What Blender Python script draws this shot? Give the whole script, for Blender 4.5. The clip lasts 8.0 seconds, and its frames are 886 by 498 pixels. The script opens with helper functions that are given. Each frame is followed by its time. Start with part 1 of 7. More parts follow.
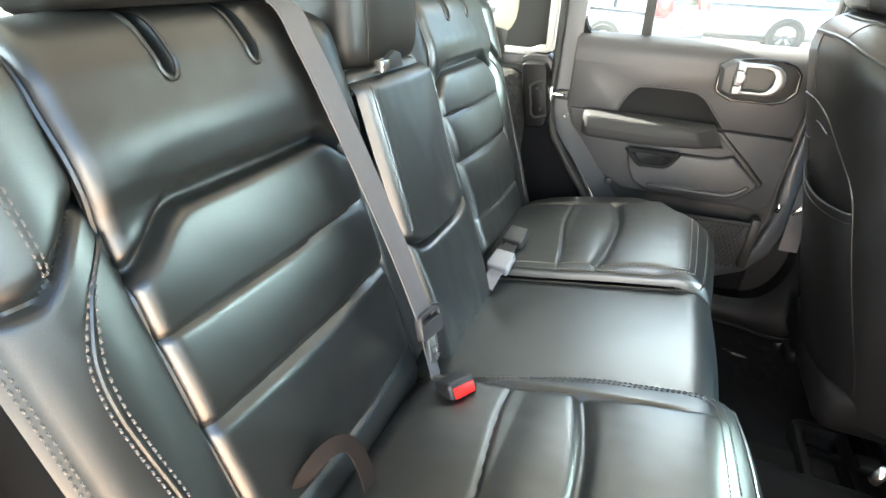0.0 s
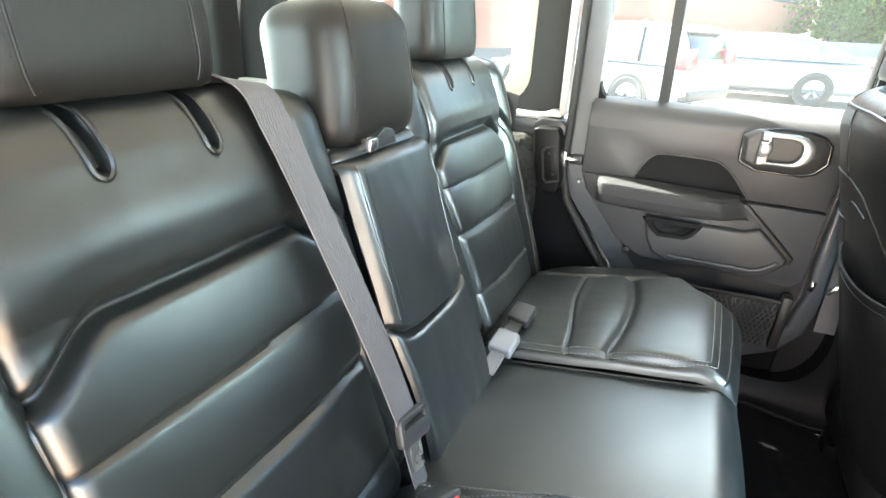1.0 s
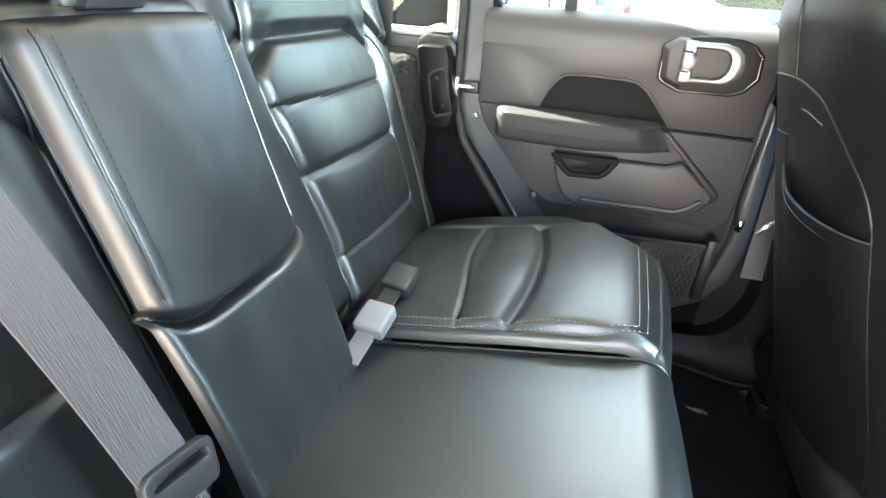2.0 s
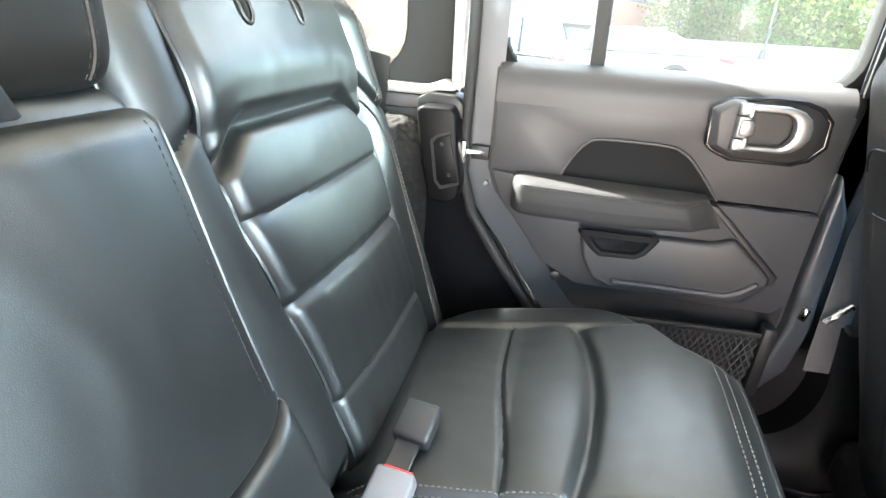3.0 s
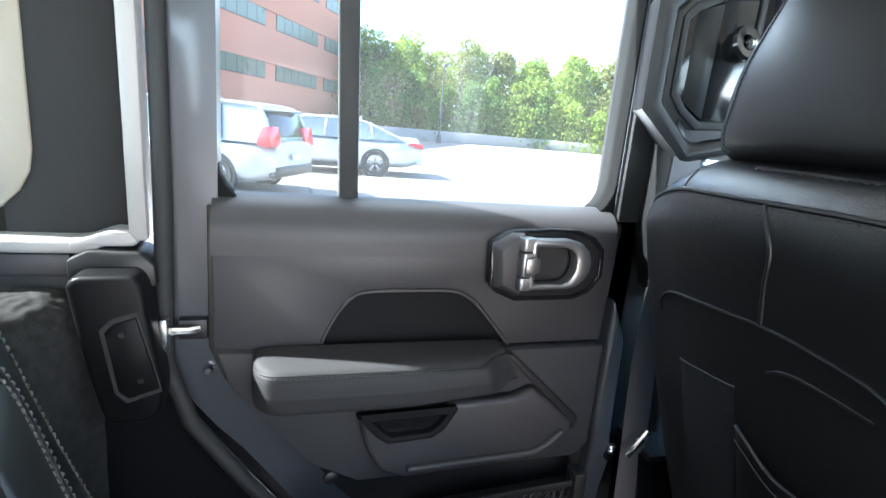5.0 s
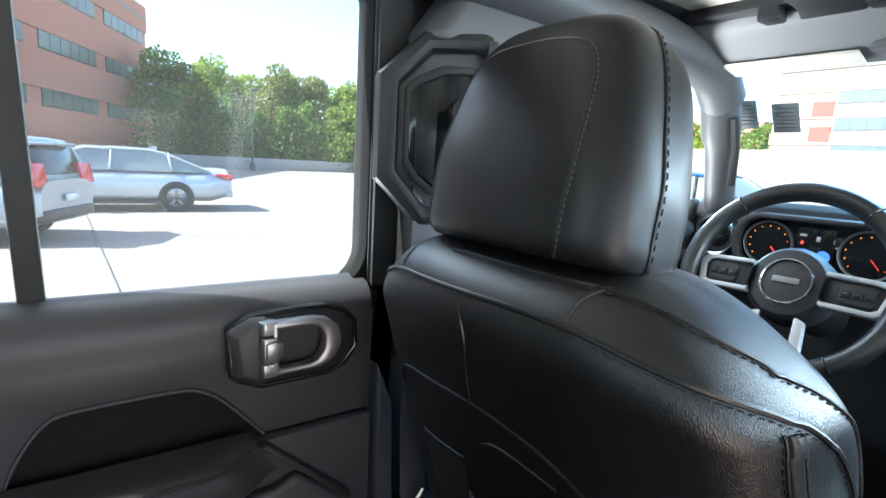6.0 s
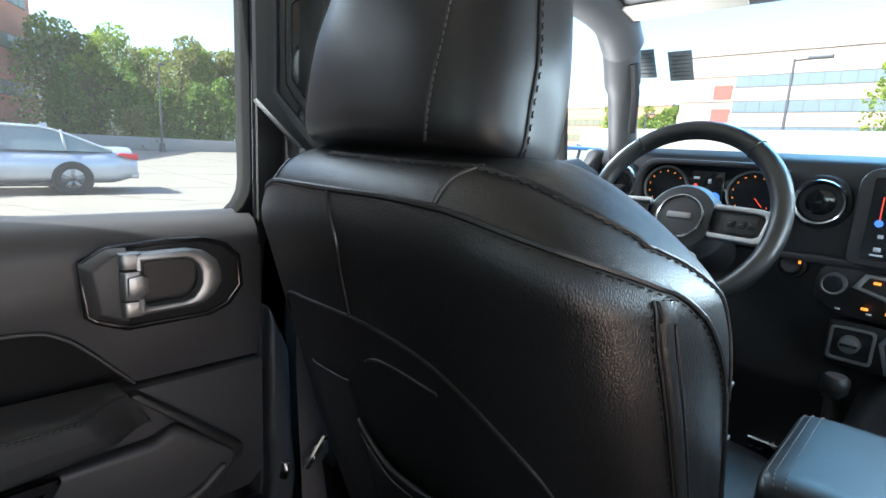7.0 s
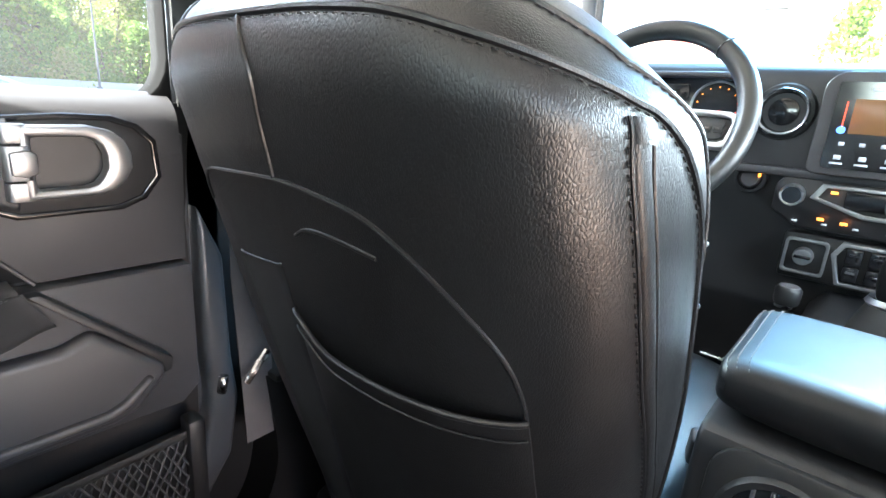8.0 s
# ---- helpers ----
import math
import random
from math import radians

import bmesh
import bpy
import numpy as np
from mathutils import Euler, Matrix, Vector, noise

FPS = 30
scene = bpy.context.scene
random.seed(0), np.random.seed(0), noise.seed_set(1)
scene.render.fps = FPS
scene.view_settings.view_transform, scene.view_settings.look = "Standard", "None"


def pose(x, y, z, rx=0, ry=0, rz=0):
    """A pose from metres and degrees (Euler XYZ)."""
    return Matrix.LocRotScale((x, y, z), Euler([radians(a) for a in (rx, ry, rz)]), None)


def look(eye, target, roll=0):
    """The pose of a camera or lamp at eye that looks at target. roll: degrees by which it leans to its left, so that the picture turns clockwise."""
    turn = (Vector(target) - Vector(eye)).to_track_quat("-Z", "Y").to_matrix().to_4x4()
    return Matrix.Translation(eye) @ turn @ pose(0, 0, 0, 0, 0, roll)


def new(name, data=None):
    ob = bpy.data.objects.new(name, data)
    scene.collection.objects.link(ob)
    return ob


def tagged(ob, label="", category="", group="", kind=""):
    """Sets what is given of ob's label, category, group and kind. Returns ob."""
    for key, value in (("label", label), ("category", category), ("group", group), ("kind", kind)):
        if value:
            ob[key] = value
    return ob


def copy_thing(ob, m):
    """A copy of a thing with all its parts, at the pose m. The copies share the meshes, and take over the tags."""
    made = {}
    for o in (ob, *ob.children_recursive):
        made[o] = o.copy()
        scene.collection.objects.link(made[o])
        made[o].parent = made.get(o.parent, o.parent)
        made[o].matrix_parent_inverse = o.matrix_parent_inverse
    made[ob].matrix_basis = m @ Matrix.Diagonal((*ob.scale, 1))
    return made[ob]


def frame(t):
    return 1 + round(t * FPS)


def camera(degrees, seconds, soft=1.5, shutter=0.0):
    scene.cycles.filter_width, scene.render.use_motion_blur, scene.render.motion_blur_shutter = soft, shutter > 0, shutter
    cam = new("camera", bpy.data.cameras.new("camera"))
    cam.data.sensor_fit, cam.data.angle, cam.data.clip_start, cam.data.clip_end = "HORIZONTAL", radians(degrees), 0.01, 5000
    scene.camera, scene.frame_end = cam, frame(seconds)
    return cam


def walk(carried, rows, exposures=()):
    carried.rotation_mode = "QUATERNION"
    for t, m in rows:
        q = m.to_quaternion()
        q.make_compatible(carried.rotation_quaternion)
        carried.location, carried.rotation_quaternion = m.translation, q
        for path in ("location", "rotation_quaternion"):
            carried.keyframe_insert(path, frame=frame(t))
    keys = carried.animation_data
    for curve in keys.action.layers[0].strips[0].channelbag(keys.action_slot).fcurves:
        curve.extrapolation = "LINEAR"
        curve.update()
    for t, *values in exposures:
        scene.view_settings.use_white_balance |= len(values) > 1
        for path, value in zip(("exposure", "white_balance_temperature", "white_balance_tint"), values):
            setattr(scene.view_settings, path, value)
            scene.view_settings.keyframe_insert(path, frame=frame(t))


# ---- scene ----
cam = camera(81.4, 8.0)
PATH = [
    (0, (-0.014, -0.708, 1.447), (-0.663, 0.918, 0.48), 2.7),
    (0.5, (-0.013, -0.66, 1.499), (-0.805, 0.981, 0.675), 2.8),
    (1, (-0.009, -0.613, 1.475), (-0.777, 1.041, 0.654), 2.7),
    (1.5, (0.002, -0.504, 1.382), (-0.589, 1.18, 0.481), 3.6),
    (1.7, (0.008, -0.448, 1.346), (-0.522, 1.250, 0.425), 3.8),
    (2.8, (-0.088, -0.229, 1.356), (-0.48, 1.535, 0.498), 3.8),
    (3, (-0.119, -0.193, 1.37), (-0.506, 1.592, 0.554), 3.8),
    (3.5, (-0.183, -0.136, 1.442), (-0.518, 1.718, 0.77), 4.2),
    (4, (-0.244, -0.085, 1.464), (-0.389, 1.831, 0.91), 4.7),
    (4.5, (-0.209, 0.024, 1.442), (-0.007, 1.946, 0.93), 5.1),
    (5, (-0.165, 0.092, 1.41), (0.443, 1.942, 0.952), 5.2),
    (5.2, (-0.144, 0.091, 1.422), (0.614, 1.891, 0.992), 5.1),
    (6.3, (-0.035, 0.068, 1.485), (1.251, 1.571, 1.184), 2.8),
    (6.5, (-0.028, 0.062, 1.478), (1.304, 1.523, 1.173), 2.8),
    (7, (-0.004, 0.065, 1.408), (1.388, 1.45, 1.029), 3.2),
    (7.5, (0.021, 0.077, 1.363), (1.456, 1.388, 0.893), 3.8),
    (8, (0.037, 0.081, 1.327), (1.508, 1.319, 0.778), 3.9),
]
EXPOSURES = [(0.0, 3.78, 6450, 1), (1.7, 3.85, 6200, 1), (3.0, 4.05, 6200, 5), (3.5, 3.80, 6900, 6), (4.0, 3.10, 6800, 5), (4.5, 2.84, 6050, 6), (5.2, 2.70, 5450, 5), (6.3, 1.78, 5750, 7), (7.0, 1.74, 5800, 7), (7.5, 2.25, 6000, 8), (8.0, 3.60, 6050, 8)]
walk(cam, [(t, look(eye, target, roll)) for t, eye, target, roll in PATH], EXPOSURES)

# ---- light ----
SUN_ELEV, SUN_AZ = 44.0, 168.0   # degrees; azimuth of the sun, counted from +x towards +y
sky_world = bpy.data.worlds.new("sky")
scene.world = sky_world
sky_world.use_nodes = True
wn = sky_world.node_tree.nodes
sky = wn.new("ShaderNodeTexSky")
sky.sky_type, sky.sun_disc = "NISHITA", False
sky.sun_elevation, sky.sun_rotation = radians(SUN_ELEV), radians(90 - SUN_AZ)
sky.air_density, sky.dust_density = 1.0, 1.5
sky_world.node_tree.links.new(sky.outputs[0], wn["Background"].inputs[0])
wn["Background"].inputs[1].default_value = 0.15
sun_data = bpy.data.lights.new("sun", "SUN")
sun_data.energy, sun_data.angle, sun_data.color = 5.0, radians(0.53), (1.0, 0.94, 0.83)
sun = new("sun", sun_data)
sun_dir = Vector((math.cos(radians(SUN_ELEV)) * math.cos(radians(SUN_AZ)), math.cos(radians(SUN_ELEV)) * math.sin(radians(SUN_AZ)), math.sin(radians(SUN_ELEV))))
sun.matrix_world = look(sun_dir * 50, (0, 0, 0))


def fill_lamp(name, x, y, z, wide, high, aim, power, tone=(0.86, 0.98, 1.0)):
    """An added, unseen area lamp for sky or ground light that enters the car body."""
    d = bpy.data.lights.new(name, "AREA")
    d.shape, d.size, d.size_y, d.energy, d.color = "RECTANGLE", wide, high, power, tone
    ob = new(name, d)
    ob.matrix_world = look((x, y, z), (x + aim[0], y + aim[1], z + aim[2]))
    return ob


# added lamps, some well outside the openings, tuned to brighten leather and trim
fill_lamp("doorway_light", 0.10, -2.05, 1.05, 1.5, 1.3, (0.0, 1, 0.02), 11.0, (1.0, 0.82, 0.69))
fill_lamp("doorway_ground_light", 0.14, -0.98, 0.76, 0.60, 0.34, (0.30, 1, 0.55), 1.0, (1.0, 0.56, 0.34))
fill_lamp("left_ground_light", 0.25, 1.25, 0.88, 2.1, 0.40, (0, -1, 0.75), 27.0, (1.0, 0.98, 0.94))
fill_lamp("front_window_light", 0.75, -0.80, 1.52, 0.58, 0.38, (0, 1, -0.1), 2.2)
fill_lamp("windscreen_light", 1.30, -0.36, 1.60, 0.62, 0.40, (-1, 0, -0.45), 7.5, (0.80, 0.93, 1.0))
fill_lamp("quarter_light", -0.80, -0.80, 1.51, 0.68, 0.36, (0, 1, -0.1), 1.3)
fill_lamp("rear_window_light", -1.50, 0.0, 1.50, 1.15, 0.42, (1, 0, -0.1), 5.0)
# unseen lamps high outside the glass, added for sheen on seats and console lid
fill_lamp("left_window_light", 0.05, 1.35, 2.20, 1.90, 0.45, (0, -1, -0.75), 10.5, (0.95, 0.98, 0.98))
fill_lamp("front_left_window_light", 2.15, 2.00, 2.10, 0.60, 0.34, (-2.5, -2.3, -0.85), 26.0, (0.76, 1.0, 0.99))
fill_lamp("upper_windscreen_light", 2.00, 0.0, 2.35, 1.30, 0.60, (-1, 0, -0.85), 14.5, (0.30, 0.66, 1.0))


# ---- materials ----
def mat(name, color, rough=0.5, metal=0.0, vary=0.15, scale=8.0, bump=0.0, bump_scale=200.0, detail=4.0, spec=0.5, coat=0.0, rough_vary=0.08, per_object=0.0, stretch=None, kind="noise"):
    """A surface with two scales of variation: broad tone and fine grain with relief."""
    m = bpy.data.materials.new(name)
    m.use_nodes = True
    nt = m.node_tree
    n, l = nt.nodes, nt.links
    b = n["Principled BSDF"]
    b.inputs["Roughness"].default_value, b.inputs["Metallic"].default_value = rough, metal
    b.inputs["Specular IOR Level"].default_value = spec
    b.inputs["Coat Weight"].default_value, b.inputs["Coat Roughness"].default_value = coat, 0.08
    tc = n.new("ShaderNodeTexCoord")
    src = tc.outputs["Object"]
    if stretch:
        mp = n.new("ShaderNodeMapping")
        mp.inputs["Scale"].default_value = stretch
        l.new(src, mp.inputs[0])
        src = mp.outputs[0]
    broad = n.new("ShaderNodeTexNoise")
    broad.inputs["Scale"].default_value, broad.inputs["Detail"].default_value = scale, detail
    l.new(src, broad.inputs["Vector"])
    fine = n.new("ShaderNodeTexNoise")
    fine.inputs["Scale"].default_value, fine.inputs["Detail"].default_value = bump_scale, 3.0
    l.new(src, fine.inputs["Vector"])
    mix = n.new("ShaderNodeMix")
    mix.data_type = "RGBA"
    lo = [max(0, c * (1 - vary)) for c in color]
    hi = [min(1, c * (1 + vary)) for c in color]
    mix.inputs[6].default_value, mix.inputs[7].default_value = (*lo, 1), (*hi, 1)
    add = n.new("ShaderNodeMath")
    add.operation = "MULTIPLY_ADD"
    add.inputs[1].default_value, add.inputs[2].default_value = 0.35, 0.0
    l.new(fine.outputs["Fac"], add.inputs[0])
    add2 = n.new("ShaderNodeMath")
    add2.operation = "MULTIPLY_ADD"
    add2.inputs[1].default_value = 0.65
    l.new(broad.outputs["Fac"], add2.inputs[0])
    l.new(add.outputs[0], add2.inputs[2])
    fac = add2.outputs[0]
    if per_object:
        oi = n.new("ShaderNodeObjectInfo")
        ad = n.new("ShaderNodeMath")
        ad.operation = "MULTIPLY_ADD"
        ad.inputs[1].default_value = per_object
        l.new(oi.outputs["Random"], ad.inputs[0])
        l.new(fac, ad.inputs[2])
        fac = ad.outputs[0]
    l.new(fac, mix.inputs[0])
    l.new(mix.outputs[2], b.inputs["Base Color"])
    mr = n.new("ShaderNodeMapRange")
    mr.inputs[3].default_value, mr.inputs[4].default_value = max(0.02, rough - rough_vary), min(1, rough + rough_vary)
    l.new(broad.outputs["Fac"], mr.inputs[0])
    l.new(mr.outputs[0], b.inputs["Roughness"])
    if bump:
        bp = n.new("ShaderNodeBump")
        bp.inputs["Strength"].default_value = bump
        bp.inputs["Distance"].default_value = 0.15 / bump_scale
        if kind == "cells":
            v = n.new("ShaderNodeTexVoronoi")
            v.feature = "DISTANCE_TO_EDGE"
            v.inputs["Scale"].default_value = bump_scale
            l.new(src, v.inputs["Vector"])
            sq = n.new("ShaderNodeMapRange")
            sq.inputs[2].default_value = 0.25
            l.new(v.outputs["Distance"], sq.inputs[0])
            am = n.new("ShaderNodeMath")
            am.operation = "MULTIPLY_ADD"
            am.inputs[1].default_value = 1.2
            l.new(broad.outputs["Fac"], am.inputs[0])
            l.new(sq.outputs[0], am.inputs[2])
            l.new(am.outputs[0], bp.inputs["Height"])
        else:
            l.new(fine.outputs["Fac"], bp.inputs["Height"])
        l.new(bp.outputs[0], b.inputs["Normal"])
    return m


def glow(name, color, strength):
    m = bpy.data.materials.new(name)
    m.use_nodes = True
    b = m.node_tree.nodes["Principled BSDF"]
    b.inputs["Base Color"].default_value = (*color, 1)
    b.inputs["Emission Color"].default_value = (*color, 1)
    b.inputs["Emission Strength"].default_value = strength
    b.inputs["Roughness"].default_value = 0.4
    return m


def glass_mat(name, tint, gloss=1.0, veil=0.006):
    """Clear pane: lets light straight through, with a mirror gloss by Fresnel and a faint veil imitating reflection
    haze.
    """
    m = bpy.data.materials.new(name)
    m.use_nodes = True
    n, l = m.node_tree.nodes, m.node_tree.links
    n.remove(n["Principled BSDF"])
    tr, gl, mx, fr = n.new("ShaderNodeBsdfTransparent"), n.new("ShaderNodeBsdfGlossy"), n.new("ShaderNodeMixShader"), n.new("ShaderNodeFresnel")
    tr.inputs[0].default_value = (*tint, 1)
    gl.inputs["Roughness"].default_value = 0.0
    gl.inputs[0].default_value = (gloss, gloss, gloss, 1)
    fr.inputs[0].default_value = 1.45
    l.new(fr.outputs[0], mx.inputs[0])
    l.new(tr.outputs[0], mx.inputs[1])
    l.new(gl.outputs[0], mx.inputs[2])
    # uneven translucent mix that imitates the haze of reflections on the pane
    film, md = n.new("ShaderNodeBsdfTranslucent"), n.new("ShaderNodeMixShader")
    film.inputs[0].default_value = (0.9, 0.88, 0.84, 1)
    tx, mp = n.new("ShaderNodeTexNoise"), n.new("ShaderNodeMapRange")
    tx.inputs["Scale"].default_value, tx.inputs["Detail"].default_value = 7.0, 5.0
    mp.inputs[3].default_value, mp.inputs[4].default_value = veil * 0.6, veil * 1.4
    l.new(tx.outputs["Fac"], mp.inputs[0])
    l.new(mp.outputs[0], md.inputs[0])
    l.new(mx.outputs[0], md.inputs[1])
    l.new(film.outputs[0], md.inputs[2])
    l.new(md.outputs[0], n["Material Output"].inputs[0])
    return m


LEATHER = mat("black_leather", (0.0060, 0.0068, 0.0066), 0.36, vary=0.2, scale=14, spec=0.9, bump=0.20, bump_scale=800, kind="cells", rough_vary=0.05)
LEATHER_FRONT = mat("black_grained_leather", (0.0065, 0.0065, 0.007), 0.35, vary=0.25, scale=45, spec=0.52, bump=0.42, bump_scale=560, kind="cells", rough_vary=0.05, stretch=(1, 1, 0.42))
HEAD_LEATHER = mat("smooth_black_leather", (0.0065, 0.0062, 0.0068), 0.42, spec=0.38, vary=0.2, scale=14, bump=0.10, bump_scale=800, kind="cells", rough_vary=0.05)
# black leather with the doorway's warm light put into its brown tint
REAR_HEAD = mat("warm_lit_headrest_leather", (0.0075, 0.0064, 0.0056), 0.44, spec=0.36, vary=0.2, scale=14, bump=0.15, bump_scale=800, kind="cells", rough_vary=0.05)
THREAD = mat("grey_thread", (0.12, 0.108, 0.10), 0.8, vary=0.2, scale=300, bump=0.3, bump_scale=2500)
THREAD_DARK = mat("dark_thread", (0.016, 0.015, 0.016), 0.7, vary=0.2, scale=300)
PLASTIC = mat("charcoal_plastic", (0.042, 0.041, 0.044), 0.50, vary=0.12, scale=6, bump=0.25, bump_scale=900, rough_vary=0.05)
PLASTIC_DARK = mat("black_plastic", (0.013, 0.013, 0.014), 0.46, vary=0.15, scale=9, bump=0.2, bump_scale=800)
SOFT_TRIM = mat("soft_dash_trim", (0.028, 0.028, 0.031), 0.5, vary=0.15, scale=9, bump=0.25, bump_scale=700)
# near-black: depth shade in the door hollow, own black on the grab cup
HOLLOW = mat("shade_black_door_recess", (0.006, 0.006, 0.0068), 0.7, vary=0.2, scale=12, bump=0.2, bump_scale=700, spec=0.2)
ARM_SKIN = mat("charcoal_soft_skin", (0.036, 0.0355, 0.037), 0.65, vary=0.12, scale=10, bump=0.2, bump_scale=800, spec=0.2)
PILLAR_GREY = mat("grained_grey_pillar_trim", (0.075, 0.074, 0.076), 0.5, vary=0.12, scale=7, bump=0.3, bump_scale=700, rough_vary=0.05)
CONSOLE_SKIN = mat("black_console_skin", (0.010, 0.010, 0.011), 0.42, vary=0.2, scale=14, bump=0.10, bump_scale=700, kind="cells", spec=0.34)
FLOOR_BLACK = mat("matt_black_floor_trim", (0.0045, 0.0045, 0.005), 0.65, vary=0.3, scale=12, bump=0.3, bump_scale=500, spec=0.15)
FLANK = mat("matt_black_flank_cloth", (0.004, 0.004, 0.004), 0.8, vary=0.3, scale=20, bump=0.4, bump_scale=700, spec=0.1)
HEADER_GREY = mat("grey_header_trim", (0.15, 0.15, 0.152), 0.6, vary=0.08, scale=8, bump=0.25, bump_scale=800)
FOOT_TRIM = mat("grained_black_sill_plastic", (0.0048, 0.0048, 0.0054), 0.42, vary=0.2, scale=9, bump=0.25, bump_scale=600, spec=0.16)
GLOSS_BLACK = mat("gloss_black", (0.01, 0.01, 0.011), 0.12, vary=0.1, scale=20, rough_vary=0.03)
RUBBER = mat("black_rubber", (0.018, 0.018, 0.018), 0.7, vary=0.2, scale=15, bump=0.2, bump_scale=300)
NET_CORD = mat("grey_black_net_cord", (0.050, 0.050, 0.054), 0.6, vary=0.2, scale=200)
SEAM_GREY = mat("grey_seam_thread", (0.075, 0.074, 0.080), 0.7, vary=0.2, scale=300)
SEAL = mat("matt_black_seal", (0.012, 0.012, 0.012), 0.95, vary=0.2, scale=15, spec=0.03)
CARPET = mat("black_carpet", (0.0050, 0.0050, 0.0060), 0.95, vary=0.4, scale=30, bump=0.9, bump_scale=700, spec=0.1)
FELT = mat("speckled_grey_carpet", (0.030, 0.029, 0.028), 0.95, vary=0.85, scale=90, bump=1.0, bump_scale=500, spec=0.1)
PAINT = mat("grey_body_paint", (0.078, 0.083, 0.093), 0.3, metal=0.35, vary=0.06, scale=5, coat=0.6, rough_vary=0.04)
PAINT_WHITE = mat("pale_seal_strip", (0.36, 0.35, 0.335), 0.45, vary=0.08, scale=12, bump=0.1, bump_scale=200)
HEADLINER = mat("beige_headliner", (0.60, 0.55, 0.47), 0.9, vary=0.16, scale=5, bump=0.3, bump_scale=300, spec=0.2)
WINDOW_LINING = mat("warm_grey_window_lining", (0.34, 0.31, 0.255), 0.8, vary=0.1, scale=9, bump=0.3, bump_scale=300, spec=0.2)
HARDTOP = mat("dark_hardtop_lining", (0.011, 0.0104, 0.0100), 0.8, vary=0.2, scale=12, bump=0.4, bump_scale=400)
WEB = mat("grey_seatbelt_webbing", (0.09, 0.082, 0.085), 0.7, vary=0.14, scale=40, bump=0.5, bump_scale=60, stretch=(1, 14, 1))
LOOP_CLOTH = mat("brown_grey_loop_cloth", (0.014, 0.011, 0.010), 0.85, vary=0.2, scale=60, bump=0.6, bump_scale=900, spec=0.08)
STEEL = mat("bright_steel", (0.62, 0.62, 0.62), 0.25, metal=1.0, vary=0.1, scale=40, rough_vary=0.1)
WHEEL_SATIN = mat("pale_satin_wheel_trim", (0.62, 0.63, 0.64), 0.42, metal=0.55, vary=0.06, scale=25)
SATIN = mat("satin_silver_trim", (0.31, 0.315, 0.32), 0.38, metal=0.9, vary=0.08, scale=25, bump=0.05, bump_scale=600)
BUCKLE_LIGHT = mat("pale_grey_buckle_plastic", (0.12, 0.115, 0.122), 0.42, vary=0.1, scale=30)
BUCKLE_GREY = mat("grey_buckle_plastic", (0.026, 0.025, 0.027), 0.45, vary=0.1, scale=30)
RED = mat("red_button_plastic", (0.65, 0.02, 0.015), 0.35, vary=0.1, scale=40)
GLASS = glass_mat("clear_glass", (0.97, 0.99, 0.98), 0.12)
TINT = glass_mat("tinted_glass", (0.85, 0.88, 0.86), 0.2)
CONCRETE = mat("pale_concrete", (0.30, 0.29, 0.27), 0.85, vary=0.12, scale=0.35, bump=0.3, bump_scale=12, detail=8, spec=0.3)
BRICK = mat("red_brick_facade", (0.52, 0.22, 0.135), 0.85, vary=0.07, scale=0.25, bump=0.1, bump_scale=9)
# the sky's reflection is put into this pane's blue-grey base colour
WIN_SKY = mat("sky_painted_window_band", (0.13, 0.16, 0.19), 0.12, vary=0.06, scale=0.4, spec=0.5, rough_vary=0.03, per_object=0.4)
CAR_GLASS = mat("car_window_glass", (0.17, 0.21, 0.21), 0.06, vary=0.4, scale=1.2, spec=0.8, rough_vary=0.02)
LOT = mat("sun_bleached_tan_concrete", (0.225, 0.200, 0.165), 0.85, vary=0.14, scale=0.35, bump=0.3, bump_scale=12, detail=8, spec=0.3)
RED_BRICK_PANEL = mat("red_glazed_brick", (0.36, 0.075, 0.055), 0.7, vary=0.1, scale=0.6, bump=0.1, bump_scale=14)
# tan brick lightened so its colour carries the windscreen's haze
BRICK_PALE = mat("haze_paled_tan_brick_facade", (0.40, 0.29, 0.23), 0.85, vary=0.1, scale=0.6, bump=0.2, bump_scale=14)
WIN_DARK = mat("dark_window_glass", (0.15, 0.155, 0.11), 0.28, vary=0.06, scale=0.6, spec=0.4, rough_vary=0.02, per_object=0.5)
BARK = mat("brown_bark", (0.09, 0.065, 0.045), 0.9, vary=0.3, scale=3, bump=0.6, bump_scale=20)
SILVER_PAINT = mat("silver_car_paint", (0.42, 0.45, 0.49), 0.28, metal=0.4, vary=0.03, scale=1, coat=0.7, rough_vary=0.02)
BLUE_PAINT = mat("blue_car_paint", (0.03, 0.10, 0.30), 0.28, metal=0.3, vary=0.04, scale=1, coat=0.7, rough_vary=0.02)
SLATE_PAINT = mat("silver_grey_car_paint", (0.28, 0.31, 0.345), 0.28, metal=0.3, vary=0.04, scale=1, coat=0.7, rough_vary=0.02)
RED_LAMP = mat("red_tail_lamp", (0.55, 0.02, 0.03), 0.15, vary=0.1, scale=8)
TYRE = mat("tyre_rubber", (0.02, 0.02, 0.02), 0.8, vary=0.2, scale=8)
POLE = mat("dark_pole_steel", (0.10, 0.10, 0.105), 0.5, metal=0.5, vary=0.15, scale=2)
PAPER = mat("white_paper", (0.75, 0.75, 0.72), 0.8, vary=0.05, scale=20)
INK = mat("grey_print", (0.22, 0.22, 0.22), 0.8, vary=0.1, scale=30)


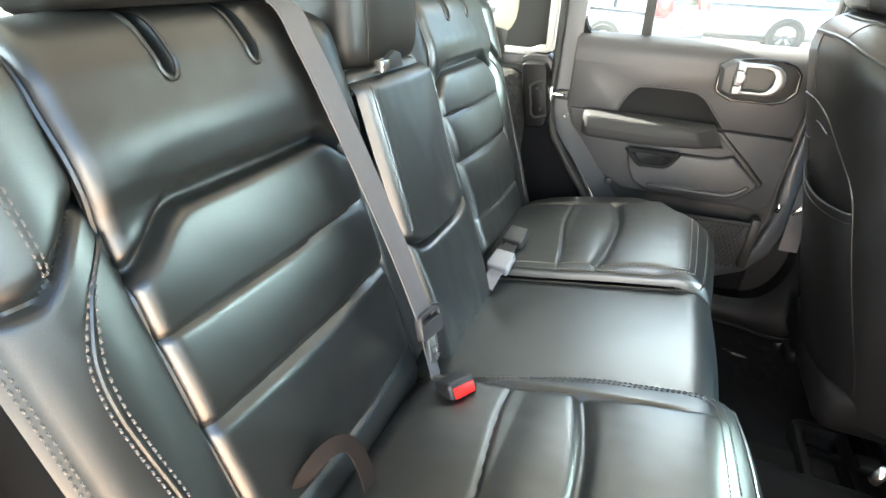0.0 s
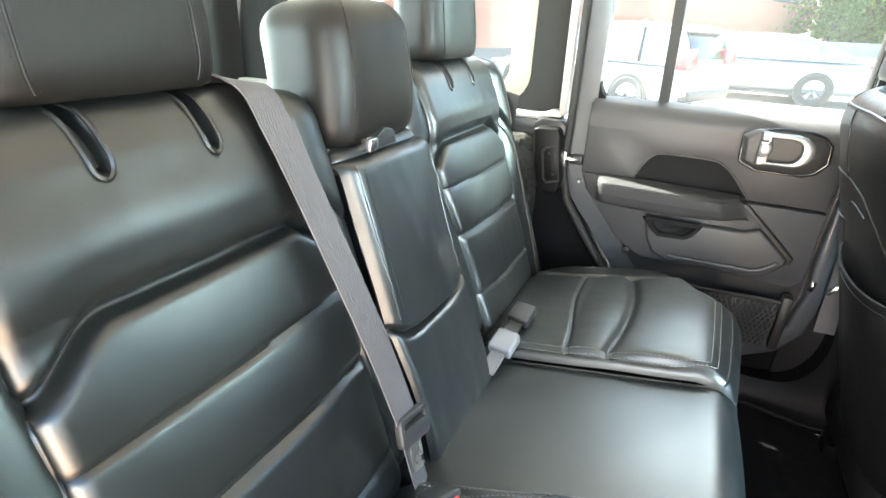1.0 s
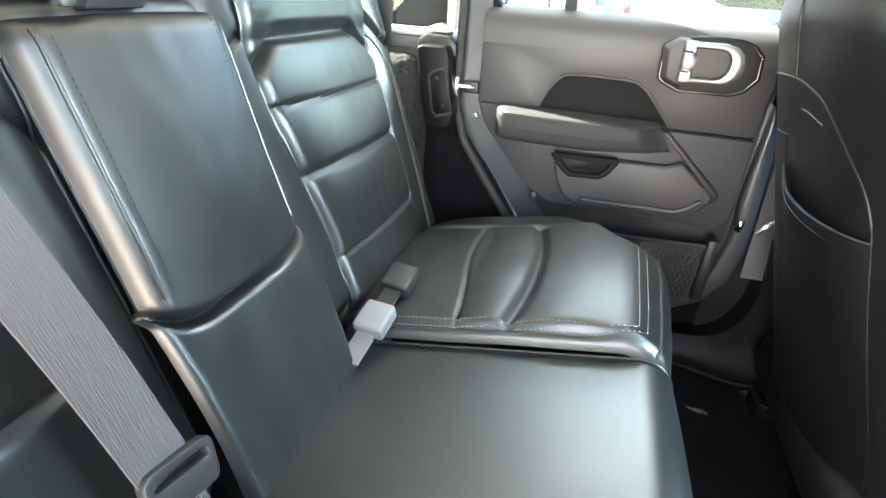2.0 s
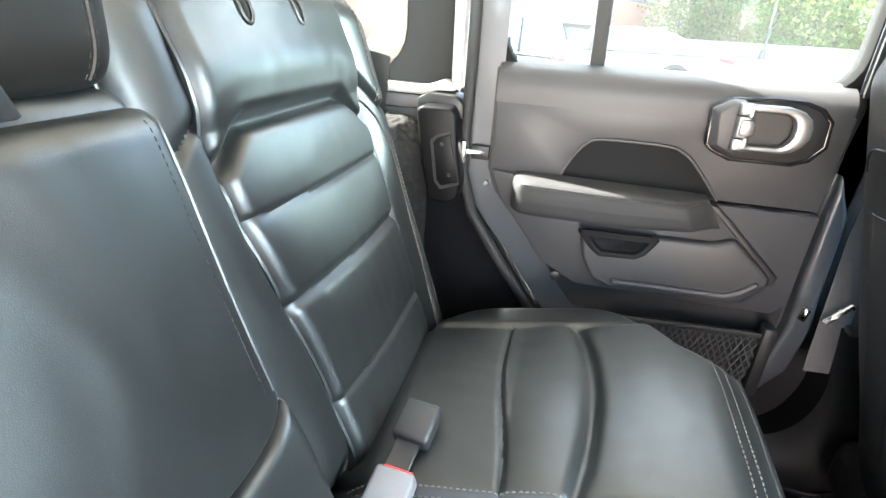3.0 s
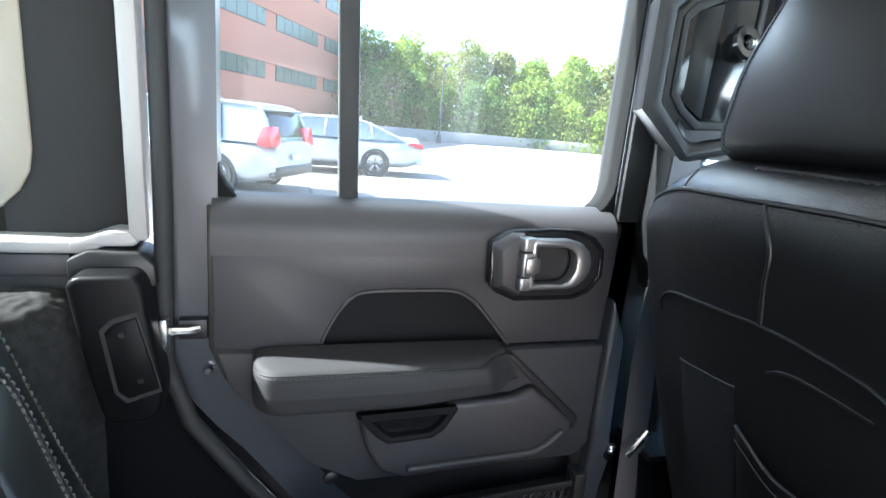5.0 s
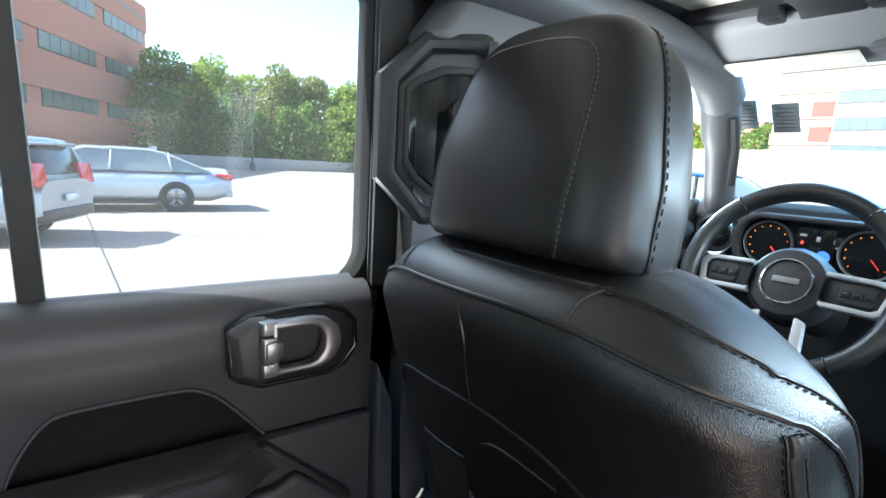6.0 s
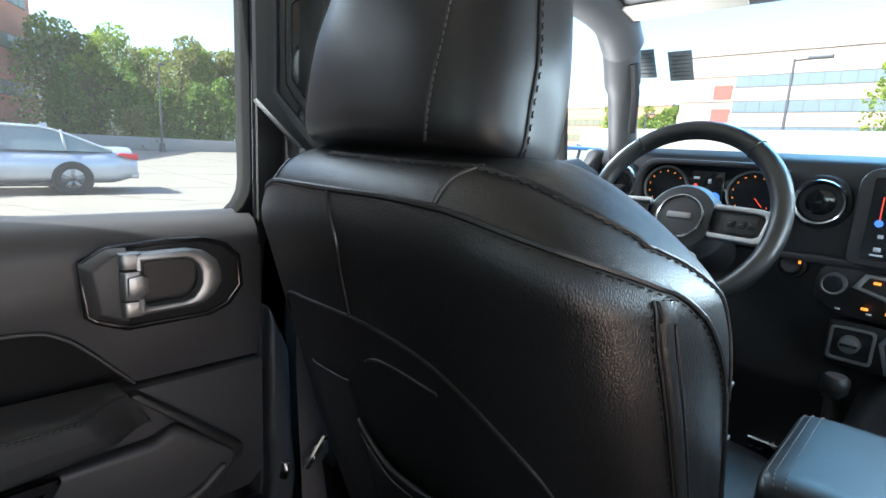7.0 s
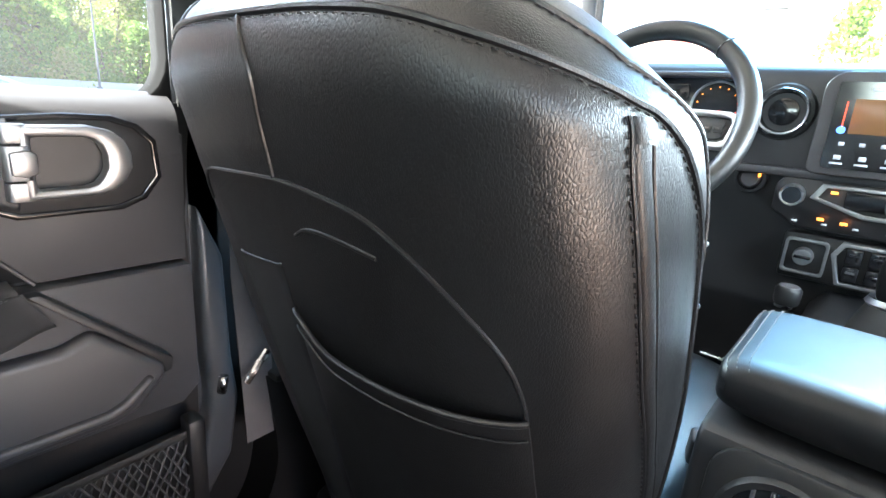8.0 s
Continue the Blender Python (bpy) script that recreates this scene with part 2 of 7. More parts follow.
def leaf_mat(name, a, b):
    m = mat(name, a, 0.55, vary=0.45, scale=0.35, spec=0.3)
    nt = m.node_tree
    p = nt.nodes["Principled BSDF"]
    g = nt.nodes.new("ShaderNodeNewGeometry")
    mx = nt.nodes.new("ShaderNodeMix")
    mx.data_type = "RGBA"
    old = p.inputs["Base Color"].links[0].from_socket
    nt.links.new(g.outputs["Random Per Island"], mx.inputs[0])
    nt.links.new(old, mx.inputs[6])
    mx.inputs[7].default_value = (*b, 1)
    nt.links.new(mx.outputs[2], p.inputs["Base Color"])
    tl, ms = nt.nodes.new("ShaderNodeBsdfTranslucent"), nt.nodes.new("ShaderNodeMixShader")
    ms.inputs[0].default_value = 0.52
    nt.links.new(mx.outputs[2], tl.inputs[0])
    nt.links.new(p.outputs[0], ms.inputs[1])
    nt.links.new(tl.outputs[0], ms.inputs[2])
    nt.links.new(ms.outputs[0], nt.nodes["Material Output"].inputs[0])
    return m


LEAF = leaf_mat("green_leaves", (0.15, 0.24, 0.04), (0.33, 0.38, 0.07))
LEAF_DARK = leaf_mat("dark_green_leaves", (0.10, 0.18, 0.035), (0.20, 0.28, 0.06))
LEAF_PALE = leaf_mat("yellow_green_leaves", (0.16, 0.20, 0.05), (0.26, 0.24, 0.09))


# ---- mesh helpers ----
def place_of(ob):
    p = Vector((0, 0, 0))
    while ob:
        p += ob.location
        ob = ob.parent
    return p


def finish(name, bm, material, angle=38):
    bm.normal_update()
    for e in bm.edges:
        if len(e.link_faces) == 2 and e.calc_face_angle(0) > radians(angle):
            e.smooth = False
    me = bpy.data.meshes.new(name)
    bm.to_mesh(me)
    bm.free()
    for p in me.polygons:
        p.use_smooth = angle > 0
    me.materials.append(material)
    return me


def part(name, bm, material, parent=None, label="", angle=38):
    """Links a bmesh, built at its place in the world, as one mesh object under a thing or a part."""
    ob = new(name, finish(name, bm, material, angle))
    if parent:
        ob.parent = parent
        ob.location = -place_of(parent)
    if label:
        tagged(ob, label)
    return ob


def thing(name, at, label, category, group="", kind=""):
    ob = new(name)
    ob.empty_display_size = 0.05
    ob.location = at
    return tagged(ob, label, category, group, kind)


def solo(name, bm, material, label, category, group="", kind="", angle=38):
    return tagged(part(name, bm, material, None, "", angle), label, category, group, kind)


def box(x0, x1, y0, y1, z0, z1, bev=0.0, seg=2, m=None):
    bm = bmesh.new()
    bmesh.ops.create_cube(bm, size=1)
    for v in bm.verts:
        v.co = Vector(((x0 + x1) / 2 + v.co.x * (x1 - x0), (y0 + y1) / 2 + v.co.y * (y1 - y0), (z0 + z1) / 2 + v.co.z * (z1 - z0)))
    if bev:
        bmesh.ops.bevel(bm, geom=bm.edges[:], offset=bev, segments=seg, profile=0.5, affect="EDGES")
    if m:
        bmesh.ops.transform(bm, matrix=m, verts=bm.verts[:])
    return bm


def prism(pts, axis, a, b, bev=0.0, seg=2, m=None):
    """A polygon, given in the two other axes in xyz order, drawn out along axis from a to b."""
    bm = bmesh.new()
    def co(p, d):
        return {"x": (d, p[0], p[1]), "y": (p[0], d, p[1]), "z": (p[0], p[1], d)}[axis]
    va = [bm.verts.new(co(p, a)) for p in pts]
    vb = [bm.verts.new(co(p, b)) for p in pts]
    bm.faces.new(va)
    bm.faces.new(vb[::-1])
    k = len(pts)
    for i in range(k):
        bm.faces.new((va[i], vb[i], vb[(i + 1) % k], va[(i + 1) % k]))
    bmesh.ops.recalc_face_normals(bm, faces=bm.faces[:])
    if bev:
        bmesh.ops.bevel(bm, geom=bm.edges[:], offset=bev, segments=seg, profile=0.5, affect="EDGES", clamp_overlap=True)
    if m:
        bmesh.ops.transform(bm, matrix=m, verts=bm.verts[:])
    return bm


def ring_frame(outer, inner, axis, a, b, bev=0.0):
    """A flat frame between two outlines with the same number of points, drawn out along axis."""
    bm = bmesh.new()
    def co(p, d):
        return {"x": (d, p[0], p[1]), "y": (p[0], d, p[1]), "z": (p[0], p[1], d)}[axis]
    loops = [[bm.verts.new(co(p, d)) for p in pts] for pts, d in ((outer, a), (outer, b), (inner, b), (inner, a))]
    k = len(outer)
    for q in range(4):
        r, t = loops[q], loops[(q + 1) % 4]
        for i in range(k):
            bm.faces.new((r[i], r[(i + 1) % k], t[(i + 1) % k], t[i]))
    bmesh.ops.recalc_face_normals(bm, faces=bm.faces[:])
    if bev:
        bmesh.ops.bevel(bm, geom=[e for e in bm.edges if e.calc_face_angle(0) > 1.0], offset=bev, segments=2, profile=0.5, affect="EDGES")
    return bm


def rounded(x0, x1, z0, z1, r, n=5):
    """Outline of a rectangle with round corners; r: one radius or four (x0z0, x1z0, x1z1, x0z1)."""
    r = (r,) * 4 if not isinstance(r, tuple) else r
    pts = []
    for (cx, cz, sx, sz, a0), q in zip(((x0, z0, 1, 1, 180), (x1, z0, -1, 1, 270), (x1, z1, -1, -1, 0), (x0, z1, 1, -1, 90)), r):
        for i in range(n + 1):
            a = radians(a0 + 90 * i / n)
            pts.append((cx + sx * q + q * math.cos(a), cz + sz * q + q * math.sin(a)))
    return pts


def spline(pts, n=8, closed=False):
    """Points on a smooth curve through pts."""
    pts = [Vector(p) for p in pts]
    out = []
    k = len(pts)
    for i in range(k if closed else k - 1):
        p0 = pts[(i - 1) % k] if closed or i > 0 else pts[0] * 2 - pts[1]
        p1, p2 = pts[i], pts[(i + 1) % k]
        p3 = pts[(i + 2) % k] if closed or i + 2 < k else p2 * 2 - p1
        for j in range(n):
            t = j / n
            out.append(0.5 * ((2 * p1) + (p2 - p0) * t + (2 * p0 - 5 * p1 + 4 * p2 - p3) * t * t + (3 * p1 - p0 - 3 * p2 + p3) * t ** 3))
    if not closed:
        out.append(pts[-1])
    return out


def tube(pts, radius, sides=8, closed=False, flat=None, bm=None):
    """A round bar along pts; radius: a number or one for each point; flat: (wide, thick, normal) for a strap."""
    bm = bm or bmesh.new()
    pts = [Vector(p) for p in pts]
    k = len(pts)
    rings = []
    up = None
    for i, p in enumerate(pts):
        a = pts[(i - 1) % k] if closed or i else p
        b = pts[(i + 1) % k] if closed or i + 1 < k else p
        d = (b - a).normalized()
        if flat:
            up = Vector(flat[2])
        elif up is None:
            up = Vector((0, 0, 1)) if abs(d.z) < 0.9 else Vector((1, 0, 0))
        side = d.cross(up).normalized()
        up2 = side.cross(d).normalized()
        if not flat:
            up = up2
        r = radius[i] if isinstance(radius, (list, tuple)) else radius
        ring = []
        for j in range(sides):
            t = 2 * math.pi * (j + 0.5) / sides
            if flat:
                c, s_ = math.cos(t), math.sin(t)
                q = side * (flat[0] / 2 * max(-1, min(1, 1.5 * c))) + up2 * (flat[1] / 2 * max(-1, min(1, 1.5 * s_)))
            else:
                q = (side * math.cos(t) + up2 * math.sin(t)) * r
            ring.append(bm.verts.new(p + q))
        rings.append(ring)
    for i in range(k if closed else k - 1):
        a, b = rings[i], rings[(i + 1) % k]
        for j in range(sides):
            bm.faces.new((a[j], a[(j + 1) % sides], b[(j + 1) % sides], b[j]))
    if not closed:
        bm.faces.new(rings[0][::-1])
        bm.faces.new(rings[-1])
    bmesh.ops.recalc_face_normals(bm, faces=bm.faces[:])
    return bm


def lathe(profile, m, segs=32, arc=360):
    """profile: (radius, height) pairs turned round the local z axis, placed by m."""
    bm = bmesh.new()
    full = arc == 360
    cols = []
    for i in range(segs if full else segs + 1):
        a = radians(arc * i / segs)
        cols.append([bm.verts.new(m @ Vector((r * math.cos(a), r * math.sin(a), h))) for r, h in profile])
    for i in range(segs):
        a, b = cols[i], cols[(i + 1) % len(cols)]
        for j in range(len(profile) - 1):
            bm.faces.new((a[j], b[j], b[j + 1], a[j + 1]))
    bmesh.ops.remove_doubles(bm, verts=bm.verts[:], dist=1e-5)
    bmesh.ops.recalc_face_normals(bm, faces=bm.faces[:])
    return bm


def sheet(fn, us, vs, closed_u=False, cap=False):
    """A surface fn(u, v) -> point over the parameter lists."""
    bm = bmesh.new()
    rows = [[bm.verts.new(fn(u, v)) for u in us] for v in vs]
    k = len(us)
    for a, b in zip(rows, rows[1:]):
        for i in range(k if closed_u else k - 1):
            bm.faces.new((a[i], a[(i + 1) % k], b[(i + 1) % k], b[i]))
    if cap:
        bm.faces.new(rows[0][::-1])
        bm.faces.new(rows[-1])
    bmesh.ops.recalc_face_normals(bm, faces=bm.faces[:])
    return bm


def lin(a, b, n):
    return [a + (b - a) * i / n for i in range(n + 1)]


def dashes(pts, normals, length=0.0045, gap=0.0025, wide=0.0011, high=0.0009, bm=None):
    """Stitches: short raised threads along a line on a surface."""
    bm = bm or bmesh.new()
    pts = [Vector(p) for p in pts]
    acc = [0.0]
    for a, b in zip(pts, pts[1:]):
        acc.append(acc[-1] + (b - a).length)
    def at(s):
        for i in range(len(pts) - 1):
            if s <= acc[i + 1] or i == len(pts) - 2:
                t = (s - acc[i]) / max(1e-9, acc[i + 1] - acc[i])
                return pts[i].lerp(pts[i + 1], t), (pts[i + 1] - pts[i]).normalized(), Vector(normals[i] if isinstance(normals, list) else normals)
    s = 0.0
    while s + length < acc[-1]:
        p, d, nn = at(s + length / 2)
        side = d.cross(nn).normalized()
        nn = side.cross(d)
        a, b = p - d * length / 2, p + d * length / 2
        vs = [bm.verts.new(q) for q in (a - nn * 0.0008, a + d * length * 0.2 + side * wide / 2 + nn * high * 0.7, a + d * length * 0.2 - side * wide / 2 + nn * high * 0.7,
                                        p + nn * high * 1.4, b - d * length * 0.2 + side * wide / 2 + nn * high * 0.7, b - d * length * 0.2 - side * wide / 2 + nn * high * 0.7, b - nn * 0.0008)]
        for f in ((0, 1, 3), (0, 3, 2), (1, 4, 3), (2, 3, 5), (3, 4, 6), (3, 6, 5), (0, 2, 5), (0, 5, 6), (0, 6, 4), (0, 4, 1)):
            bm.faces.new([vs[i] for i in f])
        s += length + gap
    bmesh.ops.recalc_face_normals(bm, faces=bm.faces[:])
    return bm


def smooth(a, b, x):
    t = max(0.0, min(1.0, (x - a) / (b - a)))
    return t * t * (3 - 2 * t)


def bell(x, w):
    return math.exp(-(x / w) ** 2)


def edge_round(d, r):
    """Drop of a rounded edge at distance d inside the border."""
    if d >= r:
        return 0.0
    t = 1 - max(d, 0.0) / r
    return -r * (1 - math.sqrt(max(0.0, 1 - t * t)))
# ---- rear bench ----
BACK_P, BACK_U, BACK_N = Vector((-0.226, 0, 0.855)), Vector((-0.313, 0, 0.950)), Vector((0.950, 0, 0.313))


def back_point(y, s, h, top, r):
    """A place on the reclined back: s runs up the face, over the round top at length top and down behind."""
    if s <= top:
        p, n = BACK_P + BACK_U * s, BACK_N
    else:
        a = min((s - top) / r, 2.75)
        n = BACK_N * math.cos(a) + BACK_U * math.sin(a)
        p = BACK_P + BACK_U * top - BACK_N * r + n * r
        rest = s - top - 2.75 * r
        if rest > 0:
            p = p + (BACK_U * math.cos(a) - BACK_N * math.sin(a)) * rest
    p = p + n * h
    return Vector((p.x, y, p.z))


def seat_back_h(sy, y, s):
    """Relief of an outer seat back's pad; y counted outward from the car's middle."""
    top_pad = smooth(0.425, 0.462, s)
    h = 0.006 * top_pad - 0.008 + 0.006 * bell(s - 0.485, 0.035)
    inner, outer = 0.170, 0.494
    # seams across the inset
    rows = (0.337, 0.243, 0.108) if sy < 0 else (0.357, 0.265, 0.138)
    for s0, dpt, w in zip(rows, (0.0035, 0.0060, 0.0035), (0.0030, 0.0065, 0.0030)):
        h -= dpt * bell(s - s0 - 0.040 * (0.33 - y) * (1 if y < 0.33 else 0.1), w)
    # soft swell between the seams
    for a, b in ((0.0, rows[2]), (rows[2], rows[1]), (rows[1], rows[0]), (rows[0], 0.442)):
        if a < s < b:
            h += 0.0034 * math.sin(math.pi * (s - a) / (b - a)) ** 0.7
    # deep fold under the top pad, with a lowered inner and outer corner
    fold = (0.437 if sy < 0 else 0.444) - 0.040 * smooth(0.42, 0.492, y) - 0.030 * smooth(0.225, 0.172, y)
    h -= 0.018 * bell(s - fold, 0.0085) + 0.003 * bell(s - fold - 0.020, 0.022)
    # long belly of the pad and slow unevenness of the hide
    h += 0.006 * math.sin(math.pi * max(0, min(1, (y - inner) / (outer - inner))))
    h += 0.0016 * noise.noise((y * 9, s * 9, sy * 3.0)) + 0.0005 * noise.noise((y * 40, s * 22, sy * 5.0))
    # slots for the headrest straps
    for y0 in ((0.291, 0.391) if sy < 0 else (0.269, 0.368)):
        d = abs(y - y0 - 0.010 * (s - 0.60))
        if s > 0.521:
            h -= 0.014 * (1 - smooth(0.003, 0.0085, d)) * smooth(0.524, 0.536, s) * (1 - smooth(0.66, 0.68, s))
    h += edge_round(outer - y, 0.018) + edge_round(y - inner, 0.018)
    h -= 0.055 * smooth(0.085, 0.0, s) ** 1.4
    return h


def outer_back(sy, label, shift):
    """One outer seat back with its side bolsters and stitching; sy: +1 or -1; shift: how far it is set back."""
    root = thing("rear_bench", (-0.33, sy * 0.33, 0.86), label, "rear seat", "rear seats")
    def put(p):
        return Vector((p.x - shift, p.y, p.z))
    def on_pad(y, s, lift=0.0, at=None):
        q = draw_in(s) * (0.494 - y) / 0.324
        return put(back_point(sy * (y + q), s, seat_back_h(sy, y if at is None else at, s) + lift, 0.536, 0.056))
    def draw_in(s):
        """How far the inner border moves outward towards the cushion."""
        return 0.036 * smooth(0.42, 0.14, s) if sy > 0 else 0.0
    ss = lin(-0.02, 0.395, 120) + lin(0.3965, 0.475, 56) + lin(0.478, 0.52, 16) + lin(0.522, 0.75, 100) + lin(0.77, 1.05, 8)
    bm = sheet(on_pad, lin(0.170, 0.494, 170), ss)
    body = part("pad", bm, LEATHER, root)
    # outer bolster: runs on from the pad's edge, then turns back over a round ridge
    def fold_at(u):
        return 0.462 - 0.053 * smooth(0.0, 0.42, u) + 0.012 * smooth(0.42, 0.8, u)
    def bol(u, s, lift=0.0):
        h = lift - 0.014 + 0.009 * math.sin(math.pi * min(1.0, u / 0.55)) - 0.010 * bell(u, 0.035)
        y = 0.488 + 0.165 * min(u, 0.45)
        a = max(0.0, (u - 0.45) / 0.55) * 1.5
        y += 0.062 * math.sin(a)
        h -= 0.062 * (1 - math.cos(a)) + 0.05 * smooth(0.8, 1.0, u)
        h -= 0.009 * bell(s - fold_at(u), 0.006) - 0.004 * smooth(fold_at(u), fold_at(u) + 0.02, s)
        h += 0.0012 * noise.noise((u * 3, s * 9, sy))
        return put(back_point(sy * y, s, h, 0.536 - 0.03 * u, 0.054))
    side = part("side_bolster", sheet(bol, lin(0, 1, 60), lin(-0.03, 0.54, 190) + lin(0.55, 0.80, 30)), LEATHER, root)
    part("side_flank", sheet(lambda u, s: bol(u, s, 0.0015 * smooth(0.645, 0.67, u)), lin(0.645, 1, 24), lin(-0.03, 0.405, 60)), FLANK, side, "matt black seat flank")
    path = spline([(0.0, 0.530, 0), (0.10, 0.536, 0), (0.21, 0.543, 0), (0.276, 0.549, 0), (0.311, 0.551, 0), (0.342, 0.549, 0), (0.367, 0.542, 0), (0.396, 0.526, 0), (0.415, 0.510, 0), (0.432, 0.494, 0)], 10)
    ridge = [(p.x, (p.y - 0.488) / 0.165) for p in path]
    for off, mt in ((0.0, THREAD), (-0.030, None), (-0.060, THREAD)):
        pts = [bol(max(0.0, u + off * smooth(0.435, 0.36, sv)), sv, 0.0008) for sv, u in ridge]
        if mt:
            part("stitching", dashes(pts, BACK_N, 0.0060, 0.0016, 0.0021, 0.0014), mt, side, "pale grey seam thread")
        else:
            part("seam_welt", tube(pts, 0.0020, 6), LEATHER, side)
    for off in (0.31, 0.335):
        pts = [bol(off, sv, 0.0008) for sv in lin(0.422, 0.60, 60)]
        part("stitching", dashes(pts, BACK_N, 0.0060, 0.0016, 0.0018, 0.0012), THREAD, side, "pale grey seam thread")
    for off in (0.61, 0.635):
        pts = [bol(off - 0.03 * smooth(0.0, 0.3, sv), sv, 0.0008) for sv in lin(-0.02, 0.40, 80)]
        part("stitching", dashes(pts, BACK_N, 0.0060, 0.0016, 0.0018, 0.0012), THREAD, side, "pale grey seam thread")
    # narrow inner bolster towards the middle seat
    def inn(u, s, lift=0.0):
        f = 0.452 - 0.056 * u ** 1.5
        h = lift - 0.014 + 0.008 * math.sin(math.pi * u) - 0.016 * u - 0.008 * bell(u, 0.06) + edge_round((1 - u) * 0.070, 0.022)
        h -= 0.006 * bell(s - f, 0.005) - 0.004 * smooth(f, f + 0.02, s)
        h += 0.0010 * noise.noise((u * 3, s * 9, sy + 4)) - 0.055 * smooth(0.10, 0.02, s) ** 1.4
        return put(back_point(sy * (0.174 + draw_in(s) - (0.070 + draw_in(s) * 0.6) * u), s, h, 0.536, 0.054))
    inner_side = part("inner_bolster", sheet(inn, lin(0, 1, 44), lin(-0.03, 0.54, 170) + lin(0.55, 0.80, 30)), LEATHER, root)
    part("seam_welt", tube([inn(0.93, s, 0.002) for s in lin(0.0, 0.52, 60)], 0.0018, 6), LEATHER, inner_side)
    # welts round the strap slots
    for y0 in ((0.291, 0.391) if sy < 0 else (0.269, 0.368)):
        line = []
        for s, d in [(0.665, 1), (0.63, 1), (0.58, 1), (0.546, 1), (0.532, 0.8), (0.525, 0.0), (0.532, -0.8), (0.546, -1), (0.58, -1), (0.63, -1), (0.665, -1)]:
            y = y0 + 0.010 * (s - 0.60) + d * 0.0085
            line.append(on_pad(y, s, 0.0005, y + d * 0.004))
        part("slot_welt", tube(spline(line, 5), 0.0022, 6), LEATHER, body)
        pts = [on_pad(y0 + 0.010 * (s - 0.6), s, 0.0015) for s in lin(0.536, 0.665, 24)]
        part("slot_bed", tube(pts, 0.004, 6, flat=(0.010, 0.002, (0.5, 0, 0.8))), RUBBER, body, "dark slot lining")
    # edge piping of the pad
    for ye, yi in ((0.493, 0.486), (0.171, 0.178)):
        pts = [on_pad(ye, s, -0.008, yi) for s in lin(0.0, 0.66, 70)]
        part("edge_piping", tube(pts, 0.0026, 6), LEATHER, body)
    return root


outer_back(-1, "black leather rear seat backrest with strap slots beside the doorway", 0.0)
outer_back(1, "black leather rear seat backrest with channelled inset beside the door", 0.028)


MID_IN, MID_OUT = 0.112, 0.096   # half widths of the armrest pad on the right and the left


def middle_h(y, s):
    """Relief of the middle back: the folded-up armrest above a rounded crease, a fuller lump below it."""
    half = MID_OUT if y > 0 else MID_IN
    k = min(1.0, abs(y) / half)
    crease = 0.226 + 0.026 * k ** 5
    up = smooth(crease - 0.004, crease + 0.012, s)
    h = 0.007 * math.cos(k * math.pi / 2) * up + 0.004
    h += edge_round(half - abs(y), 0.018) * up + edge_round(half + 0.004 - abs(y), 0.012) * (1 - up)
    h += (1 - up) * (0.013 * math.sin(math.pi * max(0.0, min(1.0, s / crease))) ** 0.7 - 0.004)
    h -= 0.013 * bell(s - crease, 0.0060)
    h += edge_round(0.480 - s, 0.020)
    h += 0.0020 * noise.noise((y * 10, s * 10, 2.5)) + 0.0008 * noise.noise((y * 45, s * 20, 1.5))
    return h


middle = thing("centre_bench", (-0.30, 0, 0.86), "narrow black leather middle back with folded-up armrest", "rear seat")
armpad = part("armrest_pad", sheet(lambda y, s: back_point(y, s, middle_h(y, s), 0.480, 0.03), lin(-0.116, 0.100, 90), lin(-0.02, 0.20, 50) + lin(0.202, 0.27, 50) + lin(0.274, 0.465, 50) + lin(0.468, 0.53, 20)), LEATHER, middle)
for sg, half in ((-1, MID_IN), (1, MID_OUT)):
    pts = [back_point(sg * (half - 0.012), s, middle_h(sg * (half - 0.012), s) + 0.0002, 0.6, 0.03) for s in lin(0.262, 0.47, 40)]
    part("welt", tube(pts, 0.0016, 6), LEATHER, armpad)
    pts = [back_point(sg * (half - 0.022), s, middle_h(sg * (half - 0.022), s) + 0.0004, 0.6, 0.03) for s in lin(0.265, 0.47, 40)]
    part("stitching", dashes(pts, BACK_N, 0.004, 0.0016, 0.0006, 0.0002), THREAD_DARK, armpad)
# carrier behind the armrest, with the latch on top
part("carrier", box(-0.03, 0.015, -0.105, 0.09, 0.0, 0.44, 0.01, 2, Matrix.Translation((-0.29, 0, 0.86)) @ Matrix.Rotation(radians(-18.2), 4, "Y")), PLASTIC_DARK, middle, "black plastic carrier")
latch = part("latch", prism([(-0.03, 0), (0.03, 0), (0.022, 0.02), (0.0, 0.026), (-0.022, 0.016)], "x", -0.015, 0.015, 0.003, 2, Matrix.Translation((-0.392, -0.02, 1.312))), PLASTIC_DARK, middle, "black armrest latch")
part("release_tab", box(-0.381, -0.365, -0.075, -0.055, 1.315, 1.332, 0.003), STEEL, latch, "bright metal release tab")


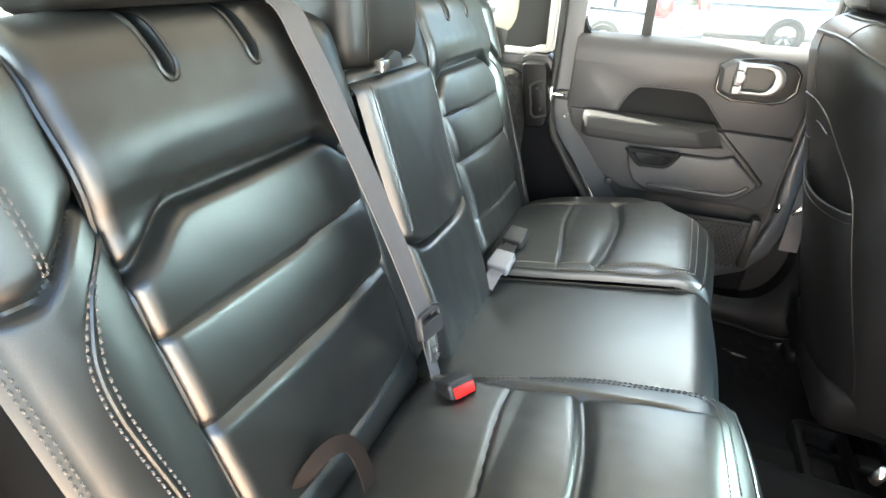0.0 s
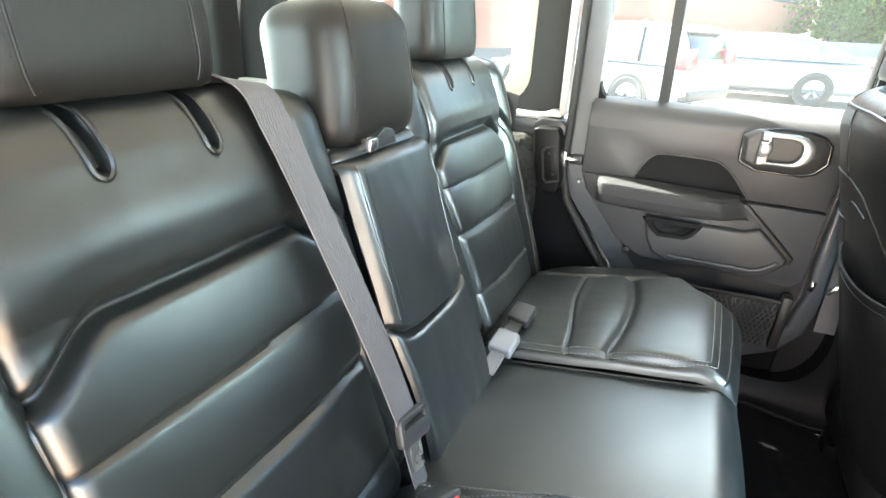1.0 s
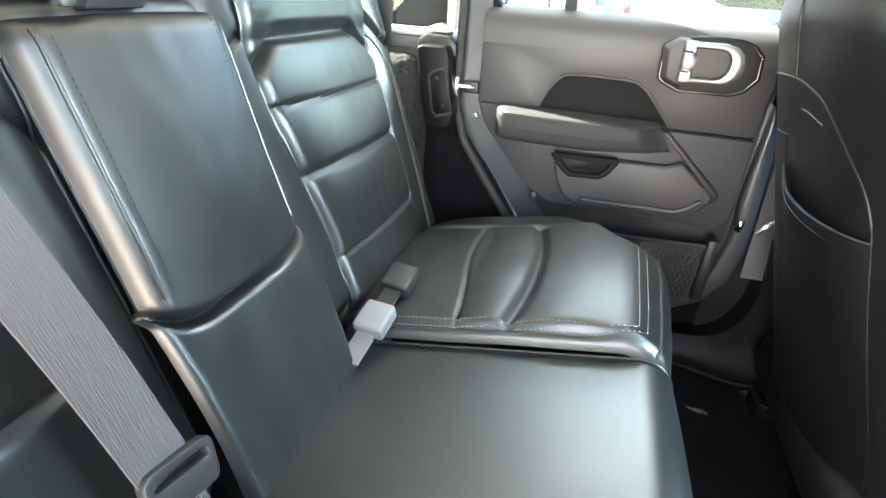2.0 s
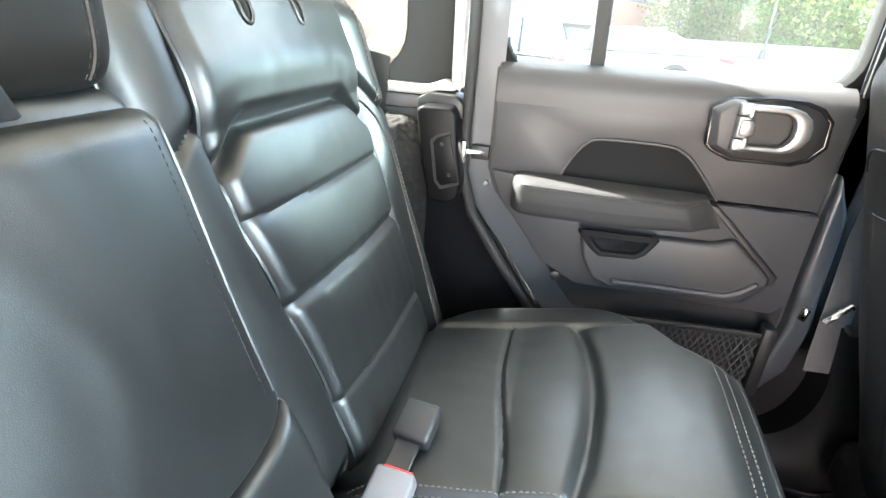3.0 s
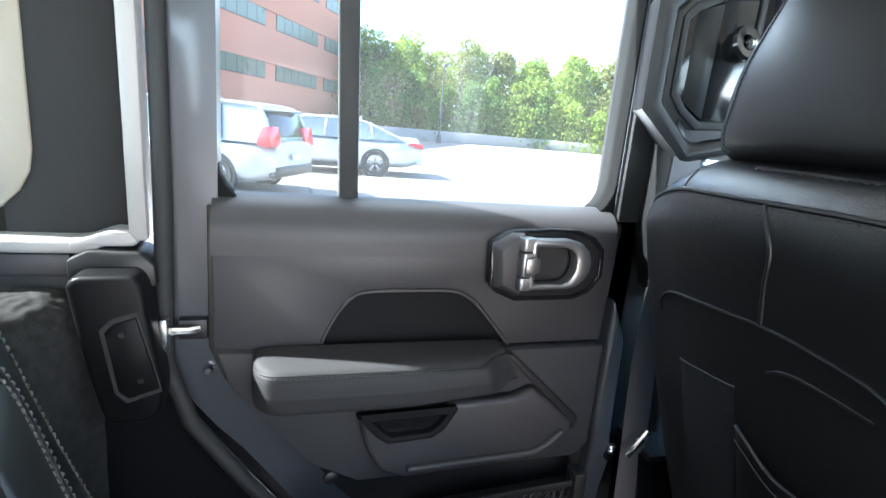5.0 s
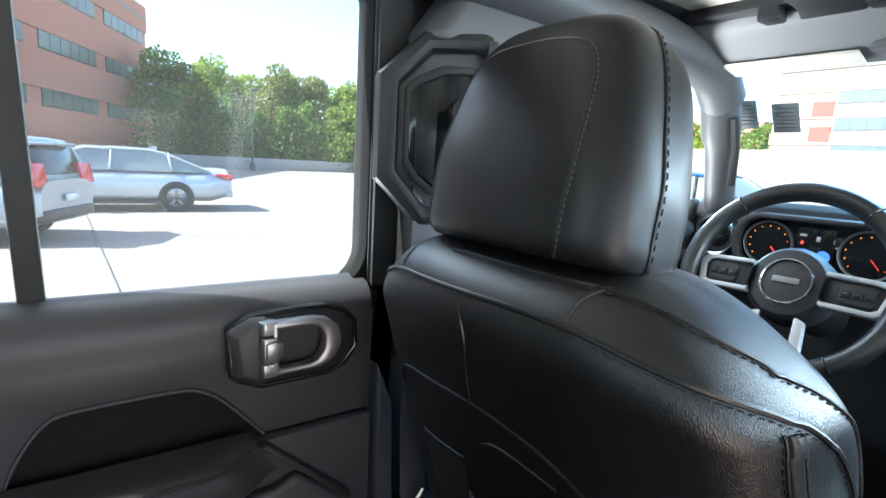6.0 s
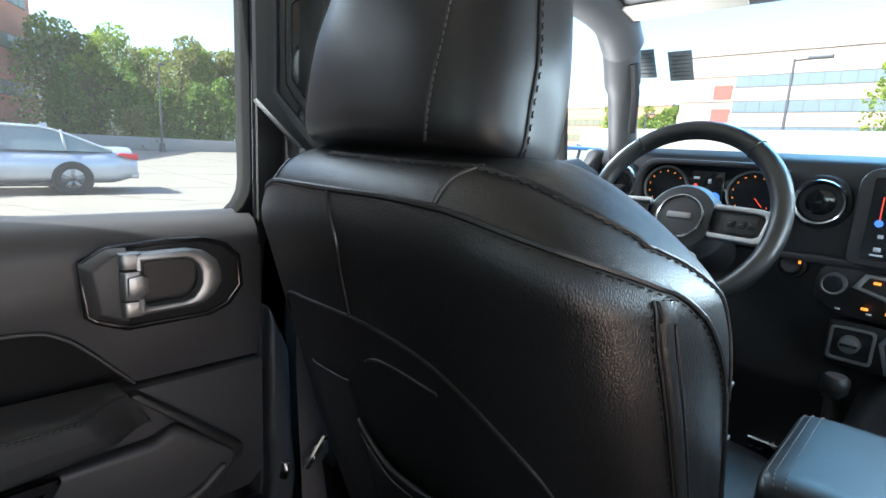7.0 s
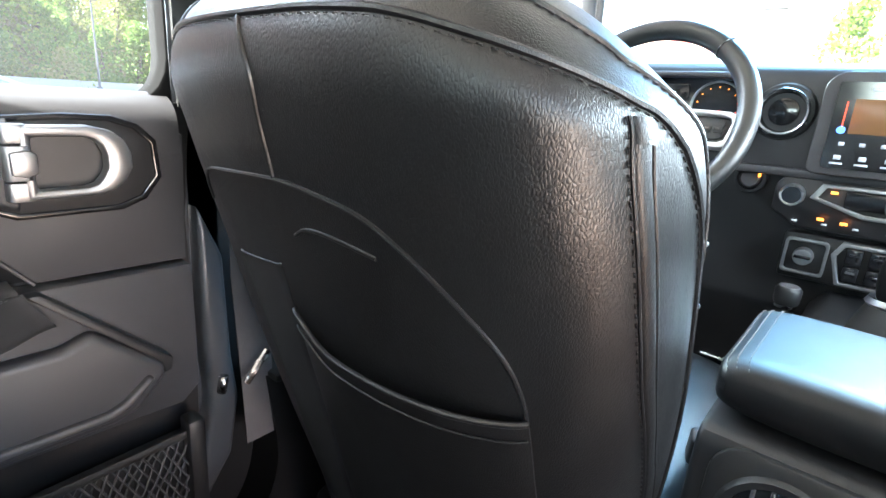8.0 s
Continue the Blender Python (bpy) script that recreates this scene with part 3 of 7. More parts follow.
def headrest(name, at, half, high, deep, lean, label, material, taper=0.12):
    """A padded headrest: bottom middle at the place given, leaning back by lean degrees."""
    root = thing(name, at, label, "headrest", "headrests")
    m = Matrix.Translation(at) @ Matrix.Rotation(radians(-lean), 4, "Y")
    def fn(u, v, grow=1.0):
        # v: height 0..1, u: round the section
        e = 3.6
        zz = high * v
        shr = 1.0
        if v > 0.72:
            shr = (1 - ((v - 0.72) / 0.28) ** 2.6) ** (1 / 2.6) if v < 1 else 0.0
        if v < 0.16:
            shr = 0.80 + 0.20 * math.sqrt(max(0, 1 - (1 - v / 0.16) ** 2))
        c, s_ = math.cos(u), math.sin(u)
        ex = (abs(c) ** e + abs(s_) ** e) ** (-1 / e)
        w = half * (1 - taper * max(0, v - 0.3)) * (0.30 + 0.70 * shr) * grow
        d = deep * (0.25 + 0.75 * shr) * grow
        x = d * c * ex + deep * 0.10 * math.sin(math.pi * v)
        y = w * s_ * ex
        wob = 0.0016 * noise.noise((c * 2, s_ * 2, v * 3 + at[1] * 7))
        return m @ Vector((x * (1 + wob * 8), y, zz))
    us = [2 * math.pi * (i + 0.5) / 72 for i in range(72)]
    cover = part("cover", sheet(fn, us, lin(0, 1, 44), closed_u=True, cap=True), material, root)
    for u0 in (0.62, -0.62, math.pi - 0.62, math.pi + 0.62):
        line = [fn(u0, v, 1.001) for v in lin(0.03, 0.97, 40)]
        part("seam", tube(line, 0.0013, 6), material, cover)
        nrm = [(fn(u0, v) - m @ Vector((0, 0, high * v))).normalized() for v in lin(0.03, 0.97, 40)]
        for du in (0.035, -0.035):
            line = [fn(u0 + du, v, 1.001) for v in lin(0.03, 0.95, 40)]
            part("stitching", dashes(line, nrm, 0.0045, 0.0018, 0.0005, 0.0002), THREAD_DARK, cover, "dark seam thread")
    for sg in (-1, 1):
        a, b = m @ Vector((0, sg * half * 0.42, 0.01)), m @ Vector((0, sg * half * 0.42, -0.075))
        part("post", tube([a, b], 0.0055, 10), STEEL, root, "bright steel post")
        part("collar", lathe([(0.013, 0), (0.013, 0.006), (0.008, 0.010), (0.0056, 0.010)], Matrix.Translation(m @ Vector((0, sg * half * 0.42, -0.040))), 14), PLASTIC_DARK, root)
    return root


headrest("headrest", (-0.472, -0.337, 1.400), 0.108, 0.205, 0.058, 8, "black leather headrest on the near rear seat back", REAR_HEAD)
headrest("headrest", (-0.472, 0.325, 1.400), 0.104, 0.205, 0.050, 8, "black leather headrest with vertical seams on steel posts", REAR_HEAD)
headrest("headrest", (-0.452, -0.003, 1.313), 0.106, 0.178, 0.070, 6, "deep black leather headrest above the middle seat", REAR_HEAD)


# cushions
def cush_point(x_s, y, h, front=0.108, r=0.045):
    """Place on a seat cushion: runs forward and up, over the round front edge and down."""
    c = Vector((0.980, 0, 0.200))
    n0 = Vector((-0.200, 0, 0.980))
    p0 = Vector((-0.27, 0, 0.894))
    ln = (front + 0.27) / 0.980
    if x_s <= ln:
        p, n = p0 + c * x_s, n0
    else:
        a = min((x_s - ln) / r, 1.62)
        n = n0 * math.cos(a) + c * math.sin(a)
        p = p0 + c * ln - n0 * r + n * r
        rest = x_s - ln - 1.62 * r
        if rest > 0:
            p = p + (c * math.cos(a) - n0 * math.sin(a)) * rest
    p = p + n * h
    return Vector((p.x, y, p.z))


def outer_cush_h(sy, y, s):
    """Relief of an outer cushion: raised crown with a rolled border strip and two cross seams."""
    h = 0.004 + 0.026 * math.sin(math.pi * max(0, min(1, (y - 0.10) / 0.52))) ** 0.8
    mid = smooth(0.168, 0.176, y) * (1 - smooth(0.485, 0.50, y))
    first = 0.160 + 0.018 * smooth(0.2, 0.4, y) if sy < 0 else 0.186 - 0.024 * smooth(0.18, 0.40, y)
    h -= 0.0040 * bell(s - first, 0.0032) * mid
    h -= 0.009 * bell(s - (0.254 + 0.025 * math.sin(math.pi * max(0, min(1, (y - 0.17) / 0.33)))), 0.009) * mid
    h += (0.009 * math.sin(math.pi * max(0, min(1, (s - 0.27) / 0.15))) + 0.005 * math.sin(math.pi * max(0, min(1, (s - 0.185) / 0.09)))) * mid
    # creases beside the border strips
    h -= 0.008 * bell(y - 0.172, 0.006) * (1 - smooth(0.35, 0.40, s)) + 0.008 * bell(y - 0.490, 0.008) * (1 - smooth(0.32, 0.38, s))
    h += 0.0014 * noise.noise((y * 9, s * 9, 7.0)) + 0.0005 * noise.noise((y * 40, s * 25, 3.0))
    return h


def outer_cushion(sy, label, shift):
    root = thing("rear_seat_cushion", (-0.06, sy * 0.37, 0.72), label, "seat cushion", "rear seat cushions")
    def rim(s):
        """Outer border, drawn in at the rear and front corners."""
        return 0.592 - 0.105 * smooth(0.14, -0.02, s) ** 1.5 - 0.16 * smooth(0.25, 0.42, s) ** 1.8
    def lap(s):
        """Inner border, beside the middle cushion."""
        return 0.160 - (0.045 * smooth(0.04, 0.30, s) if sy < 0 else 0.0)
    def fn(v, s, lift=0.0):
        y = lap(s) + (rim(s) - lap(s)) * v
        h = outer_cush_h(sy, y, s) - 0.030 * smooth(0.055, -0.02, s) + lift + edge_round(rim(s) - y, 0.042) * 1.5 + edge_round(y - lap(s), 0.016) * 1.3
        p = cush_point(s, sy * y, h, 0.112 - 0.02 * smooth(0.48, 0.59, y))
        return Vector((p.x - shift, p.y, p.z))
    pad = part("pad", sheet(fn, lin(0, 0.06, 18) + lin(0.064, 0.86, 110) + lin(0.865, 1, 40), lin(-0.05, 0.36, 150) + lin(0.363, 0.47, 44) + lin(0.48, 0.70, 10)), LEATHER, root)
    n0 = Vector((-0.17, 0, 0.98))
    # twin seam along the border next to the middle seat and round the front edge
    for k in (0.0, 0.008):
        pts = [fn(0.030 + k * 2, s, 0.0006) for s in lin(0.02, 0.36, 70)]
        for a in lin(0.02, 1, 24):
            pts.append(fn(0.030 + k * 2 + 0.06 * (1 - math.cos(a * math.pi / 2)), 0.36 + (0.056 - k) * math.sin(a * math.pi / 2), 0.0006))
        pts += [fn(v, 0.416 - k, 0.0006) for v in lin(0.10 + k * 2, 0.93, 70)]
        part("stitching", dashes(pts, Vector((0.25, 0, 0.95)), 0.0050, 0.0016, 0.0014, 0.0012), THREAD, pad, "pale grey seam thread")
    part("front_welt", tube([fn(v, 0.432) for v in lin(0.02, 0.95, 60)], 0.0025, 6), LEATHER, pad)
    part("base", box(-0.24, 0.08, sy * 0.36 - 0.17, sy * 0.36 + 0.17, 0.66, 0.86, 0.02), PLASTIC_DARK, root, "black plastic seat base")
    return root


outer_cushion(-1, "black leather rear cushion with cross seams and pale stitching", 0.0)
outer_cushion(1, "black leather rear cushion with a wide cross fold", 0.036)


def mid_cush_h(y, s):
    h = -0.006 + 0.006 * math.cos(y / 0.165 * math.pi / 2)
    h += edge_round(0.164 - abs(y), 0.012)
    h += 0.0012 * noise.noise((y * 6, s * 6, 17.0))
    return h


mid_cushion = thing("middle_seat_cushion", (-0.06, 0, 0.72), "plain black leather cushion of the middle seat", "seat cushion", "rear seat cushions")
mid_pad = part("pad", sheet(lambda y, s: cush_point(s, y, mid_cush_h(y, s), 0.100), lin(-0.164, 0.164, 80), lin(-0.05, 0.36, 90) + lin(0.363, 0.47, 36) + lin(0.48, 0.70, 10)), LEATHER, mid_cushion)
for sg in (-1, 1):
    part("piping", tube([cush_point(s, sg * 0.160, mid_cush_h(0.158, s) + 0.001, 0.100) for s in lin(0.02, 0.45, 50)], 0.0022, 6), LEATHER, mid_pad)
part("base", box(-0.24, 0.09, -0.17, 0.17, 0.66, 0.86, 0.02), PLASTIC_DARK, mid_cushion, "black plastic seat base")

# middle belt hanging over the near seat back, with its tongue
belt = thing("seat_belt", (-0.226, -0.175, 0.98), "grey woven lap and shoulder belt hanging down the seat backs", "seat belt")
line = [back_point(-0.222, 0.64, 0.012, 0.536, 0.056), back_point(-0.220, 0.575, 0.014, 0.536, 0.056), back_point(-0.217, 0.53, 0.014, 0.536, 0.056), back_point(-0.208, 0.44, 0.022, 0.536, 0.056), back_point(-0.193, 0.28, 0.032, 0.536, 0.056), back_point(-0.184, 0.165, 0.034, 0.536, 0.056)]
part("webbing", tube(spline(line, 10), 0.02, 12, flat=(0.046, 0.0018, (0.95, 0.1, 0.3))), WEB, belt)
line = [back_point(-0.183, 0.165, 0.030, 0.536, 0.056), back_point(-0.178, 0.12, 0.022, 0.536, 0.056), back_point(-0.168, 0.06, 0.012, 0.536, 0.056), back_point(-0.160, 0.01, 0.006, 0.536, 0.056)]
part("lower_webbing", tube(spline(line, 8), 0.02, 12, flat=(0.044, 0.0018, (0.95, 0.25, 0.3))), WEB, belt)
bm_m = Matrix.Translation(back_point(-0.180, 0.155, 0.036, 0.536, 0.056)) @ Matrix.Rotation(radians(-18), 4, "Y") @ Matrix.Rotation(radians(-12), 4, "X")
grip = part("tongue_grip", ring_frame(rounded(-0.031, 0.031, -0.019, 0.019, 0.008), rounded(-0.024, 0.024, 0.004, 0.012, 0.002), "x", -0.005, 0.006, 0.002), BUCKLE_GREY, belt, "grey plastic belt tongue grip")
grip.matrix_local = Matrix.Translation(-belt.location) @ bm_m
blade = part("tongue_blade", ring_frame(rounded(-0.012, 0.012, -0.056, -0.017, 0.003), rounded(-0.006, 0.006, -0.048, -0.036, 0.002), "x", -0.0012, 0.0012), STEEL, grip, "bright steel belt tongue")
blade.location = (0, 0, 0)


def buckle(name, at, aim, label, head_mat, button, strap=None):
    """A belt buckle on a short strap, rising from at towards aim."""
    root = thing(name, at, label, "belt buckle", "belt buckles")
    a, b = Vector(at), Vector(aim)
    d = (b - a).normalized()
    q = d.to_track_quat("Z", "Y").to_matrix().to_4x4()
    ln = (b - a).length
    m = Matrix.Translation(a) @ q
    part("strap", box(-0.014, 0.014, -0.002, 0.002, -0.01, ln * 0.6, 0.001, 1, m), strap or WEB, root)
    part("housing", box(-0.022, 0.022, -0.012, 0.012, ln * 0.45, ln, 0.005, 3, m), head_mat, root)
    part("release_button", box(-0.0165, 0.0165, -0.0105, 0.005, ln - 0.004, ln + 0.0035, 0.002, 2, m), button, root, "release button")
    return root


buckle("belt_buckle", (-0.228, -0.180, 0.912), (-0.172, -0.214, 0.950), "black belt buckle with a bright red button", PLASTIC_DARK, RED)
buckle("belt_buckle", (-0.240, 0.098, 0.914), (-0.231, 0.178, 0.944), "pale grey belt buckle with a red button at the cushion joint", BUCKLE_LIGHT, RED)
buckle("belt_buckle", (-0.238, 0.185, 0.932), (-0.226, 0.262, 0.962), "dark grey belt buckle lying on the cushion joint", PLASTIC_DARK, PLASTIC, PLASTIC_DARK)

# fabric pull loop between the near back and cushion
loop = thing("pull_loop", (-0.27, -0.385, 0.90), "grey fabric release loop at the seat joint", "release loop")
part("strap", tube(spline([(-0.285, -0.440, 0.930), (-0.262, -0.438, 0.985), (-0.250, -0.412, 1.004), (-0.238, -0.390, 0.995), (-0.225, -0.384, 0.960), (-0.205, -0.392, 0.905)], 8), 0.02, 12, flat=(0.018, 0.003, (0.75, -0.2, 0.55))), LOOP_CLOTH, loop)
# ---- body shell, left side ----
YD = 0.690   # inner face of the closed rear door's trim
door = thing("door_1", (0.03, 0.72, 0.80), "closed rear door with charcoal plastic trim and clear window", "door", "", "structure")
arc = [(-0.243, 1.302), (-0.243, 1.13), (-0.226, 1.085), (-0.188, 1.046), (-0.13, 0.975), (-0.085, 0.915), (-0.055, 0.880), (0.0, 0.868), (0.278, 0.868), (0.300, 0.90), (0.304, 1.02), (0.300, 1.17), (0.312, 1.290), (0.300, 1.306)]
part("trim_panel", prism(arc, "y", YD + 0.027, YD + 0.031, 0.001, 1), PLASTIC_DARK, door)
# painted door flange behind the trim
outer = [(-0.290, 1.745), (-0.290, 1.12), (-0.272, 1.06), (-0.205, 0.985), (-0.13, 0.885), (-0.075, 0.815), (-0.02, 0.780), (0.30, 0.780), (0.335, 0.86), (0.345, 1.30), (0.345, 1.745)]
inn = [(-0.232, 1.71), (-0.232, 1.29), (-0.232, 1.285), (-0.20, 1.284), (-0.13, 1.283), (-0.075, 1.282), (-0.02, 1.282), (0.20, 1.282), (0.285, 1.284), (0.297, 1.30), (0.297, 1.71)]
part("shell", ring_frame(outer, inn, "y", YD + 0.032, YD + 0.075), PAINT, door, "grey painted door shell")
# soft upper roll below the window
def roll_fn(x, a):
    w = 0.050 - 0.014 * smooth(0.0, 0.25, x)
    top = 1.316
    if a > math.pi / 2:
        k = (a - math.pi / 2) / 0.6
        return Vector((x, YD + 0.0088, top - w - (top - w - 1.2480) * k))
    return Vector((x, YD + 0.054 - 0.0452 * math.sin(a), top - w * (1 - math.cos(a))))
part("window_sill_roll", sheet(roll_fn, lin(-0.238, 0.292, 40), [math.pi / 2 * i / 14 for i in range(15)] + [math.pi / 2 + 0.6 * i / 6 for i in range(1, 7)]), PLASTIC, door)
# upper moulding that rises to the handle
upper_line = [(-0.236, 1.259), (-0.236, 1.125), (-0.116, 1.125)] + [(p.x, p.z) for p in spline([(-0.112, 0, 1.145), (-0.099, 0, 1.173), (-0.081, 0, 1.196), (-0.060, 0, 1.2055), (0.0, 0, 1.207), (0.053, 0, 1.2055), (0.076, 0, 1.197), (0.098, 0, 1.179), (0.142, 0, 1.127)], 4)] + [(0.146, 1.125), (0.290, 1.125), (0.296, 1.272)]
part("upper_pad", prism(upper_line, "y", YD + 0.009, YD + 0.029, 0.0015, 2), PLASTIC, door)
part("lower_pad", prism([(-0.232, 1.134), (-0.215, 1.085), (-0.18, 1.045), (-0.125, 0.975), (-0.06, 0.940), (0.27, 0.940), (0.292, 0.96), (0.292, 1.121), (0.0, 1.121)], "y", YD - 0.003, YD + 0.028, 0.004, 2), PLASTIC, door)
# bin moulding under the armrest
part("bin_moulding", prism([(-0.068, 1.055), (0.150, 1.058), (0.178, 1.070), (0.247, 1.012), (0.245, 0.995), (0.215, 0.962), (0.19, 0.954), (0.0, 0.950), (-0.035, 0.965), (-0.055, 1.0)], "y", YD - 0.022, YD + 0.002, 0.010, 4), PLASTIC, door)
part("bin_ledge", prism([(0.0, 0.962), (0.185, 0.965), (0.206, 0.974), (0.232, 1.000), (0.226, 1.005), (0.200, 0.984), (0.183, 0.976), (0.0, 0.972)], "y", YD - 0.030, YD - 0.012, 0.004, 3), PLASTIC, door)
part("diagonal_rib", prism([(0.128, 1.122), (0.140, 1.122), (0.256, 1.016), (0.254, 1.000), (0.244, 0.998), (0.243, 1.012)], "y", YD - 0.020, YD, 0.003, 2), PLASTIC_DARK, door)
# armrest
def arm_fn(u, v):
    c, s_ = math.cos(v), math.sin(v)
    e = 4.2
    ex = (abs(c) ** e + abs(s_) ** e) ** (-1 / e)
    endr = math.sqrt(max(0.0, 1 - (1 - min(1, u / 0.13)) ** 3.0))
    fade = smooth(1.0, 0.84, u)
    bulge = 0.072 * (0.30 + 0.70 * endr) * (0.45 + 0.55 * fade)
    zc = 1.1050 - 0.003 * u
    hz = 0.0325 * (0.80 + 0.20 * endr)
    z = zc + hz * s_ * ex + 0.014 * smooth(0.45, 1.0, u) * (1 - max(-1, min(1, s_ * ex))) / 2
    x = -0.192 + (0.312 + 0.030 * (1.135 - z) / 0.05) * u
    return Vector((x, YD + 0.004 - bulge * max(0, c) * ex * (1 - 0.10 * max(0, -s_)) + (0.02 if c < 0 else 0), z - 0.002 * bell(v - 0.74, 0.05)))
arm = part("armrest", sheet(arm_fn, lin(0, 0.16, 24) + lin(0.17, 1, 50), [math.pi * (i / 72 - 0.5) for i in range(73)], cap=False), ARM_SKIN, door, "charcoal padded armrest with twin stitching")
part("edge_seam", tube([arm_fn(u, 0.74) + Vector((0, -0.0004, 0.0004)) for u in lin(0.01, 0.98, 80)], 0.0012, 6), RUBBER, arm)
for dv in (-0.03, 0.035):
    pts = [arm_fn(u, 0.66 + dv) + Vector((0, -0.0007, 0.0007)) for u in lin(0.015, 0.97, 80)]
    part("stitching", dashes(pts, Vector((0, -0.9, 0.3)), 0.0045, 0.0010, 0.0007, 0.0004), SEAM_GREY, arm, "grey stitching")
# shallow hollow above the armrest, its depth shade put into the near-black colour
hollow_line = [(p.x, p.z) for p in spline([(-0.114, 0, 1.130), (-0.110, 0, 1.145), (-0.097, 0, 1.172), (-0.080, 0, 1.194), (-0.060, 0, 1.203), (0.0, 0, 1.2045), (0.052, 0, 1.203), (0.074, 0, 1.195), (0.096, 0, 1.177), (0.142, 0, 1.124)], 4)]
part("hollow", prism(hollow_line, "y", YD + 0.0245, YD + 0.0275), HOLLOW, door, "shade-darkened hollow above the armrest")
part("hollow_lip", tube([(x, YD + 0.0095, z) for x, z in hollow_line], 0.0022, 6), PLASTIC, door)
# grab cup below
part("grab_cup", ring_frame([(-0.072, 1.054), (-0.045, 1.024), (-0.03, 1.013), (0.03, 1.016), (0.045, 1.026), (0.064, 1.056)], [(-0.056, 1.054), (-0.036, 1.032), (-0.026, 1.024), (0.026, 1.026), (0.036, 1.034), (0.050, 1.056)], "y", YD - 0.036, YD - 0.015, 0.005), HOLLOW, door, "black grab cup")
part("grab_hollow", prism([(-0.058, 1.056), (-0.036, 1.030), (-0.026, 1.022), (0.026, 1.024), (0.036, 1.032), (0.052, 1.058)], "y", YD - 0.025, YD - 0.0225), GLOSS_BLACK, door)
# inner handle
bezel = [(0.098, 1.217), (0.095, 1.272), (0.120, 1.287), (0.178, 1.291), (0.218, 1.290), (0.242, 1.282), (0.258, 1.266), (0.261, 1.229), (0.244, 1.207), (0.221, 1.198), (0.135, 1.197), (0.107, 1.209)]
handle = part("handle_recess", prism(bezel, "y", YD - 0.008, YD + 0.014, 0.003, 2), PLASTIC_DARK, door, "black handle recess")
part("handle_bezel", ring_frame([((x - 0.178) * 1.03 + 0.178, (z - 1.244) * 1.05 + 1.244) for x, z in bezel], [((x - 0.178) * 0.95 + 0.178, (z - 1.244) * 0.92 + 1.244) for x, z in bezel], "y", YD - 0.011, YD - 0.004, 0.002), GLOSS_BLACK, handle)
# cover with a sloped rear face
bmc = bmesh.new()
lo_c = [(0.093, 1.272), (0.119, 1.288), (0.137, 1.288), (0.137, 1.203), (0.131, 1.203), (0.101, 1.216)]
hi_c = [(0.104, 1.266), (0.122, 1.281), (0.136, 1.282), (0.136, 1.209), (0.132, 1.209), (0.110, 1.220)]
rings_c = [[bmc.verts.new((x, yy, z)) for x, z in ln_] for ln_, yy in ((lo_c, YD - 0.002), (lo_c, YD - 0.012), (hi_c, YD - 0.021))]
for a, b in zip(rings_c, rings_c[1:]):
    for i in range(6):
        bmc.faces.new((a[i], a[(i + 1) % 6], b[(i + 1) % 6], b[i]))
bmc.faces.new(rings_c[-1])
bmesh.ops.recalc_face_normals(bmc, faces=bmc.faces[:])
bmesh.ops.bevel(bmc, geom=bmc.edges[:], offset=0.0018, segments=2, profile=0.5, affect="EDGES", clamp_overlap=True)
part("handle_cover", bmc, PLASTIC, handle, "charcoal handle cover")
part("handle_well", prism(rounded(0.143, 0.220, 1.217, 1.273, 0.010), "y", YD - 0.0105, YD - 0.0085), PLASTIC_DARK, handle, "black handle well")
part("pull_handle", ring_frame([(0.140, 1.283), (0.194, 1.2835), (0.212, 1.279), (0.224, 1.269), (0.229, 1.256), (0.229, 1.242), (0.222, 1.229), (0.211, 1.2205), (0.198, 1.217), (0.140, 1.216)], [(0.148, 1.273), (0.188, 1.273), (0.197, 1.2705), (0.203, 1.265), (0.2065, 1.256), (0.2065, 1.243), (0.203, 1.235), (0.197, 1.228), (0.188, 1.225), (0.149, 1.224)], "y", YD - 0.032, YD - 0.012, 0.004), SATIN, handle, "satin silver pull handle")
for z0, z1, out in ((1.2675, 1.284, 0.0), (1.2345, 1.2655, 0.003), (1.2155, 1.2325, 0.0)):
    part("hinge_barrel", prism(rounded(0.1265, 0.1475, YD - 0.031 - out, YD - 0.013, 0.006), "z", z0, z1, 0.0015, 2), SATIN, handle, "satin silver hinge barrel")
part("lock_tab", prism([(0.131, 1.240), (0.143, 1.238), (0.1505, 1.242), (0.1505, 1.259), (0.143, 1.262), (0.131, 1.260)], "y", YD - 0.038, YD - 0.031, 0.0015, 2), SATIN, handle, "silver lock tab")
part("lower_shell", box(-0.12, 0.345, YD + 0.047, YD + 0.073, 0.50, 0.90, 0.004), FLOOR_BLACK, door)
part("frame_cover", prism([(0.300, 1.30), (0.352, 1.30), (0.352, 1.745), (0.300, 1.745)], "y", YD + 0.024, YD + 0.031, 0.002), RUBBER, door)
part("screw_cap", lathe([(0, 0.003), (0.006, 0.003), (0.009, 0.0015), (0.010, -0.001)], Matrix.Translation((-0.096, YD - 0.003, 0.950)) @ Matrix.Rotation(radians(90), 4, "X"), 16), PLASTIC_DARK, door, "black screw cap")
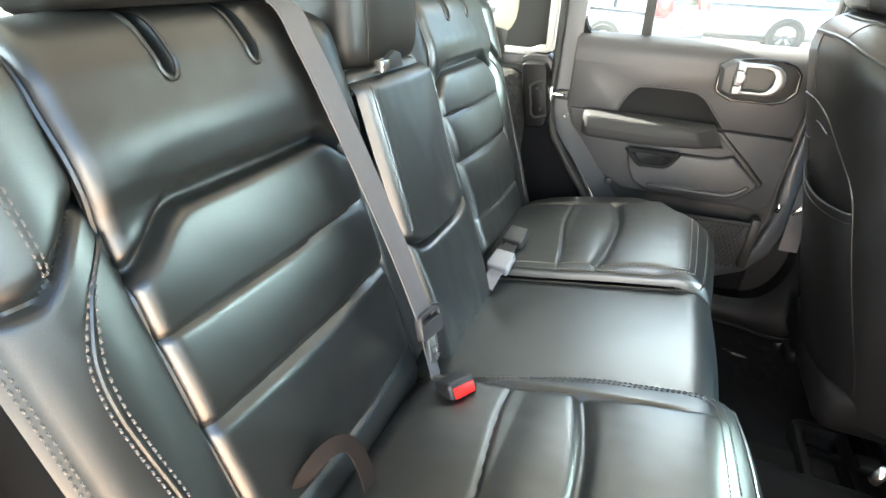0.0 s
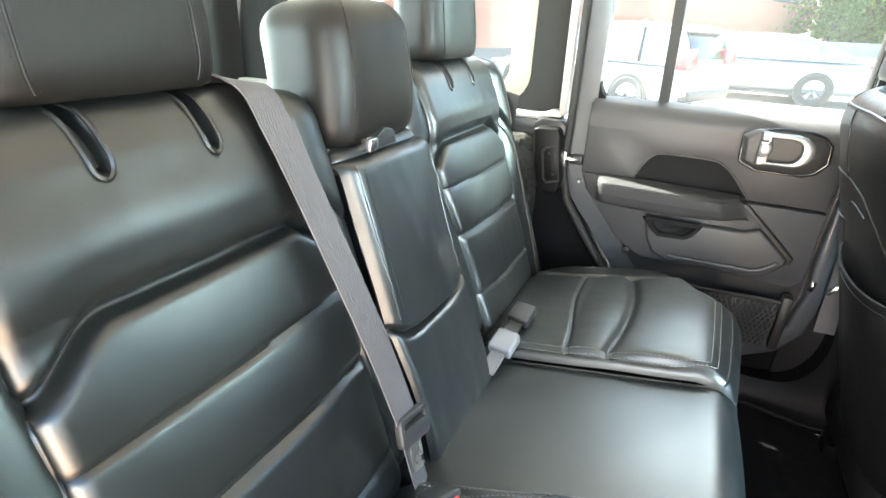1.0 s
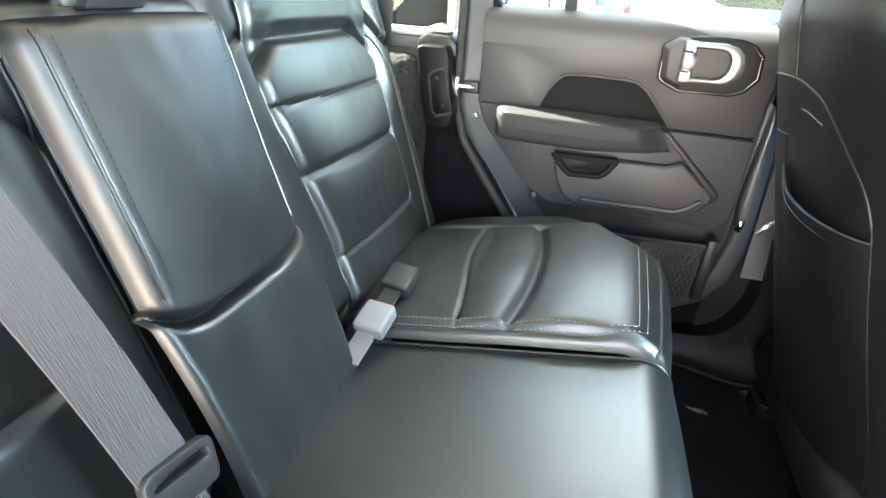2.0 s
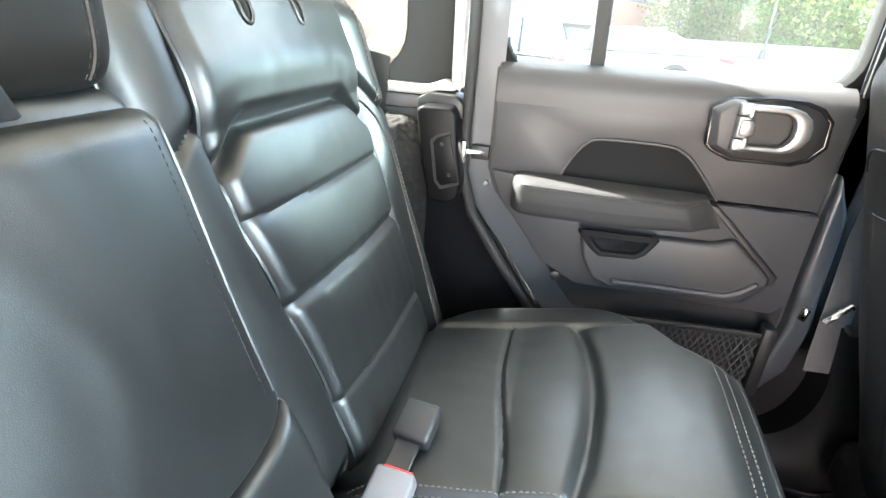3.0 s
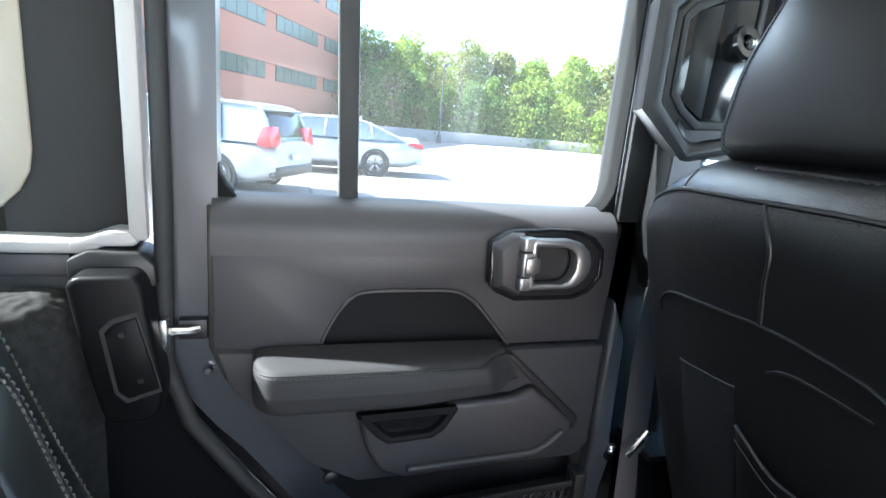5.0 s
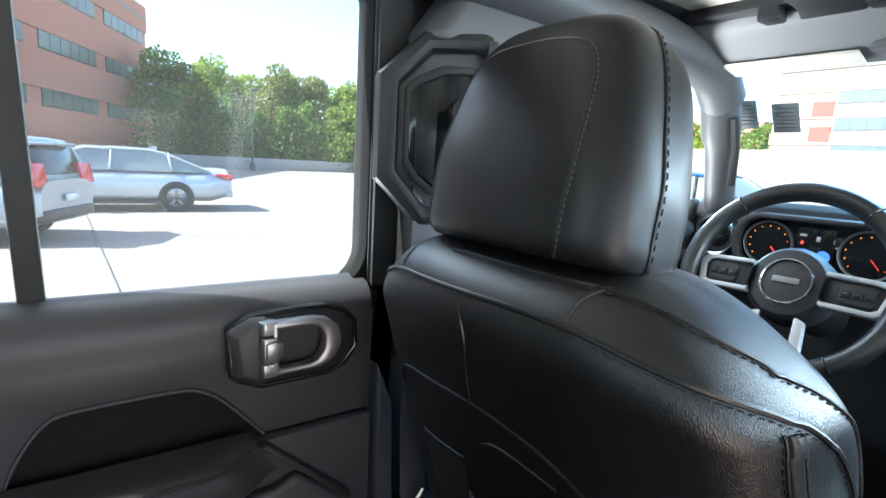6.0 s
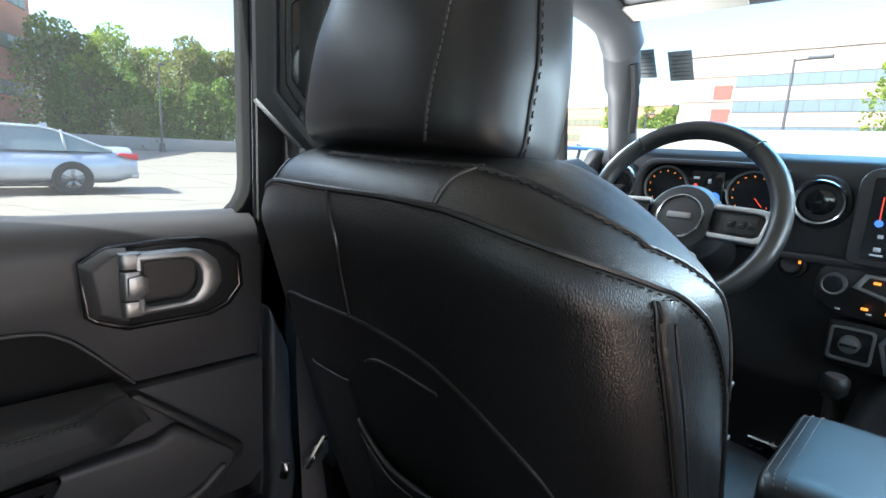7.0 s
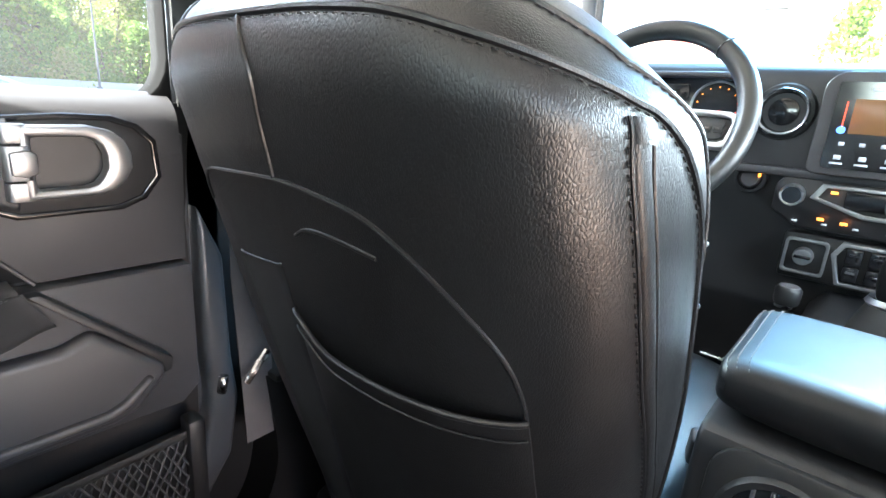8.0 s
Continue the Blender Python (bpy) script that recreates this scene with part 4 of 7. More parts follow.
# storage net
netp = part("net_pocket", prism([(0.02, 0.890), (0.268, 0.903), (0.270, 0.83), (0.25, 0.775), (0.05, 0.770)], "y", YD - 0.012, YD + 0.004, 0.003), PLASTIC_DARK, door, "black net pocket in the door")
bmn = bmesh.new()
for i in range(-5, 26):
    for sg in (-1, 1):
        xa = 0.024 + 0.011 * i
        pts = [(xa + sg * 0.06 * k, YD - 0.018 + 0.003 * math.sin(k * 12 + i), 0.898 - 0.12 * k) for k in lin(0, 1, 8)]
        pts = [p for p in pts if 0.02 < p[0] < 0.268]
        if len(pts) > 2:
            tube(pts, 0.0015, 5, bm=bmn)
tagged(part("net", bmn, NET_CORD, netp, "black elastic netting"), kind="stuff")
part("net_band", tube([(0.02, YD - 0.020, 0.895), (0.27, YD - 0.020, 0.906)], 0.004, 8, flat=(0.010, 0.005, (0, 1, 0))), RUBBER, netp)
part("net_end", box(0.262, 0.284, YD - 0.030, YD, 0.785, 0.925, 0.006, 2), PLASTIC_DARK, door)
# window divider, seals and glass
part("window_divider", prism([(-0.094, 1.295), (-0.070, 1.295), (-0.0855, 1.73), (-0.1095, 1.73)], "y", YD + 0.046, YD + 0.066, 0.003, 2), RUBBER, door, "black window divider bar")
part("window_seal", ring_frame(rounded(-0.252, 0.312, 1.276, 1.738, (0.07, 0.07, 0.02, 0.02)), rounded(-0.233, 0.294, 1.300, 1.706, (0.055, 0.055, 0.02, 0.02)), "y", YD + 0.034, YD + 0.078, 0.003), SEAL, door)
pane = part("pane", box(-0.245, 0.30, YD + 0.054, YD + 0.057, 1.27, 1.73), GLASS, door, "", 0)
pane.visible_shadow = False
part("bolt", lathe([(0.0, 0.004), (0.004, 0.004), (0.006, 0.0), (0.006, -0.01)], Matrix.Translation((-0.244, YD + 0.026, 1.100)) @ Matrix.Rotation(radians(90), 4, "X"), 12), STEEL, door)
part("striker_cup", box(-0.275, -0.243, YD + 0.018, YD + 0.034, 1.143, 1.168, 0.003), PLASTIC_DARK, door)
part("striker_bolt", tube([(-0.285, YD + 0.010, 1.158), (-0.262, YD + 0.010, 1.158), (-0.252, YD + 0.016, 1.158)], 0.005, 8), STEEL, door, "bright steel door striker")
part("striker_plate", box(-0.290, -0.281, YD - 0.006, YD + 0.024, 1.140, 1.178, 0.002), STEEL, door)

# body pillars, rails and quarter panel
left = thing("wall_left", (-0.6, 0.76, 0.5), "left body side with pillars, quarter window and sill", "body side", "", "structure")
part("pillar_lining", prism([(-0.440, 1.25), (-0.312, 1.25), (-0.316, 1.75), (-0.440, 1.75)], "y", 0.733, 0.760, 0.004), HARDTOP, left)
part("seal_strip", prism([(-0.318, 1.262), (-0.299, 1.262), (-0.305, 1.75), (-0.324, 1.75)], "y", 0.700, 0.735, 0.005, 2), PAINT_WHITE, left, "pale door seal strip")
part("black_gasket", tube([(-0.288, 0.714, 1.75), (-0.286, 0.712, 1.30), (-0.288, 0.706, 1.12), (-0.262, 0.696, 1.045), (-0.205, 0.692, 0.965), (-0.135, 0.69, 0.872), (-0.085, 0.69, 0.805)], 0.010, 10), RUBBER, left)
part("gasket_lip", tube([(-0.270, 0.716, 1.04), (-0.212, 0.714, 0.955), (-0.142, 0.712, 0.862), (-0.09, 0.712, 0.795)], 0.0022, 8), PAINT, left)
quarter = rounded(-1.16, -0.468, 1.312, 1.725, 0.05)
ringo = rounded(-1.19, -0.408, 1.276, 1.755, 0.075)
part("quarter_window_frame", ring_frame(ringo, quarter, "y", 0.729, 0.752, 0.006), WINDOW_LINING, left, "beige lining round the quarter window")
part("quarter_lining_low", prism([(-1.30, 1.245), (-0.40, 1.245), (-0.40, 1.30), (-1.30, 1.30)], "y", 0.735, 0.760), HARDTOP, left)
part("quarter_lining_top", prism([(-1.30, 1.735), (-0.40, 1.735), (-0.40, 1.80), (-1.30, 1.80)], "y", 0.735, 0.760), HARDTOP, left)
part("quarter_lining_back", prism([(-1.40, 1.24), (-1.17, 1.24), (-1.17, 1.80), (-1.40, 1.80)], "y", 0.735, 0.760), HARDTOP, left)
qp = part("quarter_pane", box(-1.18, -0.44, 0.745, 0.749, 1.29, 1.735), TINT, left, "", 0)
qp.visible_shadow = False
part("tub_rail", box(-1.40, -0.345, 0.700, 0.760, 1.247, 1.263, 0.006, 3), PAINT_WHITE, left, "pale painted body rail")
part("rail_end", prism([(-0.372, 1.249), (-0.355, 1.256), (-0.312, 1.257), (-0.308, 1.262), (-0.316, 1.273), (-0.335, 1.274), (-0.360, 1.264), (-0.372, 1.263)], "y", 0.698, 0.745, 0.004, 2), PAINT_WHITE, left)
part("rail_cap", prism([(-0.374, 1.214), (-0.374, 1.243), (-0.354, 1.254), (-0.306, 1.253), (-0.292, 1.238), (-0.290, 1.214)], "y", 0.690, 0.745, 0.004, 2), PLASTIC_DARK, left, "black rail end cap")
part("rail_shadow_trim", box(-1.40, -0.373, 0.704, 0.76, 1.222, 1.2465, 0.004), PLASTIC, left)
part("rail_gap", box(-1.40, -0.285, 0.712, 0.76, 1.195, 1.222, 0.002), RUBBER, left)
part("side_lining", prism([(-1.40, 0.5), (-0.06, 0.5), (-0.06, 0.80), (-0.125, 0.868), (-0.195, 0.965), (-0.262, 1.055), (-0.29, 1.12), (-0.29, 1.20), (-1.40, 1.20)], "y", 0.708, 0.76, 0.004), CARPET, left, "dark lower side lining")
# carpeted wheel housing with a shoulder that slopes inwards, worn to a rough nap
def carpet_fn(x, k):
    a = [(0.700, 1.212), (0.660, 1.205), (0.615, 1.180), (0.590, 1.120), (0.586, 1.02), (0.585, 0.80)]
    i = min(4, int(k * 5))
    f = k * 5 - i
    y, z = a[i][0] + (a[i + 1][0] - a[i][0]) * f, a[i][1] + (a[i + 1][1] - a[i][1]) * f
    front = smooth(-0.40, -0.345, x)
    y += front * (0.708 - y) * 0.92
    z -= 0.03 * front * (1 - k)
    n1, n2 = noise.noise((x * 30, y * 30, z * 30)), noise.noise((x * 110, y * 110, z * 110))
    return Vector((x + 0.002 * n2, y - 0.003 * n1 - 0.0022 * n2, z + 0.002 * n1 + 0.0022 * n2))
part("cargo_carpet", sheet(carpet_fn, lin(-1.30, -0.70, 30) + lin(-0.695, -0.35, 150), lin(0, 1, 120)), FELT, left, "speckled grey cargo carpet")
latchbox = part("latch_cover", prism([(-0.366, 1.228), (-0.356, 1.236), (-0.305, 1.237), (-0.297, 1.226), (-0.281, 1.107), (-0.284, 1.082), (-0.296, 1.072), (-0.330, 1.069), (-0.340, 1.080), (-0.352, 1.135)], "y", 0.656, 0.712, 0.009, 4), FOOT_TRIM, left, "black plastic latch cover")
part("latch_groove", prism([(-0.338, 1.180), (-0.327, 1.191), (-0.302, 1.200), (-0.281, 1.108), (-0.316, 1.096), (-0.327, 1.108)], "y", 0.6545, 0.6570, 0.0008, 1), RUBBER, latchbox)
part("latch_inset", prism([(-0.332, 1.178), (-0.323, 1.187), (-0.303, 1.194), (-0.284, 1.113), (-0.313, 1.103), (-0.322, 1.112)], "y", 0.651, 0.6555, 0.0015, 2), FOOT_TRIM, latchbox)
for x, z in ((-0.301, 1.124), (-0.316, 1.176)):
    part("screw", lathe([(0, 0.002), (0.003, 0.002), (0.0035, 0)], Matrix.Translation((x, 0.651, z)) @ Matrix.Rotation(radians(90), 4, "X"), 8), PLASTIC_DARK, latchbox)
# door pillar between the two doors
part("mid_pillar", prism([(0.298, 0.60), (0.42, 0.60), (0.425, 1.76), (0.300, 1.76)], "y", 0.722, 0.785, 0.008, 2), PLASTIC_DARK, left)
part("door_jamb", prism([(0.306, 1.19), (0.304, 1.0), (0.308, 0.92), (0.293, 0.84), (0.253, 0.787), (0.19, 0.757), (0.10, 0.745), (0.10, 0.712), (0.213, 0.722), (0.289, 0.762), (0.333, 0.827), (0.347, 0.913), (0.340, 0.98), (0.335, 1.12)], "y", 0.695, 0.735, 0.008, 3), PAINT, left, "grey painted door jamb")
part("sill", prism([(0.60, 0.55), (0.76, 0.55), (0.76, 0.74), (0.70, 0.76), (0.665, 0.70), (0.64, 0.62)], "x", 0.47, 1.40, 0.012, 3), FLOOR_BLACK, left, "black sill trim")
SILL = spline([(-0.06, 0.692, 0.690), (0.10, 0.690, 0.686), (0.22, 0.684, 0.684), (0.29, 0.672, 0.694), (0.335, 0.662, 0.716), (0.364, 0.655, 0.758), (0.378, 0.652, 0.815), (0.376, 0.655, 0.880), (0.368, 0.662, 0.950)], 8)
def sill_fn(w, k):
    """Sill trim that sweeps up into the pillar's foot: w 0 at the crest's gap, 1 at the carpet."""
    p = SILL[int(k)]
    back_y = 0.752
    rise = smooth(0.684, 0.94, p.z)
    base = Vector((p.x + 0.10 * rise + 0.055 * smooth(0.22, 0.36, p.x), p.y - 0.022 - 0.03 * smooth(0.25, 0.40, p.x) * (1 - rise), 0.612))
    low = base.lerp(Vector((0.50, 0.640, p.z)), rise)
    if w < 0.25:
        q = Vector((p.x, back_y, p.z - 0.012)).lerp(p, w / 0.25)
    else:
        f = (w - 0.25) / 0.75
        q = p.lerp(low, f)
        q.y -= 0.010 * math.sin(math.pi * f)
    return q
part("sill_trim", sheet(sill_fn, lin(0, 0.24, 4) + lin(0.25, 0.40, 8) + lin(0.44, 1.0, 16), list(range(len(SILL)))), FOOT_TRIM, left, "black plastic sill trim sweeping up the pillar")
part("sill_lip", tube([sill_fn(0.96, k) + Vector((0.0, -0.004, 0.008)) for k in range(0, 44)], 0.0045, 8), FOOT_TRIM, left)
part("foot_cap", box(0.372, 0.470, 0.640, 0.735, 0.945, 0.957, 0.004), PLASTIC_DARK, left)
part("front_door_trim", prism([(0.42, 0.76), (1.22, 0.76), (1.25, 1.02), (1.20, 1.31), (0.42, 1.31)], "y", 0.695, 0.760, 0.012, 3), PLASTIC, left, "front door trim")
part("front_door_roll", tube([(0.42, 0.715, 1.312), (0.8, 0.712, 1.330), (1.06, 0.708, 1.372), (1.14, 0.708, 1.36)], [0.028, 0.03, 0.034, 0.02], 12), PLASTIC, left)
part("front_frame_rear", tube([(0.445, 0.745, 1.30), (0.44, 0.735, 1.72)], 0.016, 8), RUBBER, left)
part("front_frame_front", tube([(1.055, 0.745, 1.36), (1.01, 0.735, 1.55), (0.965, 0.725, 1.715)], 0.018, 8), RUBBER, left)
part("front_frame_top", tube([(0.44, 0.735, 1.725), (0.98, 0.725, 1.722)], 0.016, 8), RUBBER, left)
fp = part("front_pane", prism([(0.43, 1.31), (1.06, 1.35), (0.97, 1.73), (0.43, 1.73)], "y", 0.742, 0.745), GLASS, left, "", 0)
fp.visible_shadow = False
hp = part("handle_recess_front", prism([(0.93, 1.235), (0.95, 1.285), (1.08, 1.29), (1.11, 1.26), (1.10, 1.205), (0.96, 1.195)], "y", 0.682, 0.697, 0.004), PLASTIC_DARK, left)
part("pull_handle", ring_frame(rounded(0.975, 1.055, 1.205, 1.282, 0.012), rounded(0.990, 1.040, 1.220, 1.268, 0.008), "y", 0.668, 0.684, 0.004), SATIN, hp, "satin silver pull handle")
part("switch_pod", prism([(1.07, 1.20), (1.13, 1.20), (1.13, 1.30), (1.08, 1.295)], "y", 0.672, 0.690, 0.005), GLOSS_BLACK, hp)
for z in (1.225, 1.250, 1.275):
    part("switch", box(1.090, 1.112, 0.666, 0.674, z - 0.009, z + 0.009, 0.003), PLASTIC, hp)

# mid pillar trim with its hexagonal panel
bp = thing("pillar_trim", (0.36, 0.68, 1.35), "charcoal pillar pad with hexagonal belt panel", "pillar trim", "", "structure")
hexo = [(0.312, 1.455), (0.312, 1.592), (0.372, 1.650), (0.47, 1.655), (0.48, 1.42), (0.375, 1.390)]
hexi = [(0.342, 1.468), (0.342, 1.580), (0.384, 1.624), (0.458, 1.630), (0.466, 1.44), (0.386, 1.416)]
part("panel_rim", ring_frame(hexo, hexi, "y", 0.650, 0.712, 0.013), PLASTIC_DARK, bp)
part("panel", prism(hexi, "y", 0.668, 0.720, 0.003), PILLAR_GREY, bp)
part("belt_opening", prism([(0.356, 1.482), (0.356, 1.572), (0.364, 1.582), (0.40, 1.600), (0.44, 1.602), (0.44, 1.448), (0.39, 1.444), (0.370, 1.460)], "y", 0.662, 0.6675, 0.002), GLOSS_BLACK, bp, "glossy black belt opening")
part("opening_rim", ring_frame([(0.350, 1.478), (0.350, 1.575), (0.362, 1.590), (0.40, 1.608), (0.446, 1.610), (0.446, 1.440), (0.388, 1.436), (0.364, 1.456)], [(0.357, 1.484), (0.357, 1.570), (0.367, 1.580), (0.402, 1.597), (0.439, 1.599), (0.439, 1.450), (0.391, 1.447), (0.371, 1.463)], "y", 0.658, 0.669, 0.002), PLASTIC_DARK, bp)
part("belt_webbing", prism([(0.366, 1.470), (0.366, 1.580), (0.395, 1.590), (0.393, 1.450)], "y", 0.6575, 0.6610), RUBBER, bp)
turn = Matrix.Translation((-0.010, 0.030, 0)) @ Matrix.Translation((-0.048, 0.02, 0)) @ Matrix.Rotation(radians(-24), 4, "Z") @ Matrix.Translation((0.048, -0.02, 0))
for ob in list(bp.children):
    w = ob.matrix_basis.translation
    ob.data.transform(Matrix.Translation(w))
    ob.data.transform(turn)
    ob.data.transform(Matrix.Translation(-w))
part("upper_pad", prism([(0.335, 1.640), (0.42, 1.75), (0.62, 1.76), (0.62, 1.60), (0.47, 1.60)], "y", 0.645, 0.735, 0.02, 3), PILLAR_GREY, bp, "grey upper pillar pad")
part("lower_pad", prism([(0.335, 1.30), (0.335, 1.46), (0.40, 1.39), (0.46, 1.40), (0.46, 1.20), (0.36, 1.20)], "y", 0.672, 0.74, 0.012, 2), PLASTIC_DARK, bp)
ring_m = Matrix.Translation((0.388, 0.640, 1.545)) @ Matrix.Rotation(radians(75), 4, "X")
part("belt_guide", lathe([(0.010, -0.004), (0.010, 0.004), (0.020, 0.005), (0.022, 0.0), (0.020, -0.005), (0.010, -0.004)], ring_m, 20), GLOSS_BLACK, bp, "black belt guide ring")
part("guide_bolt", tube([(0.392, 0.638, 1.545), (0.432, 0.632, 1.552)], 0.006, 10), STEEL, bp, "bright steel guide bolt")
part("belt_slide", tube([(0.355, 0.665, 1.40), (0.352, 0.668, 1.10), (0.36, 0.66, 0.86)], 0.01, 8, flat=(0.045, 0.002, (0, 1, 0))), WEB, bp)

# padded roll bar along the roof side and down the windscreen pillar
bar = thing("roll_bar", (0.7, 0.6, 1.7), "grey padded roll bar along the roof side", "roll bar", "", "structure")
part("side_bar", tube(spline([(0.30, 0.655, 1.735), (0.55, 0.650, 1.735), (0.85, 0.645, 1.722), (1.02, 0.640, 1.700), (1.10, 0.645, 1.650)], 8), 0.045, 18), PILLAR_GREY, bar)
part("pillar_bar", tube(spline([(1.08, 0.645, 1.680), (1.15, 0.660, 1.560), (1.22, 0.675, 1.40)], 8), [0.040] * 8 + [0.033] * 8 + [0.028], 16), PILLAR_GREY, bar, "grey windscreen pillar trim")
part("grab_rib", tube([(1.095, 0.612, 1.61), (1.125, 0.615, 1.55), (1.150, 0.625, 1.47)], 0.009, 8), PLASTIC_DARK, bar)
part("cross_bar", tube([(0.34, 0.66, 1.735), (0.34, 0.0, 1.75), (0.34, -0.66, 1.735)], 0.042, 16), PILLAR_GREY, bar)
part("rear_hoop", tube(spline([(-1.15, 0.60, 1.10), (-0.98, 0.60, 1.36), (-0.80, 0.60, 1.56), (-0.62, 0.61, 1.69), (-0.40, 0.63, 1.735), (0.30, 0.652, 1.735)], 8), 0.040, 14), PLASTIC_DARK, bar)
part("hoop_strip", tube(spline([(-1.10, 0.58, 1.10), (-0.93, 0.58, 1.34), (-0.75, 0.58, 1.53)], 8), 0.012, 8), HEADLINER, bar)

# roof, header and windscreen
ceil = thing("ceiling", (0, 0, 1.80), "beige lined hardtop roof with dark edges", "roof", "", "structure")
part("rear_panel", box(-1.45, 0.30, -0.76, 0.76, 1.785, 1.830, 0.01), HEADLINER, ceil)
part("roof_panel", box(0.30, 0.93, -0.62, 0.62, 1.770, 1.800, 0.012, 3), HEADLINER, ceil, "beige roof panel lining")
part("roof_side", box(0.30, 1.15, 0.60, 0.79, 1.765, 1.81, 0.01), PLASTIC_DARK, ceil)
part("roof_side", box(0.30, 1.15, -0.79, -0.60, 1.765, 1.81, 0.01), PLASTIC_DARK, ceil)
part("front_cap", box(0.90, 1.16, -0.79, 0.79, 1.772, 1.81, 0.01), PLASTIC_DARK, ceil)
header = thing("windscreen_header", (1.0, 0, 1.72), "charcoal header trim with lamp and folded visor", "header trim", "", "structure")
part("trim", prism([(0.885, 1.765), (0.90, 1.735), (0.98, 1.705), (1.065, 1.690), (1.10, 1.70), (1.11, 1.775)], "y", -0.66, 0.635, 0.010, 3), HEADER_GREY, header)
# solid black strip that stands in for the shaded gap behind the header
part("gap", box(0.855, 0.90, -0.62, 0.62, 1.752, 1.775, 0.004), PLASTIC_DARK, header)
part("visor", prism([(0.988, 1.700), (1.038, 1.688), (1.040, 1.682), (0.988, 1.694)], "y", 0.385, 0.600, 0.002), HEADLINER, header, "beige sun visor sticker panel")
lamp_m = Matrix.Translation((0.985, 0.318, 1.6995)) @ Matrix.Rotation(radians(15), 4, "Y")
lamp_line = [(0.019 * math.cos(a), 0.052 * math.copysign(abs(math.sin(a)) ** 0.7, math.sin(a))) for a in [2 * math.pi * i / 32 for i in range(32)]]
lamp_base = part("lamp", prism(lamp_line, "z", -0.006, 0.004, 0.002, 2, lamp_m), SATIN, header, "small oval map lamp")
part("lamp_lens", prism([(x * 0.82, y * 0.90) for x, y in lamp_line], "z", -0.0085, -0.004, 0.001, 2, lamp_m), BUCKLE_LIGHT, lamp_base, "clear ribbed lens")
part("latch_knob", lathe([(0.0, 0.010), (0.010, 0.012), (0.013, 0.006), (0.024, 0.004), (0.026, 0.0)], Matrix.Translation((0.985, 0.19, 1.69)) @ Matrix.Rotation(radians(180), 4, "X"), 16), PLASTIC_DARK, header)
part("strap", tube([(0.76, 0.40, 1.764), (0.80, 0.40, 1.752), (0.88, 0.40, 1.748), (0.90, 0.40, 1.738)], 0.02, 10, flat=(0.085, 0.006, (0.1, 0, 1))), PLASTIC_DARK, header, "black roof latch strap")
for y in (0.335, 0.475):
    part("catch", box(0.855, 0.895, y - 0.016, y + 0.016, 1.732, 1.758, 0.005), PLASTIC_DARK, header)
wind = thing("window_1", (1.25, 0, 1.55), "clear windscreen in a dark frame", "windscreen", "", "structure")
def ws(x, z):
    return x, z
wp = part("pane", prism([(1.335, 1.40), (1.339, 1.40), (1.115, 1.745), (1.111, 1.745)], "y", -0.70, 0.70), GLASS, wind, "", 0)
wp.visible_shadow = False
part("frame_left", tube([(1.345, 0.715, 1.38), (1.12, 0.695, 1.75)], 0.022, 10), RUBBER, wind)
part("frame_right", tube([(1.345, -0.715, 1.38), (1.12, -0.695, 1.75)], 0.022, 10), RUBBER, wind)
part("frame_low", tube([(1.345, 0.715, 1.385), (1.345, -0.715, 1.385)], 0.018, 10), RUBBER, wind)

# floor
fl_root = thing("floor", (0, 0, 0.5), "black carpeted car floor with rubber mats", "floor", "", "structure")
part("carpet", sheet(lambda x, y: Vector((x, y, 0.618 + 0.004 * noise.noise((x * 6, y * 6, 1)) + 0.0016 * noise.noise((x * 60, y * 60, 2)))), lin(-1.45, 0.05, 20) + lin(0.06, 0.75, 140) + lin(0.78, 1.50, 20), lin(-0.76, 0.76, 150)), CARPET, fl_root)
part("floor_pan", box(-1.45, 1.50, -0.76, 0.76, 0.46, 0.60, 0.005), CARPET, fl_root)
part("tunnel", prism([(-0.17, 0.60), (-0.14, 0.66), (-0.11, 0.675), (0.11, 0.675), (0.14, 0.66), (0.17, 0.60)], "x", 0.10, 1.45, 0.01), CARPET, fl_root)
part("seat_riser", prism([(0.075, 0.60), (0.06, 0.74), (-0.40, 0.75), (-0.40, 0.60)], "y", -0.64, 0.64, 0.02, 3), CARPET, fl_root)
part("cargo_floor", box(-1.40, -0.40, -0.70, 0.70, 0.60, 0.72, 0.01), CARPET, fl_root)
part("floor_mat", box(0.10, 0.385, -0.22, 0.222, 0.616, 0.630, 0.005), FLOOR_BLACK, fl_root, "black ribbed floor mat")
part("floor_plug", lathe([(0, 0.006), (0.008, 0.007), (0.014, 0.004), (0.022, 0.003), (0.026, 0.0)], Matrix.Translation((0.500, 0.437, 0.622)), 20), RUBBER, fl_root, "black carpet fastener")
# rear wall and right body side, with the open doorway
back = thing("wall_rear", (-1.42, 0, 0.5), "dark tailgate with rear window", "tailgate", "", "structure")
part("lower", box(-1.46, -1.40, -0.76, 0.76, 0.50, 1.22, 0.01), PLASTIC_DARK, back)
part("frame", ring_frame([(-0.76, 1.22), (0.76, 1.22), (0.76, 1.80), (-0.76, 1.80)], [(-0.60, 1.28), (0.60, 1.28), (0.58, 1.70), (-0.58, 1.70)], "x", -1.46, -1.41), HARDTOP, back)
rp = part("pane", box(-1.435, -1.431, -0.62, 0.62, 1.26, 1.72), TINT, back, "", 0)
rp.visible_shadow = False
right = thing("wall_right", (-0.6, -0.76, 0.5), "right body side with quarter window and open doorway", "body side", "", "structure")
